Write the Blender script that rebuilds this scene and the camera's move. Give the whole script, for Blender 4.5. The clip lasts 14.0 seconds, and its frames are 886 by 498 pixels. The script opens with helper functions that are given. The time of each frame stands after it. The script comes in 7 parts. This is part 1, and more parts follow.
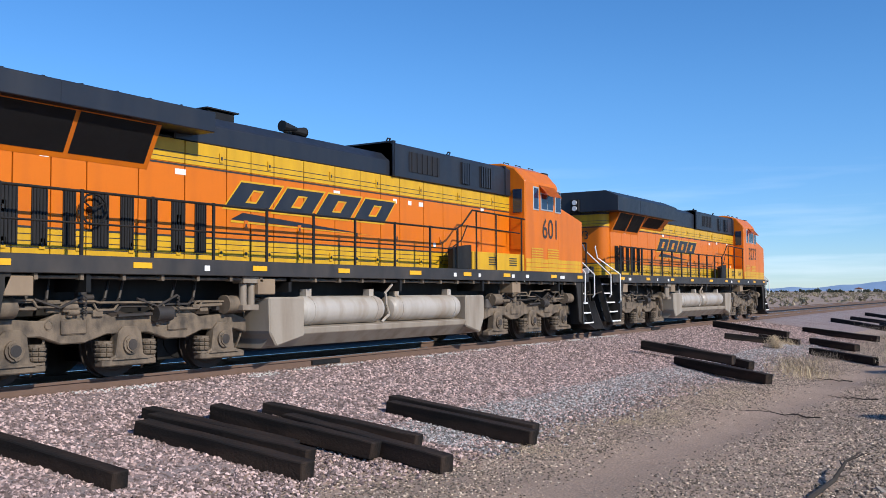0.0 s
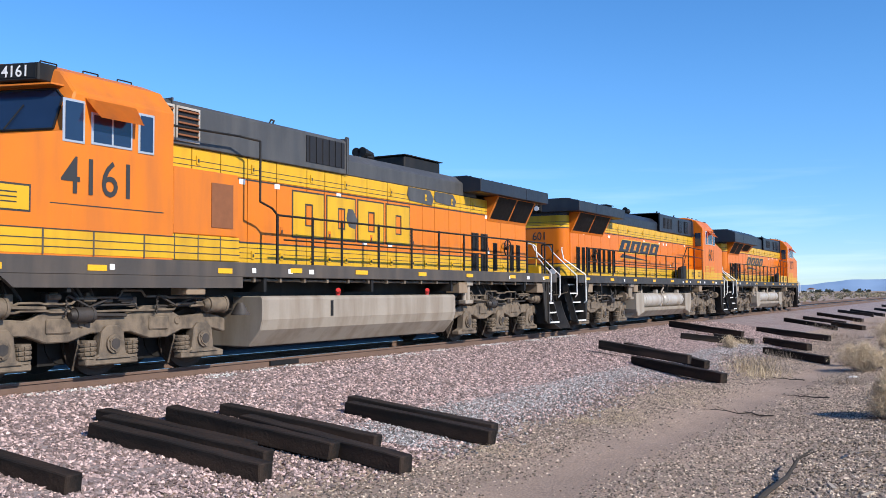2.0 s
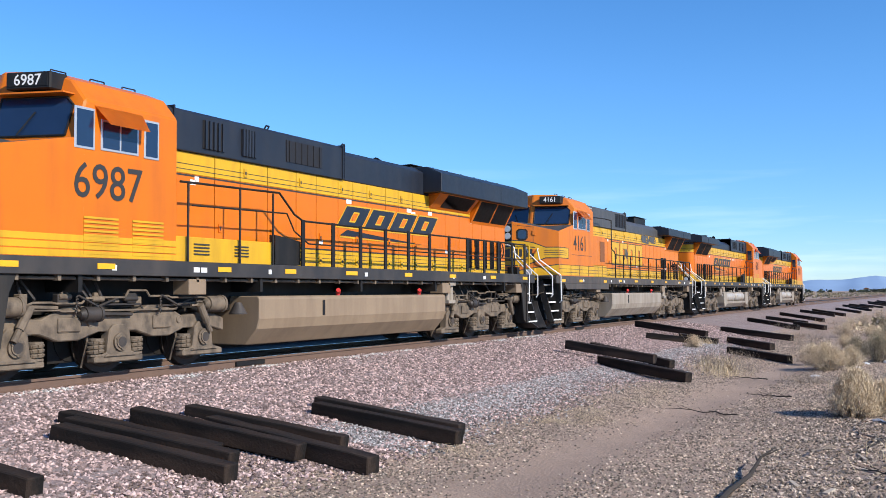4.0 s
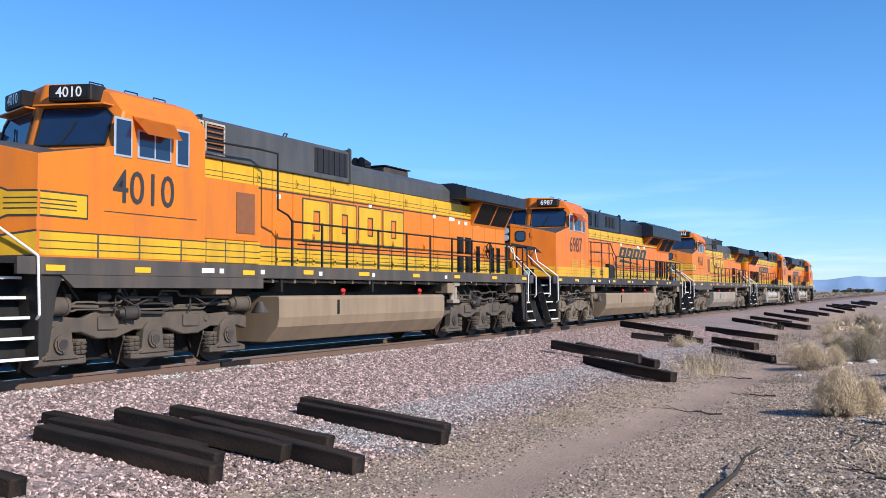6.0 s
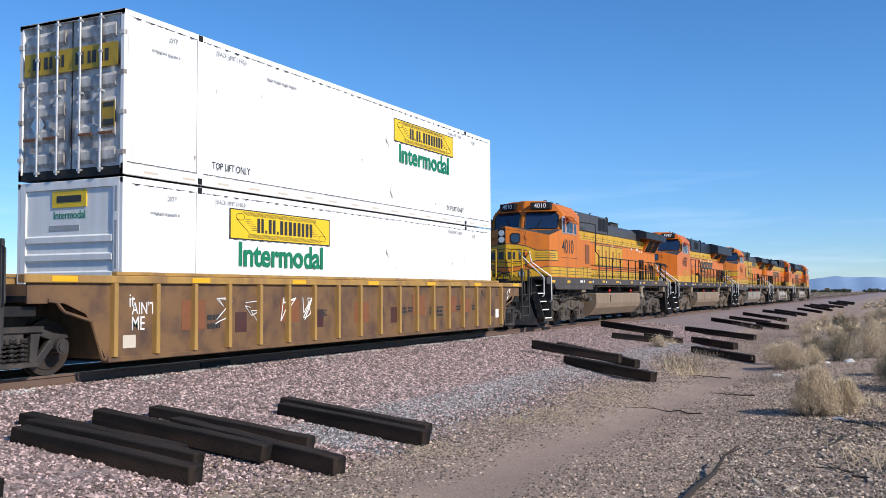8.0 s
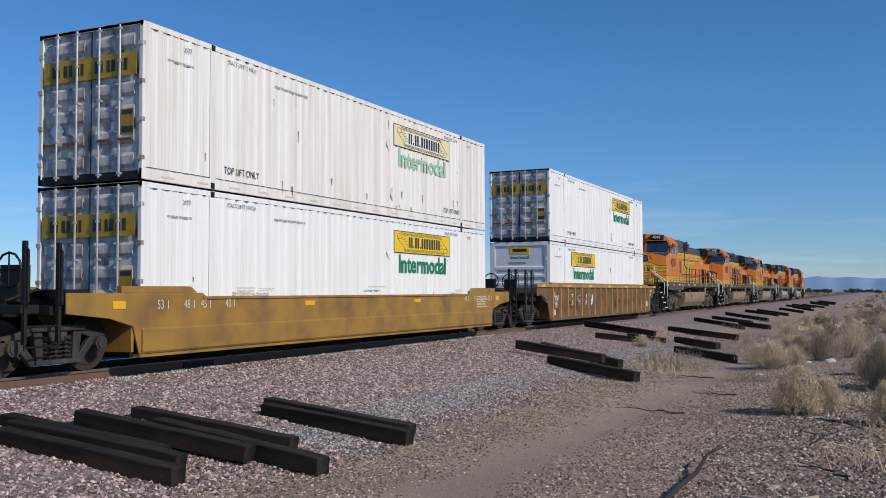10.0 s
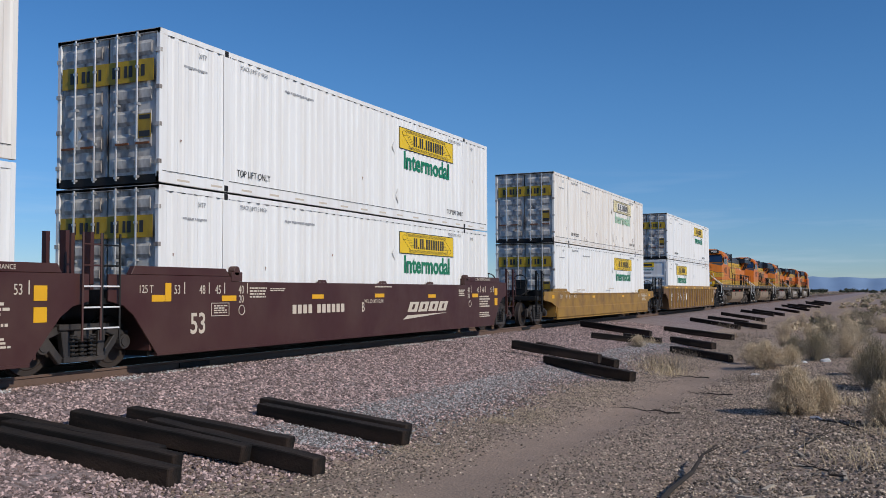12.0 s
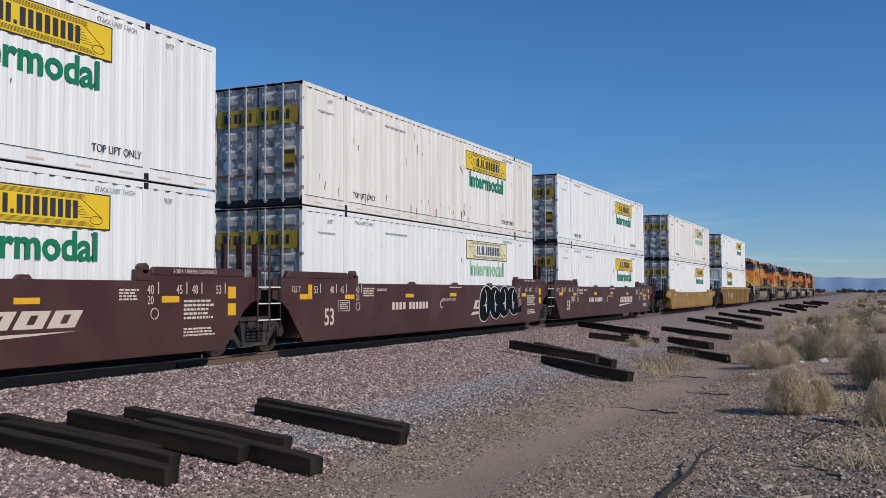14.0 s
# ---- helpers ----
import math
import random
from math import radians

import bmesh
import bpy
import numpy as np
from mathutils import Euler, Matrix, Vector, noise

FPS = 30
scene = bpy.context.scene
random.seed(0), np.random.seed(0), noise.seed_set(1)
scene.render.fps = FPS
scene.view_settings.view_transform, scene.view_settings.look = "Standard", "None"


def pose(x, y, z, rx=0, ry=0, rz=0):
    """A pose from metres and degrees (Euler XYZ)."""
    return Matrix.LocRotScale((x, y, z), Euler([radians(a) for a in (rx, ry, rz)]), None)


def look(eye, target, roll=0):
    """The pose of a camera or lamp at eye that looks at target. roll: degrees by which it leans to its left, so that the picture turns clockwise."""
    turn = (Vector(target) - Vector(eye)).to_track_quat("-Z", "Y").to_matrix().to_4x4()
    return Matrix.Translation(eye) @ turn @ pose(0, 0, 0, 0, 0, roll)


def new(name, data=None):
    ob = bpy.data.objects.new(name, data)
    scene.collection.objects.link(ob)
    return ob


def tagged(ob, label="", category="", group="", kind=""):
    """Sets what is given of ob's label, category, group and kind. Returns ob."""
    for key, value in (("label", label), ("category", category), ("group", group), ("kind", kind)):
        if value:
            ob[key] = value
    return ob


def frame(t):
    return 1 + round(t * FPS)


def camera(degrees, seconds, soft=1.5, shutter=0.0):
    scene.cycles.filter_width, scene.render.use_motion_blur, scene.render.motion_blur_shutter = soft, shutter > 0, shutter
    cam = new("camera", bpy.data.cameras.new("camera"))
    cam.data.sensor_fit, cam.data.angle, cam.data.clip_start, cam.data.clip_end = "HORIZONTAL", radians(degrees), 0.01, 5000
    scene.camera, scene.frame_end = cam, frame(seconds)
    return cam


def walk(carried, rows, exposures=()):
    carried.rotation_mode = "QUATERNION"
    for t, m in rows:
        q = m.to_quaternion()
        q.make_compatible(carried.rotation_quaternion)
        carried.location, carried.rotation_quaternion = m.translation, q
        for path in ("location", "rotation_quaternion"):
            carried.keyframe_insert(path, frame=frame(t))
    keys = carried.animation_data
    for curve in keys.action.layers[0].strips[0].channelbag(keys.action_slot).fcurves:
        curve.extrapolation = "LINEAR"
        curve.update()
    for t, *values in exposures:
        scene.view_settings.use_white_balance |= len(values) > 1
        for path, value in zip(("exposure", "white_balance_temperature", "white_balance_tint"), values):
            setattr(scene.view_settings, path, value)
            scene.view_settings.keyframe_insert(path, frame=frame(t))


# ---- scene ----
# ================= camera =================
cam = camera(50.45, 14.0, soft=0.85)
EYE = (0.0, 0.0, 1.32)
PAN = [(0.0, -57.5), (0.5, -57.77), (1.0, -58.04), (1.5, -58.81), (2.0, -59.98), (2.5, -60.91), (3.0, -61.52), (4.2, -62.0),
       (5.5, -62.46), (6.0, -62.82), (6.5, -63.23), (7.0, -63.46), (7.5, -63.76), (8.0, -63.97), (9.2, -64.55), (10.5, -65.09),
       (11.0, -65.13), (12.0, -65.18), (13.0, -65.23), (13.5, -65.24), (14.0, -65.32)]
EXPOSURES = [(0.0, -0.02, 6050, 10), (1.5, 0.22, 6050, 10), (7.0, 0.28, 6050, 10), (8.0, -0.04, 6050, 10), (10.5, -0.62, 6050, 10), (14.0, -0.70, 6050, 10)]
walk(cam, [(t, pose(*EYE, 92.65, 0.27, a)) for t, a in PAN], EXPOSURES)

# ================= light =================
SUN_TO = Vector((-0.12, -0.55, 0.36)).normalized()
world = bpy.data.worlds.new("world")
scene.world = world
world.use_nodes = True
wn = world.node_tree
sky = wn.nodes.new("ShaderNodeTexSky")
sky.sky_type = "NISHITA"
sky.sun_disc = False
sky.sun_elevation = math.asin(SUN_TO.z)
sky.sun_rotation = math.atan2(SUN_TO.x, SUN_TO.y)
sky.altitude = 900
sky.air_density = 1.0
sky.dust_density = 0.0
sky.ozone_density = 6.0
wn.nodes["Background"].inputs[1].default_value = 0.15
# thin cloud wisps low over the horizon
tcw = wn.nodes.new("ShaderNodeTexCoord")
mpw = wn.nodes.new("ShaderNodeMapping")
mpw.inputs["Scale"].default_value = (2.2, 2.2, 26.0)
nzw = wn.nodes.new("ShaderNodeTexNoise")
nzw.inputs["Scale"].default_value, nzw.inputs["Detail"].default_value = 1.6, 6.0
sepw = wn.nodes.new("ShaderNodeSeparateXYZ")
rampw = wn.nodes.new("ShaderNodeMapRange")
rampw.inputs[1].default_value, rampw.inputs[2].default_value, rampw.inputs[4].default_value = 0.58, 0.85, 0.34
bandw = wn.nodes.new("ShaderNodeMapRange")
bandw.inputs[1].default_value, bandw.inputs[2].default_value, bandw.inputs[3].default_value, bandw.inputs[4].default_value = 0.03, 0.16, 1.0, 0.0
mulw = wn.nodes.new("ShaderNodeMath")
mulw.operation = "MULTIPLY"
mixw = wn.nodes.new("ShaderNodeMix")
mixw.data_type = "RGBA"
mixw.inputs[7].default_value = (8.5, 8.8, 9.4, 1)
wn.links.new(tcw.outputs["Generated"], mpw.inputs[0])
wn.links.new(mpw.outputs[0], nzw.inputs["Vector"])
wn.links.new(tcw.outputs["Generated"], sepw.inputs[0])
wn.links.new(nzw.outputs[0], rampw.inputs[0])
wn.links.new(sepw.outputs[2], bandw.inputs[0])
wn.links.new(rampw.outputs[0], mulw.inputs[0])
wn.links.new(bandw.outputs[0], mulw.inputs[1])
wn.links.new(mulw.outputs[0], mixw.inputs[0])
satw = wn.nodes.new("ShaderNodeHueSaturation")
satw.inputs["Saturation"].default_value = 1.13
wn.links.new(sky.outputs[0], satw.inputs["Color"])
lowr = wn.nodes.new("ShaderNodeMapRange")
lowr.interpolation_type = "SMOOTHSTEP"
lowr.inputs[1].default_value, lowr.inputs[2].default_value = 0.0, 0.24
hueh = wn.nodes.new("ShaderNodeMix")
hueh.data_type = "RGBA"
hueh.inputs[6].default_value, hueh.inputs[7].default_value = (0.72, 0.79, 0.90, 1), (1, 1, 1, 1)
mulh = wn.nodes.new("ShaderNodeMix")
mulh.data_type, mulh.blend_type = "RGBA", "MULTIPLY"
mulh.inputs[0].default_value = 1.0
wn.links.new(sepw.outputs[2], lowr.inputs[0])
wn.links.new(lowr.outputs[0], hueh.inputs[0])
wn.links.new(satw.outputs[0], mulh.inputs[6])
wn.links.new(hueh.outputs[2], mulh.inputs[7])
wn.links.new(mulh.outputs[2], mixw.inputs[6])
wn.links.new(mixw.outputs[2], wn.nodes["Background"].inputs[0])
sun = new("sun", bpy.data.lights.new("sun", "SUN"))
sun.data.energy = 5.0
sun.data.angle = radians(0.5)
sun.data.color = (1.0, 0.88, 0.72)
sun.matrix_basis = look((0, 0, 60), Vector((0, 0, 60)) - SUN_TO)


# ================= materials =================
def mat(name, col, rough=0.5, metal=0.0, var=0.15, scale=2.0, bump=0.0, bscale=60.0, dirt=None, damt=0.0, dscale=(1.5, 1.5, 0.25), rnd=0.0, island=0.0, spread=1.0, fine=True, spec=0.5, speck=0.0):
    m = bpy.data.materials.new(name)
    m.use_nodes = True
    nt = m.node_tree
    L = nt.links.new
    b = nt.nodes["Principled BSDF"]
    b.inputs["Roughness"].default_value = rough
    b.inputs["Metallic"].default_value = metal
    b.inputs["Specular IOR Level"].default_value = spec
    tc = nt.nodes.new("ShaderNodeTexCoord")

    def noise_node(sc, detail=4.0, mapping=None):
        n = nt.nodes.new("ShaderNodeTexNoise")
        n.inputs["Scale"].default_value = sc
        n.inputs["Detail"].default_value = detail
        if mapping:
            mp = nt.nodes.new("ShaderNodeMapping")
            mp.inputs["Scale"].default_value = mapping
            L(tc.outputs["Object"], mp.inputs[0])
            L(mp.outputs[0], n.inputs["Vector"])
        else:
            L(tc.outputs["Object"], n.inputs["Vector"])
        return n

    def mixc(fac, a, c, kind="MIX"):
        x = nt.nodes.new("ShaderNodeMix")
        x.data_type = "RGBA"
        x.blend_type = kind
        if isinstance(fac, float):
            x.inputs[0].default_value = fac
        else:
            L(fac, x.inputs[0])
        for v, k in ((a, 6), (c, 7)):
            if isinstance(v, tuple):
                x.inputs[k].default_value = (*v, 1)
            else:
                L(v, x.inputs[k])
        return x.outputs[2]

    lo = tuple(c * (1 - var) for c in col)
    hi = tuple(min(1, c * (1 + var)) for c in col)
    n1 = noise_node(scale)
    out = mixc(n1.outputs[0], lo, hi)
    if fine:
        n2 = noise_node(scale * 14, 3.0)
        out = mixc(0.35, out, mixc(n2.outputs[0], lo, hi))
    if speck:
        n6 = noise_node(46.0, 2.0)
        for a0, a1, k in ((0.56, 0.66, 1.75), (0.44, 0.34, 0.45)):
            r = nt.nodes.new("ShaderNodeMapRange")
            r.inputs[1].default_value, r.inputs[2].default_value = a0, a1
            r.inputs[4].default_value = speck
            L(n6.outputs[0], r.inputs[0])
            out = mixc(r.outputs[0], out, tuple(min(1, c * k) for c in col))
    if dirt:
        n3 = noise_node(2.0, 6.0, dscale)
        r = nt.nodes.new("ShaderNodeMapRange")
        r.inputs[1].default_value, r.inputs[2].default_value = 0.42, 0.72
        r.inputs[4].default_value = damt
        L(n3.outputs[0], r.inputs[0])
        out = mixc(r.outputs[0], out, dirt)
    if rnd or island:
        g = nt.nodes.new("ShaderNodeObjectInfo" if rnd else "ShaderNodeNewGeometry")
        r = nt.nodes.new("ShaderNodeMapRange")
        k = rnd or island
        r.inputs[3].default_value, r.inputs[4].default_value = 1 - k, 1 + k
        pw_ = nt.nodes.new("ShaderNodeMath")
        pw_.operation = "POWER"
        pw_.inputs[1].default_value = spread
        if spread > 1:
            r.inputs[3].default_value, r.inputs[4].default_value = 0.38, 0.38 + 0.62 * (1 + spread)
        L(g.outputs["Random" if rnd else "Random Per Island"], pw_.inputs[0])
        L(pw_.outputs[0], r.inputs[0])
        v = nt.nodes.new("ShaderNodeVectorMath")
        v.operation = "SCALE"
        L(out, v.inputs[0])
        L(r.outputs[0], v.inputs["Scale"])
        out = v.outputs[0]
    L(out, b.inputs["Base Color"])
    n4 = noise_node(scale * 4, 3.0)
    rr = nt.nodes.new("ShaderNodeMapRange")
    rr.inputs[3].default_value, rr.inputs[4].default_value = max(0.02, rough - 0.1), min(1, rough + 0.12)
    L(n4.outputs[0], rr.inputs[0])
    L(rr.outputs[0], b.inputs["Roughness"])
    if bump:
        n5 = noise_node(bscale, 3.0)
        bp = nt.nodes.new("ShaderNodeBump")
        bp.inputs["Strength"].default_value = bump
        bp.inputs["Distance"].default_value = 0.02
        L(n5.outputs[0], bp.inputs["Height"])
        L(bp.outputs[0], b.inputs["Normal"])
    return m


ORANGE = mat("orange_paint", (0.62, 0.155, 0.004), 0.36, var=0.09, dirt=(0.36, 0.095, 0.02), damt=0.4, spec=0.3)
ORANGE_OLD = mat("faded_orange_paint", (0.62, 0.175, 0.012), 0.45, var=0.11, dirt=(0.38, 0.12, 0.035), damt=0.55, spec=0.3)
YELLOW = mat("yellow_paint", (0.62, 0.36, 0.014), 0.4, var=0.1, dirt=(0.33, 0.18, 0.025), damt=0.5, spec=0.3)
NAVY = mat("dark_navy_paint", (0.012, 0.016, 0.026), 0.45, var=0.25, dirt=(0.032, 0.033, 0.037), damt=0.5)
GREYROOF = mat("dark_grey_roof_paint", (0.055, 0.056, 0.058), 0.5, var=0.25, dirt=(0.12, 0.115, 0.11), damt=0.5)
SILLGREY = mat("grey_sill_paint", (0.058, 0.05, 0.044), 0.55, var=0.25, dirt=(0.16, 0.12, 0.085), damt=0.4)
SILLDARK = mat("dusty_dark_sill_paint", (0.028, 0.027, 0.028), 0.55, var=0.25, dirt=(0.10, 0.082, 0.065), damt=0.5, dscale=(0.8, 0.8, 0.4))
STEPM = mat("dusty_black_step_steel", (0.022, 0.021, 0.02), 0.6, var=0.3, dirt=(0.07, 0.058, 0.046), damt=0.5, spec=0.3)
BLACK = mat("black_steel", (0.010, 0.010, 0.010), 0.55, var=0.3, dirt=(0.045, 0.037, 0.03), damt=0.35, spec=0.3)
PLOUGH = mat("scuffed_plough_paint", (0.022, 0.022, 0.023), 0.42, var=0.4, scale=2.5, dirt=(0.06, 0.053, 0.047), damt=0.6, dscale=(1.2, 2.5, 0.5), spec=0.3)
SPRAY = mat("black_spray_paint", (0.006, 0.007, 0.010), 0.8, var=0.3, spec=0.1)
GRILLE = mat("black_grille", (0.012, 0.011, 0.012), 0.55, var=0.3)
PIN = mat("dark_pinstripe", (0.03, 0.03, 0.03), 0.5)
TRUCK = mat("dusty_truck_steel", (0.175, 0.135, 0.095), 0.75, var=0.4, scale=4, bump=0.25, bscale=30, dirt=(0.045, 0.037, 0.03), damt=0.9, dscale=(2.6, 2.6, 2.0))
TRUCK_DARK = mat("oily_truck_steel", (0.032, 0.028, 0.026), 0.6, var=0.4, scale=5, bump=0.2, bscale=30, dirt=(0.11, 0.085, 0.065), damt=0.5, dscale=(1.5, 1.5, 1.2))
TRUCK_MID = mat("brown_grey_truck_steel", (0.10, 0.078, 0.058), 0.75, var=0.35, scale=4, bump=0.25, bscale=30, dirt=(0.05, 0.043, 0.038), damt=0.7, dscale=(1.5, 1.5, 1.2))
TANKM = mat("dusty_tank_paint", (0.31, 0.27, 0.22), 0.6, var=0.2, scale=1.2, dirt=(0.17, 0.125, 0.085), damt=0.75)
TANKBROWN = mat("brown_dusty_tank_paint", (0.27, 0.20, 0.13), 0.6, var=0.18, scale=1.2, dirt=(0.17, 0.12, 0.08), damt=0.6)
CYL = mat("silver_tank_paint", (0.42, 0.39, 0.35), 0.4, var=0.18, dirt=(0.25, 0.18, 0.11), damt=0.8)
WHEEL = mat("wheel_steel", (0.05, 0.038, 0.031), 0.6, metal=0.3, var=0.3, scale=5)
GLASS = mat("dark_cab_glass", (0.012, 0.025, 0.06), 0.06, var=0.2, fine=False, spec=0.8)
ALU = mat("aluminium_frame", (0.6, 0.6, 0.6), 0.35, metal=0.6, var=0.1)
WHITE = mat("white_paint", (0.8, 0.8, 0.78), 0.4, var=0.05, dirt=(0.4, 0.35, 0.3), damt=0.3)
RED = mat("red_paint", (0.5, 0.03, 0.03), 0.4)
REFLECT = mat("yellow_reflector", (0.80, 0.42, 0.01), 0.35, var=0.1)
LENS = mat("lamp_lens", (0.6, 0.62, 0.65), 0.08, var=0.1, spec=0.9)
CONT = mat("white_container_paint", (0.85, 0.85, 0.83), 0.42, var=0.035, scale=0.8, dirt=(0.62, 0.57, 0.5), damt=0.4, dscale=(2.5, 2.5, 0.12))
CONT_DIRTY = mat("stained_container_paint", (0.83, 0.80, 0.745), 0.48, var=0.05, scale=0.8, dirt=(0.55, 0.44, 0.33), damt=0.5, dscale=(2.5, 2.5, 0.12))
DOOR = mat("grimy_door_paint", (0.62, 0.60, 0.56), 0.5, var=0.12, scale=2, dirt=(0.085, 0.048, 0.028), damt=0.95, dscale=(2.2, 2.2, 0.9))
CYEL = mat("container_yellow", (0.82, 0.55, 0.01), 0.4, var=0.05)
CYEL_OLD = mat("faded_container_yellow", (0.80, 0.70, 0.40), 0.5, var=0.08)
GREEN = mat("container_green", (0.012, 0.19, 0.085), 0.4, var=0.06)
GREEN_OLD = mat("faded_container_green", (0.36, 0.55, 0.38), 0.5, var=0.1)
RUST = mat("rust", (0.20, 0.075, 0.03), 0.85, var=0.35, scale=8)
# near-black ballast: the shade under the train is put into this colour
BEDSHADE = mat("shade_dark_ballast", (0.028, 0.024, 0.021), 0.85, var=0.5, scale=6, bump=0.8, bscale=22, dirt=(0.06, 0.05, 0.043), damt=0.6, dscale=(0.6, 0.6, 0.6), spec=0.25)
PALE = mat("pale_splashed_stone", (0.50, 0.485, 0.46), 0.9, var=0.15, island=0.4)
MAROON = mat("maroon_wagon_paint", (0.058, 0.0175, 0.0145), 0.5, var=0.18, scale=1.0, dirt=(0.095, 0.05, 0.036), damt=0.55, dscale=(0.6, 0.6, 0.5))
WAGBROWN = mat("weathered_yellow_wagon_paint", (0.18, 0.10, 0.042), 0.6, var=0.32, scale=1.8, dirt=(0.072, 0.04, 0.03), damt=0.95, dscale=(1.3, 1.3, 1.1))
WAGYEL = mat("yellow_wagon_paint", (0.34, 0.19, 0.032), 0.55, var=0.22, scale=1.6, dirt=(0.15, 0.08, 0.035), damt=0.85, dscale=(0.7, 0.7, 0.7))
WAGRIB = mat("worn_yellow_rib_paint", (0.40, 0.235, 0.06), 0.6, var=0.3, scale=2, dirt=(0.15, 0.085, 0.05), damt=0.7)
CYEL_DIRTY = mat("sooty_sign_yellow", (0.50, 0.33, 0.015), 0.5, var=0.25, scale=2, dirt=(0.08, 0.06, 0.03), damt=0.7, dscale=(1.2, 1.2, 0.7))
CREAM = mat("cream_stencil", (0.62, 0.54, 0.43), 0.5, var=0.12)
RAILM = mat("rusty_rail_side", (0.135, 0.085, 0.062), 0.8, var=0.3, scale=6, bump=0.2)
RAILTOP = mat("polished_rail_head", (0.5, 0.5, 0.5), 0.2, metal=1.0, var=0.15)
TIE = mat("creosoted_timber", (0.014, 0.0125, 0.012), 0.85, var=0.5, spec=0.2, scale=3, bump=0.5, bscale=25, dirt=(0.085, 0.055, 0.038), damt=0.6, dscale=(0.3, 2.5, 2.5), rnd=0.35)
BALLAST = mat("pink_ballast_bed", (0.235, 0.177, 0.167), 0.95, var=0.45, scale=9, bump=1.0, bscale=22, speck=0.8, dirt=(0.30, 0.27, 0.25), damt=0.6, dscale=(0.5, 0.5, 0.5))
STONE = mat("pink_granite_stone", (0.315, 0.233, 0.214), 0.9, var=0.3, scale=2, island=0.8, spread=2.2)
STONE_GREY = mat("grey_stone", (0.27, 0.262, 0.258), 0.9, var=0.3, scale=2, island=0.75, spread=1.8)
DEBRIS = mat("debris_stone", (0.285, 0.23, 0.18), 0.9, var=0.3, scale=2, island=0.85, spread=2.8)
DIRT = mat("desert_dirt", (0.33, 0.243, 0.182), 0.95, var=0.4, scale=1.1, bump=1.0, bscale=26, speck=0.75, dirt=(0.22, 0.168, 0.132), damt=0.65, dscale=(0.25, 0.25, 0.25))
STRAW = mat("dry_straw", (0.55, 0.44, 0.28), 0.85, var=0.25, island=0.4)
TWIG = mat("grey_twig", (0.26, 0.215, 0.17), 0.9, var=0.25, island=0.4)
DARKTWIG = mat("dark_dead_wood", (0.035, 0.028, 0.022), 0.95, var=0.3)
BUSHLEAF = mat("dry_bush_tips", (0.60, 0.485, 0.33), 0.9, var=0.25, island=0.4)
BUSHGREEN = mat("dusty_green_bush_tips", (0.29, 0.245, 0.16), 0.9, var=0.25, island=0.4)
TREEM = mat("far_tree_leaves", (0.055, 0.065, 0.04), 0.9, var=0.3, island=0.4)
FAINT = mat("worn_grey_stencil", (0.36, 0.37, 0.38), 0.5, var=0.3, scale=6)
# the blue of distance haze is put into the mountains' base colour
MOUNT = mat("haze_painted_mountain", (0.25, 0.36, 0.52), 1.0, var=0.18, scale=0.004, fine=False, spec=0.0)
WOODLIGHT = mat("bleached_wood", (0.45, 0.38, 0.29), 0.8, var=0.25)


# ================= mesh helpers =================
def box(bm, x0, x1, y0, y1, z0, z1):
    v = [bm.verts.new(p) for p in ((x0, y0, z0), (x1, y0, z0), (x1, y1, z0), (x0, y1, z0), (x0, y0, z1), (x1, y0, z1), (x1, y1, z1), (x0, y1, z1))]
    for f in ((3, 2, 1, 0), (4, 5, 6, 7), (0, 1, 5, 4), (1, 2, 6, 5), (2, 3, 7, 6), (3, 0, 4, 7)):
        bm.faces.new([v[i] for i in f])
    return bm


def prism(bm, pts, a, b, axis="y"):
    """A closed outline (two coordinates each) drawn from a to b along an axis."""
    def at(p, k):
        return {"y": (p[0], k, p[1]), "x": (k, p[0], p[1]), "z": (p[0], p[1], k)}[axis]
    va = [bm.verts.new(at(p, a)) for p in pts]
    vb = [bm.verts.new(at(p, b)) for p in pts]
    n = len(pts)
    bm.faces.new(va)
    bm.faces.new(list(reversed(vb)))
    for i in range(n):
        bm.faces.new((va[i], vb[i], vb[(i + 1) % n], va[(i + 1) % n]))
    return bm


def rod(bm, p, q, r, n=8, r2=None):
    p, q = Vector(p), Vector(q)
    d = q - p
    rot = d.to_track_quat("Z", "Y").to_matrix().to_4x4()
    bmesh.ops.create_cone(bm, cap_ends=True, segments=n, radius1=r, radius2=r if r2 is None else r2, depth=d.length, matrix=Matrix.Translation((p + q) / 2) @ rot)
    return bm


def pipe(bm, pts, r, n=6):
    for p, q in zip(pts, pts[1:]):
        rod(bm, p, q, r, n)
    return bm


def loft(bm, rings):
    """Closed rings of equal length joined one to the next, ends closed."""
    vs = [[bm.verts.new(p) for p in ring] for ring in rings]
    n = len(vs[0])
    bm.faces.new(vs[0])
    bm.faces.new(list(reversed(vs[-1])))
    for a, b in zip(vs, vs[1:]):
        for i in range(n):
            bm.faces.new((a[i], b[i], b[(i + 1) % n], a[(i + 1) % n]))
    return bm


def B():
    return bmesh.new()


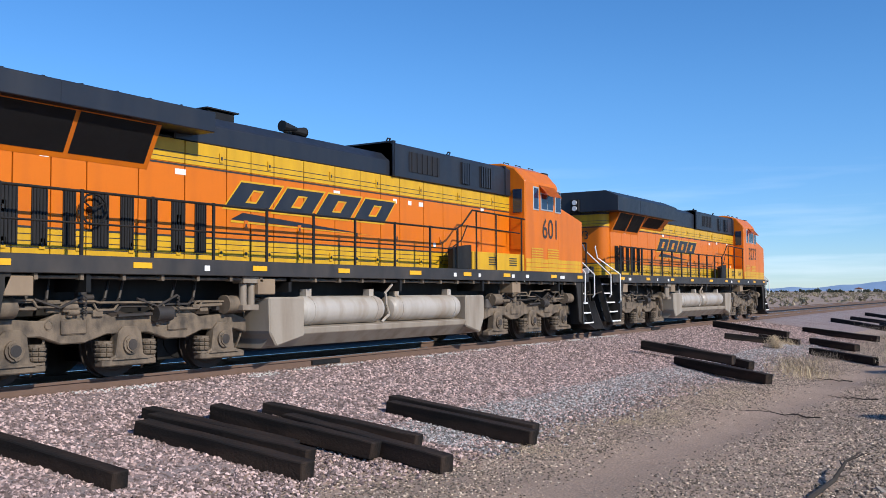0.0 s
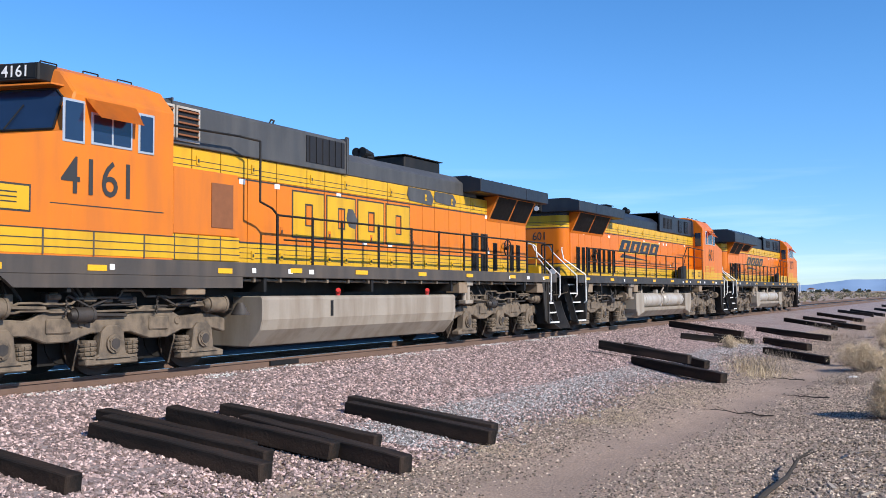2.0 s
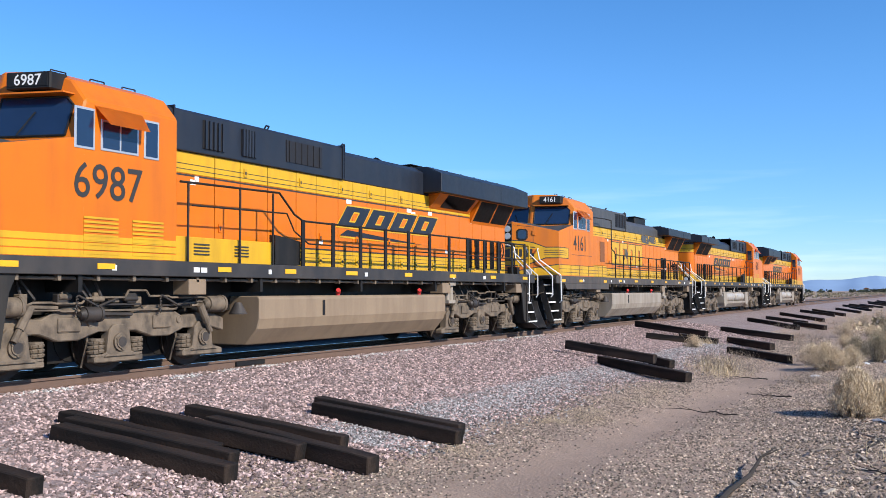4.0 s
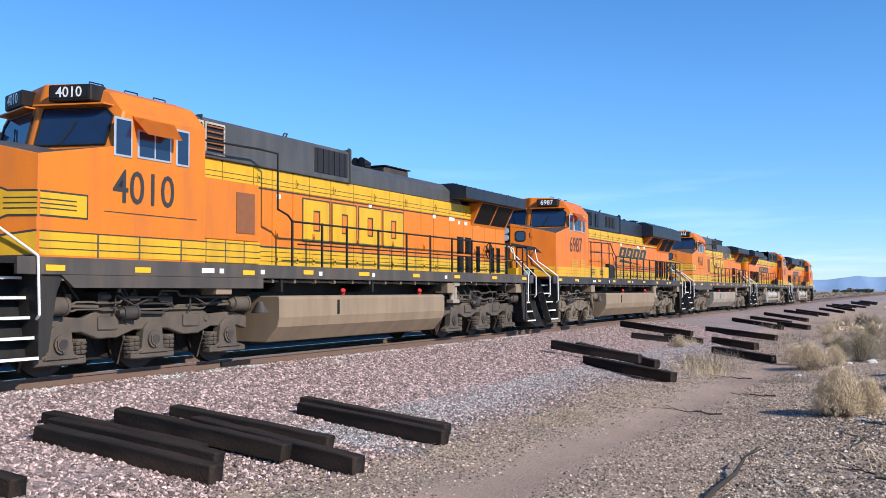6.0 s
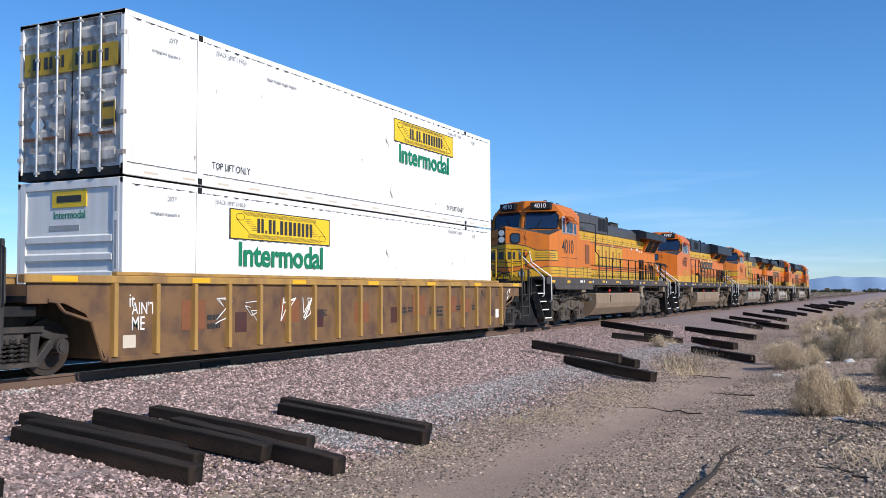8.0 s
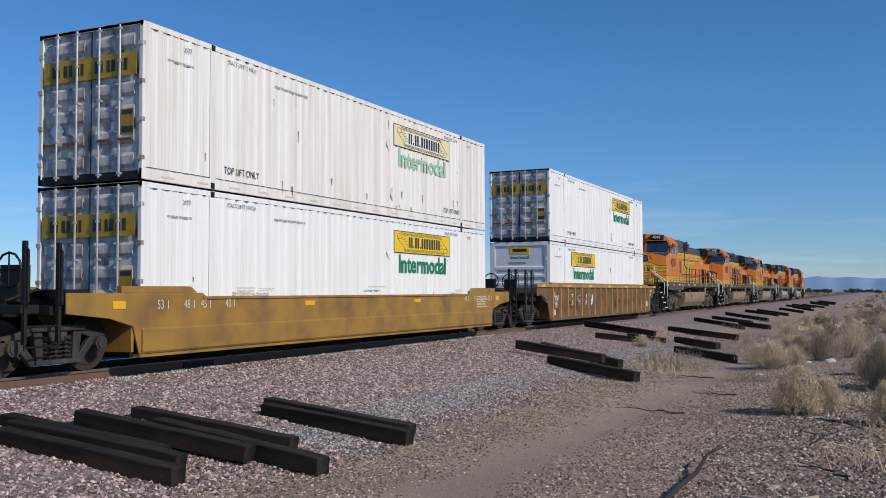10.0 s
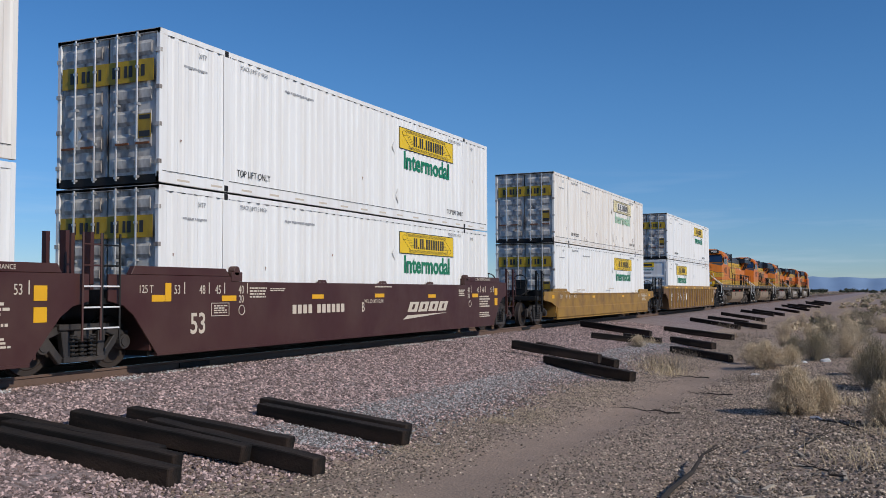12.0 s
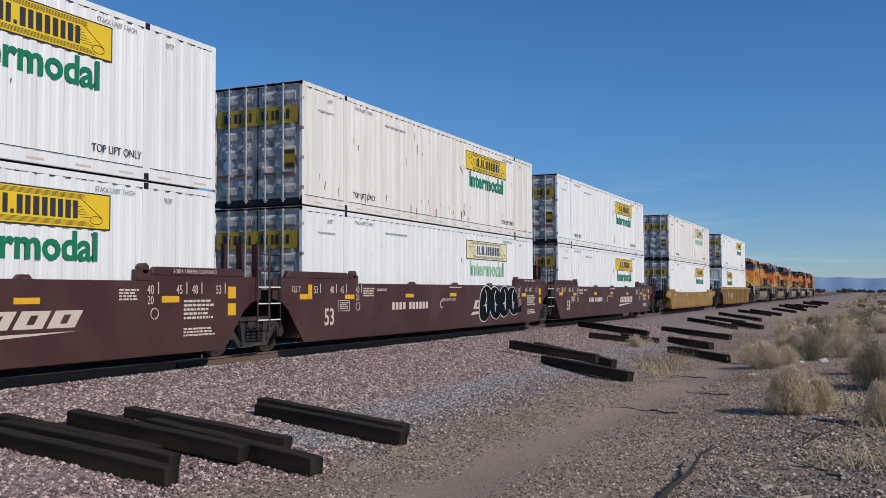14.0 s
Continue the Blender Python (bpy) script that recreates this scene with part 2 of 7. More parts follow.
def mesh_of(name, bm, material, bevel=0.0, smooth=False):
    bmesh.ops.recalc_face_normals(bm, faces=bm.faces)
    if bevel:
        bmesh.ops.bevel(bm, geom=[e for e in bm.edges if e.is_manifold and e.calc_face_angle(0) > 0.5], offset=bevel, segments=1, affect="EDGES")
    if smooth:
        for f in bm.faces:
            f.smooth = True
        for e in bm.edges:
            e.smooth = e.is_manifold and e.calc_face_angle(0) < 0.6
    me = bpy.data.meshes.new(name)
    bm.to_mesh(me)
    bm.free()
    me.materials.append(material)
    return me


def part(name, bm, material, parent=None, label="", bevel=0.0, smooth=False, at=None):
    me = bm if isinstance(bm, bpy.types.Mesh) else mesh_of(name, bm, material, bevel, smooth)
    ob = new(name, me)
    if parent:
        ob.parent = parent
    if at is not None:
        ob.matrix_basis = at
    if label:
        ob["label"] = label
    return ob


FONT_MESHES = {}


def text_mesh(s, material, wide=1.0, bold=0.0):
    key = (s, material.name, wide, bold)
    if key not in FONT_MESHES:
        cu = bpy.data.curves.new("lettering", "FONT")
        cu.body, cu.size, cu.align_x, cu.align_y, cu.extrude, cu.offset = s, 1.0, "CENTER", "CENTER", 0.002, bold
        cu.resolution_u = 3
        ob = new("lettering", cu)
        dg = bpy.context.evaluated_depsgraph_get()
        me = bpy.data.meshes.new_from_object(ob.evaluated_get(dg))
        bpy.data.objects.remove(ob)
        for v in me.vertices:
            v.co.x *= wide
        me.materials.clear()
        me.materials.append(material)
        FONT_MESHES[key] = me
    return FONT_MESHES[key]


def lettering(parent, s, x, y, z, size, material, vis=-1, wide=1.0, bold=0.0, name="lettering", rz=None):
    """Text on a side wall; vis is the side (-1 or 1) that it faces."""
    ob = part(name, text_mesh(s, material, wide, bold), material, parent)
    ob.matrix_basis = pose(x, y, z, 90, 0, (0 if vis < 0 else 180) if rz is None else rz) @ Matrix.Diagonal((size, size, 1, 1))
    return ob


def bars(bm, x0, x1, y, z0, z1, rows, vis, seed, fill=0.75):
    """Rows of short bars that stand for small stencilled text."""
    rg = random.Random(seed)
    h = (z1 - z0) / rows
    for r in range(rows):
        x = x0
        end = x1 - (x1 - x0) * rg.uniform(0, 0.3)
        while x < end:
            w = rg.uniform(0.04, 0.14)
            box(bm, x, min(x + w, end + 0.02), y - 0.003, y + 0.003, z1 - (r + 0.5 + 0.5 * fill / 1.3) * h, z1 - (r + 0.5 - 0.5 * fill / 1.3) * h)
            x += w + 0.025


# ================= ground =================
YT = 13.35
Y2 = 18.0
LOW = -0.85


def level(x, y):
    """Height of the bed: two tracks on ballast, a slope, and the flat desert."""
    if y < 6.5:
        z = LOW
    elif y < 12.0:
        z = LOW + (y - 6.5) / 5.5 * (LOW * -1 - 0.2)
    elif y < 19.6:
        z = -0.2
    elif y < 22:
        z = -0.2 - (y - 19.6) / 2.4 * 0.65
    else:
        z = LOW
    n = noise.noise((x * 0.35, y * 0.35, 0.0)) * 0.05 + noise.noise((x * 1.7, y * 1.7, 3.0)) * 0.018
    if y < 6.5:
        k = min(1, (6.5 - y) / 1.5)
        z += n * k * 1.2 + noise.noise((x * 0.06, y * 0.06, 8.0)) * 0.12 * k * min(1, max(0, (x - 12) / 20))
        # the wheel track of the dirt road
        z -= 0.05 * math.exp(-((y - 4.6 + 0.02 * x) / 0.5) ** 2)
    elif y < 12:
        z += n * 0.6
    return z


def graded(a, b, fine0, fine1, step, grow):
    out = [fine0]
    while out[-1] < fine1:
        out.append(out[-1] + step)
    s = step
    while out[-1] < b:
        s *= grow
        out.append(out[-1] + s)
    s = step
    while out[0] > a:
        s *= grow
        out.insert(0, out[0] - s)
    return out


def sheet(name, xs, ys, material, fn):
    verts = [(x, y, fn(x, y)) for x in xs for y in ys]
    n = len(ys)
    faces = [(i * n + j, (i + 1) * n + j, (i + 1) * n + j + 1, i * n + j + 1) for i in range(len(xs) - 1) for j in range(n - 1)]
    me = bpy.data.meshes.new(name)
    me.from_pydata(verts, [], faces)
    me.materials.append(material)
    for p in me.polygons:
        p.use_smooth = True
    return new(name, me)


XS = graded(-300, 4600, 4, 40, 0.3, 1.09)
YS = graded(-3000, 3500, -2, 22, 0.3, 1.14)
tagged(sheet("ground", XS, YS, DIRT, level), "pale brown desert dirt with wheel tracks beside the railway", "ground", kind="structure")
XB = graded(-120, 900, 4, 40, 0.3, 1.08)
YB = [7.5 + 0.3 * i for i in range(47)]
tagged(sheet("ballast_bed", XB, YB, BALLAST, lambda x, y: level(x, y) + 0.03 * min(1, (y - 7.5) / 0.8) * min(1, max(0, (21.4 - y)) / 0.8) - (0.03 if y < 7.6 or y > 21.3 else 0)), "pinkish crushed stone bed under the railway tracks", "ballast", kind="structure")


def stones(name, count, place, size, material, seed, label, category="gravel"):
    """Loose stones: squashed eight-sided lumps, joined in one mesh."""
    rg = np.random.default_rng(seed)
    base = np.array([(1, 0, 0), (-1, 0, 0), (0, 1, 0), (0, -1, 0), (0, 0, 1), (0, 0, -1)], float)
    tri = np.array([(0, 2, 4), (2, 1, 4), (1, 3, 4), (3, 0, 4), (2, 0, 5), (1, 2, 5), (3, 1, 5), (0, 3, 5)])
    pts = np.array([place(rg) for _ in range(count)])
    s = rg.uniform(size[0], size[1], (count, 1, 1)) * rg.uniform(0.6, 1.3, (count, 6, 1))
    v = base[None] * s * np.array([1, 1, 0.7])
    v = v + rg.normal(0, size[0] * 0.25, v.shape)
    a, b = rg.uniform(0, 6.28, count), rg.uniform(-0.7, 0.7, count)
    ca, sa, cb, sb = np.cos(a), np.sin(a), np.cos(b), np.sin(b)
    z = np.zeros(count)
    o = z + 1
    rz = np.stack([ca, -sa, z, sa, ca, z, z, z, o], -1).reshape(-1, 3, 3)
    rx = np.stack([o, z, z, z, cb, -sb, z, sb, cb], -1).reshape(-1, 3, 3)
    v = np.einsum("nij,nkj->nki", rz @ rx, v) + pts[:, None, :]
    me = bpy.data.meshes.new(name)
    me.from_pydata(v.reshape(-1, 3).tolist(), [], (tri[None] + 6 * np.arange(count)[:, None, None]).reshape(-1, 3).tolist())
    me.materials.append(material)
    return tagged(new(name, me), label, category, kind="stuff")


def ballast_place(x0, x1, y0, y1, power=1.0):
    def f(rg):
        x = x0 + (x1 - x0) * rg.random() ** power
        y = y0 + (y1 - y0) * (1 - (1 - rg.random()) ** 1.0)
        return (x, y, level(x, y) + 0.03)
    return f


def edge(x):
    """The ragged foot of the stone slope."""
    return 6.9 + 0.5 * noise.noise((x * 0.22, 0.0, 5.0)) + 0.3 * noise.noise((x * 0.9, 0.0, 9.0))


def on_slope(rg):
    x = 3.5 + 44 * rg.random() ** 1.45
    y = 12.55 - (12.55 - edge(x) + 0.8 * abs(rg.normal(0, 0.45))) * rg.random() ** 0.85
    return (x, y, level(x, y) + (0.03 if y > 8.2 else 0.012))


def scattered(x0, x1, power, y0, y1, lift, skip_road=True):
    def f(rg):
        while True:
            x, y = x0 + (x1 - x0) * rg.random() ** power, y0 + (y1 - y0) * (rg.random() if skip_road else 1 - rg.random() ** 0.6)
            y += 0.45 * noise.noise((x * 0.5, 2.0, 0.0)) + 0.25 * rg.normal()
            if not skip_road or abs(y - 4.6 + 0.02 * x) > 0.9 * rg.random() ** 0.5:
                return (x, y, level(x, y) + lift)
    return f


stones("ballast_stones", 105000, on_slope, (0.018, 0.04), STONE, 1, "pink and white crushed granite stones on the slope")
stones("grey_stones", 22000, lambda rg: (lambda x: (lambda y: (x, y, level(x, y) + 0.02))(edge(x) + 0.75 + rg.normal(0, 0.55)))(11 + 26 * rg.random() ** 1.2), (0.014, 0.034), STONE_GREY, 2, "grey crushed stones spilled at the foot of the slope")
stones("dirt_pebbles", 85000, scattered(4, 45, 1.7, 1.0, 7.4, 0.003), (0.007, 0.024), DEBRIS, 3, "small pebbles scattered on the dirt")
stones("rubble", 46000, scattered(6, 28, 1.4, -3.0, 2.4, 0.008, False), (0.007, 0.036), DEBRIS, 4, "broken stones and litter beside the dirt road")


def splash(rg):
    k = int(rg.integers(0, 14))
    x = 7.2 + 1.75 * k + 0.6 * math.sin(k * 2.3) + 0.25 * rg.normal()
    y = 12.15 + 0.1 * math.sin(k * 1.7) + 0.09 * rg.normal()
    return (x, y, level(x, y) + 0.045)


stones("pale_stones", 560, splash, (0.018, 0.036), PALE, 6, "whitened stones in patches beside the rail")


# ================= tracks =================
# dark sheet added where the train's shade falls, painted darker than the ballast
tagged(sheet("oily_bed", graded(-120, 500, 4, 40, 0.6, 1.1), [YT - 0.66 + 0.24 * i for i in range(20)], BEDSHADE, lambda x, y: level(x, y) + 0.042), "dark stones between the rails and tracks, shade put into their colour", "ballast", kind="structure")


def rail_profile():
    h = 0.19
    return [(-0.076, -h), (0.076, -h), (0.07, -h + 0.02), (0.012, -h + 0.045), (0.012, -0.05), (0.037, -0.04), (0.037, -0.006), (0.03, 0.0), (-0.03, 0.0), (-0.037, -0.006), (-0.037, -0.04), (-0.012, -0.05), (-0.012, -h + 0.045), (-0.07, -h + 0.02)]


for yc, first in ((YT, True), (Y2, False)):
    tr = tagged(new("railway_track"), "steel rails with rusty sides on a ballast bed", "railway track", "railway tracks", "structure")
    tr.location = (0, yc, 0)
    for sgn in (-1, 1):
        r = part("rail", prism(B(), rail_profile(), -150, 900, "x"), RAILM, tr, at=pose(0, sgn * 0.755, 0))
        part("rail_head", box(B(), -150, 900, -0.029, 0.029, 0.0, 0.002), RAILTOP, r, "polished running surface")
    slp = mesh_of("sleeper", box(B(), -0.115, 0.115, -1.3, 1.3, -0.4, -0.185), TIE, 0.01)
    for i in range(130):
        part("sleeper", slp, TIE, tr, at=pose(0.5 + 0.53 * i, 0, 0))
    if first:
        clip = B()
        box(clip, -0.1, 0.1, -0.13, -0.075, -0.19, -0.165)
        rod(clip, (-0.05, -0.1, -0.17), (-0.05, -0.1, -0.14), 0.016, 6)
        rod(clip, (0.05, -0.1, -0.17), (0.05, -0.1, -0.14), 0.016, 6)
        clip = mesh_of("tie_plate", clip, RAILM)
        for i in range(110):
            part("tie_plate", clip, RAILM, tr, at=pose(0.5 + 0.53 * i, -0.755, 0))
        for x in (15.2, 34.9):
            part("joint_bar", box(B(), x - 0.45, x + 0.45, -0.755 - 0.05, -0.755 - 0.013, -0.14, -0.05), BLACK, tr)


# ================= train: shared running gear =================
SPIN = []      # (wheelset, radius, sense, x, y, z)
MOVERS = []    # (thing, x, heading)
CACHE = {}


def cached(key, make):
    if key not in CACHE:
        CACHE[key] = make()
    return CACHE[key]


def wheelset_mesh(r):
    bm = B()
    for s in (-1, 1):
        rod(bm, (0, s * 0.69, 0), (0, s * 0.80, 0), r, 28)
        rod(bm, (0, s * 0.66, 0), (0, s * 0.69, 0), r + 0.03, 28)
        rod(bm, (0, s * 0.80, 0), (0, s * 0.815, 0), r * 0.82, 24, r * 0.78)
        rod(bm, (0, s * 0.80, 0), (0, s * 0.87, 0), r * 0.28, 12)
        for k in range(3):
            a = k * 2.094
            box(bm, math.cos(a) * r * 0.55 - 0.03, math.cos(a) * r * 0.55 + 0.03, s * 0.815 - 0.004, s * 0.815 + 0.004, math.sin(a) * r * 0.55 - 0.03, math.sin(a) * r * 0.55 + 0.03)
    rod(bm, (0, -1.02, 0), (0, 1.02, 0), 0.085, 10)
    return mesh_of("wheelset", bm, WHEEL, smooth=True)


def wheelset(parent, x, r, sense):
    ob = part("wheelset", cached(("ws", r), lambda: wheelset_mesh(r)), WHEEL, parent, at=pose(x, 0, r))
    SPIN.append((ob, r, sense, x, 0, r))
    return ob


def spring_mesh(r, z0, z1, turns, wire, material=None):
    bm = B()
    n = 10
    for t in range(turns):
        z = z0 + (z1 - z0) * (t + 0.5) / turns
        ring = [(r * math.cos(6.2832 * k / n), r * math.sin(6.2832 * k / n), z + wire * 0.5 * math.sin(3.14 * k / n)) for k in range(n + 1)]
        pipe(bm, ring, wire, 5)
    rod(bm, (0, 0, z0 - wire), (0, 0, z0), r * 1.15, 10)
    rod(bm, (0, 0, z1), (0, 0, z1 + wire), r * 1.15, 10)
    rod(bm, (0, 0, z0), (0, 0, z1), r * 0.55, 8)
    return mesh_of("spring", bm, material or TRUCK, smooth=True)


def loco_truck(loco, xc, axles, sense, seed, style, TRUCK):
    """A three-axle truck: cast side frames, pedestals, coil springs, brake cylinders, pipes."""
    rg = random.Random(seed)

    def frame_mesh():
        bm = B()
        for s in (-1, 1):
            y0, y1 = sorted((s * 0.98, s * 1.14))
            a0, a1, a2 = axles
            top, bot = 1.08, 0.70
            outline = [(a0 - 0.62, 0.86), (a0 - 0.62, 0.62), (a0 - 0.3, bot), (a0 + 0.45, bot), (a0 + 0.8, bot - 0.12), (a1 - 0.8, bot - 0.12), (a1 - 0.4, bot), (a1 + 0.4, bot), (a1 + 0.8, bot - 0.12), (a2 - 0.8, bot - 0.12), (a2 - 0.45, bot), (a2 + 0.3, bot), (a2 + 0.62, 0.62), (a2 + 0.62, 0.86),
                       (a2 + 0.25, 0.98), (a2 - 0.5, 0.93), (a2 - 0.9, top + 0.05), (a1 + 0.7, top + 0.05), (a1 + 0.3, 0.97), (a1 - 0.3, 0.97), (a1 - 0.7, top + 0.05), (a0 + 0.9, top + 0.05), (a0 + 0.5, 0.93), (a0 - 0.25, 0.98)]
            prism(bm, outline, y0, y1)
            for a in axles:
                ped = [(a - 0.52, 0.2), (a + 0.52, 0.2), (a + 0.52, 0.3), (a + 0.27, 0.36), (a + 0.22, 0.72), (a + 0.12, 0.82), (a - 0.12, 0.82), (a - 0.22, 0.72), (a - 0.27, 0.36), (a - 0.52, 0.3)]
                prism(bm, ped, *sorted((s * 1.0, s * 1.2)))
        for x in (axles[0] + 1.0, axles[2] - 1.0):
            box(bm, x - 0.25, x + 0.25, -1.0, 1.0, 0.65, 0.95)
        box(bm, axles[0], axles[2], -0.45, 0.45, 0.7, 1.0)
        for s in (-1, 1):
            for x in ((axles[0] + axles[1]) / 2, (axles[1] + axles[2]) / 2):
                box(bm, x - 0.22, x + 0.22, *sorted((s * 1.14, s * 1.17)), 0.72, 0.95)
                rod(bm, (x - 0.42, s * 1.135, 0.86), (x - 0.42, s * 1.16, 0.86), 0.07, 10)
        return mesh_of("truck_frame", bm, TRUCK, 0.018)

    tr = part("truck", cached(("tf", TRUCK.name, tuple(round(a, 2) for a in axles)), frame_mesh), TRUCK, loco, "dusty cast steel truck frame")
    sp = cached(("lspring", TRUCK.name), lambda: spring_mesh(0.115, 0.34, 0.56, 3, 0.034, TRUCK))
    for a in axles:
        # motor-shaped black filler, added behind the wheels to block light from beyond
        dm = 1 if a < xc + 0.5 else -1
        bm = box(B(), *sorted((a + dm * 0.12, a + dm * 0.95)), -0.6, 0.6, 0.2, 0.92)
        rod(bm, (a + dm * 0.5, -0.62, 0.55), (a + dm * 0.5, 0.62, 0.55), 0.34, 16)
        part("traction_motor", bm, BLACK, tr)
        wheelset(tr, a, 0.53, sense)
        for s in (-1, 1):
            bm = rod(B(), (a, s * 1.19, 0.53), (a, s * 1.24, 0.53), 0.15, 18)
            rod(bm, (a, s * 1.24, 0.53), (a, s * 1.26, 0.53), 0.11, 14)
            for k in range(3):
                an = k * 2.094 + 0.5
                rod(bm, (a + 0.11 * math.cos(an), s * 1.22, 0.53 + 0.11 * math.sin(an)), (a + 0.11 * math.cos(an), s * 1.265, 0.53 + 0.11 * math.sin(an)), 0.022, 6)
            cap = part("journal_cap", bm, TRUCK, tr)
            part("cap_face", rod(B(), (a, s * 1.26, 0.53), (a, s * 1.268, 0.53), 0.085, 14), TRUCK_DARK, cap)
            bm = prism(B(), [(a - 0.34, 0.30), (a + 0.34, 0.30), (a + 0.30, 0.335), (a - 0.30, 0.335)], *sorted((s * 1.2, s * 1.235)))
            part("pedestal_tie", bm, TRUCK, tr)
            for dx in (-0.42, 0.42):
                if abs(a + dx - xc) < 2.4:
                    part("spring", sp, TRUCK, tr, at=pose(a + dx, s * 1.09, 0))
    for s in (-1, 1):
        # brake cylinders and slack adjusters
        for x, z, ln, r, d in ((axles[0] - 0.42, 1.13, 0.38, 0.15, 1), (axles[1] + 0.5, 1.0, 0.28, 0.12, -1), (axles[2] + 0.02, 1.13, 0.38, 0.15, -1)):
            bm = rod(B(), (x, s * 1.22, z), (x + ln, s * 1.22, z), r, 16)
            rod(bm, (x + ln, s * 1.22, z), (x + ln + 0.07, s * 1.22, z), r * 0.8, 16, r * 0.4)
            rod(bm, (x - 0.05, s * 1.22, z), (x, s * 1.22, z), r * 1.1, 16)
            rod(bm, (x + d * 0.1, s * 1.22, z), (x + d * 0.75, s * 1.2, z - 0.02), 0.03, 6)
            part("brake_cylinder", bm, TRUCK_DARK if r < 0.13 else TRUCK, tr, bevel=0.0, smooth=True)
        bm = B()
        for i in range(3):
            z = 1.1 + 0.07 * i
            x = axles[0] - 0.5
            pts = [(x, s * (1.16 + 0.03 * i), z)]
            while x < axles[2] + 0.4:
                x += rg.uniform(0.35, 0.95)
                z2 = max(1.05, min(1.38, z + rg.uniform(-0.12, 0.12)))
                pts.append((x, s * (1.16 + 0.03 * i), z))
                pts.append((x + 0.08, s * (1.16 + 0.03 * i), z2))
                z = z2
            part("brake_pipe", pipe(B(), pts, 0.02, 6), TRUCK if i else TRUCK_DARK, tr, smooth=True)
        for i in range(6):
            x = rg.uniform(axles[0], axles[2])
            bm = B()
            pipe(bm, [(x, s * 1.1, 1.1), (x + 0.05, s * 1.2, 1.25), (x + rg.uniform(0.1, 0.3), s * 1.1, 1.55)], 0.024, 6)
            part("air_hose", bm, TRUCK_DARK, tr, smooth=True)
        for a in axles:
            bm = pipe(B(), [(a + 0.65, s * 1.05, 1.0), (a + 0.55, s * 1.05, 0.55), (a + 0.5, s * 0.85, 0.12)], 0.02, 6)
            part("sand_pipe", bm, TRUCK, tr, smooth=True)
        for i in range(9):
            x = rg.uniform(axles[0] - 0.2, axles[2] + 0.2)
            w = rg.uniform(0.08, 0.24)
            z = rg.uniform(0.96, 1.2)
            bm = box(B(), x, x + w, *sorted((s * 1.08, s * rg.uniform(1.15, 1.24))), z, z + rg.uniform(0.08, 0.22))
            if i % 3 == 0:
                rod(bm, (x, s * 1.2, z + 0.08), (x + w + 0.1, s * 1.2, z + 0.08), 0.05, 8)
            part("bracket", bm, TRUCK_DARK if i % 2 else TRUCK, tr, bevel=0.012)
        for x in ((axles[0] + axles[1]) / 2 + 0.1, (axles[1] + axles[2]) / 2 - 0.1):
            bm = B()
            for k in range(6):
                z = 1.3 - 0.05 * k
                pipe(bm, [(x + 0.03 * (k % 2), s * 1.24, z), (x + 0.05, s * 1.25, z - 0.03), (x + 0.03 * (k % 2), s * 1.24, z - 0.06)], 0.012, 5)
            pipe(bm, [(x, s * 1.24, 1.3), (x - 0.4, s * 1.24, 1.12), (x - 0.8, s * 1.22, 1.25)], 0.02, 6)
            part("brake_chain", bm, TRUCK_DARK, tr)
        if style == "dampers":
            for a, d in ((axles[0], 1), (axles[2], -1)):
                bm = rod(B(), (a - d * 0.1, s * 1.28, 0.62), (a + d * 0.18, s * 1.28, 1.12), 0.05, 10)
                rod(bm, (a, s * 1.28, 0.8), (a + d * 0.18, s * 1.28, 1.12), 0.07, 10)
                part("damper", bm, TRUCK, tr)
    return tr


def coupler(parent, x, d, z=0.88, mat_=None):
    bm = B()
    box(bm, *sorted((x - d * 0.9, x - d * 0.25)), -0.09, 0.09, z - 0.1, z + 0.1)
    prism(bm, [(x - d * 0.3, -0.12), (x - d * 0.3, 0.14), (x - d * 0.05, 0.2), (x + d * 0.03, 0.12), (x - d * 0.08, 0.02), (x + d * 0.04, -0.06), (x, -0.17), (x - d * 0.15, -0.17)], z - 0.15, z + 0.15, "z")
    part("coupler", bm, mat_ or BLACK, parent, "rusty knuckle coupler", bevel=0.015)
    bm = B()
    for s in (-1, 1):
        pipe(bm, [(x - d * 0.5, s * 0.35, z + 0.1), (x - d * 0.3, s * 0.36, z - 0.15), (x - d * 0.1, s * 0.3, z - 0.38), (x, s * 0.2, z - 0.4)], 0.03, 6)
    part("brake_hose", bm, BLACK, parent)


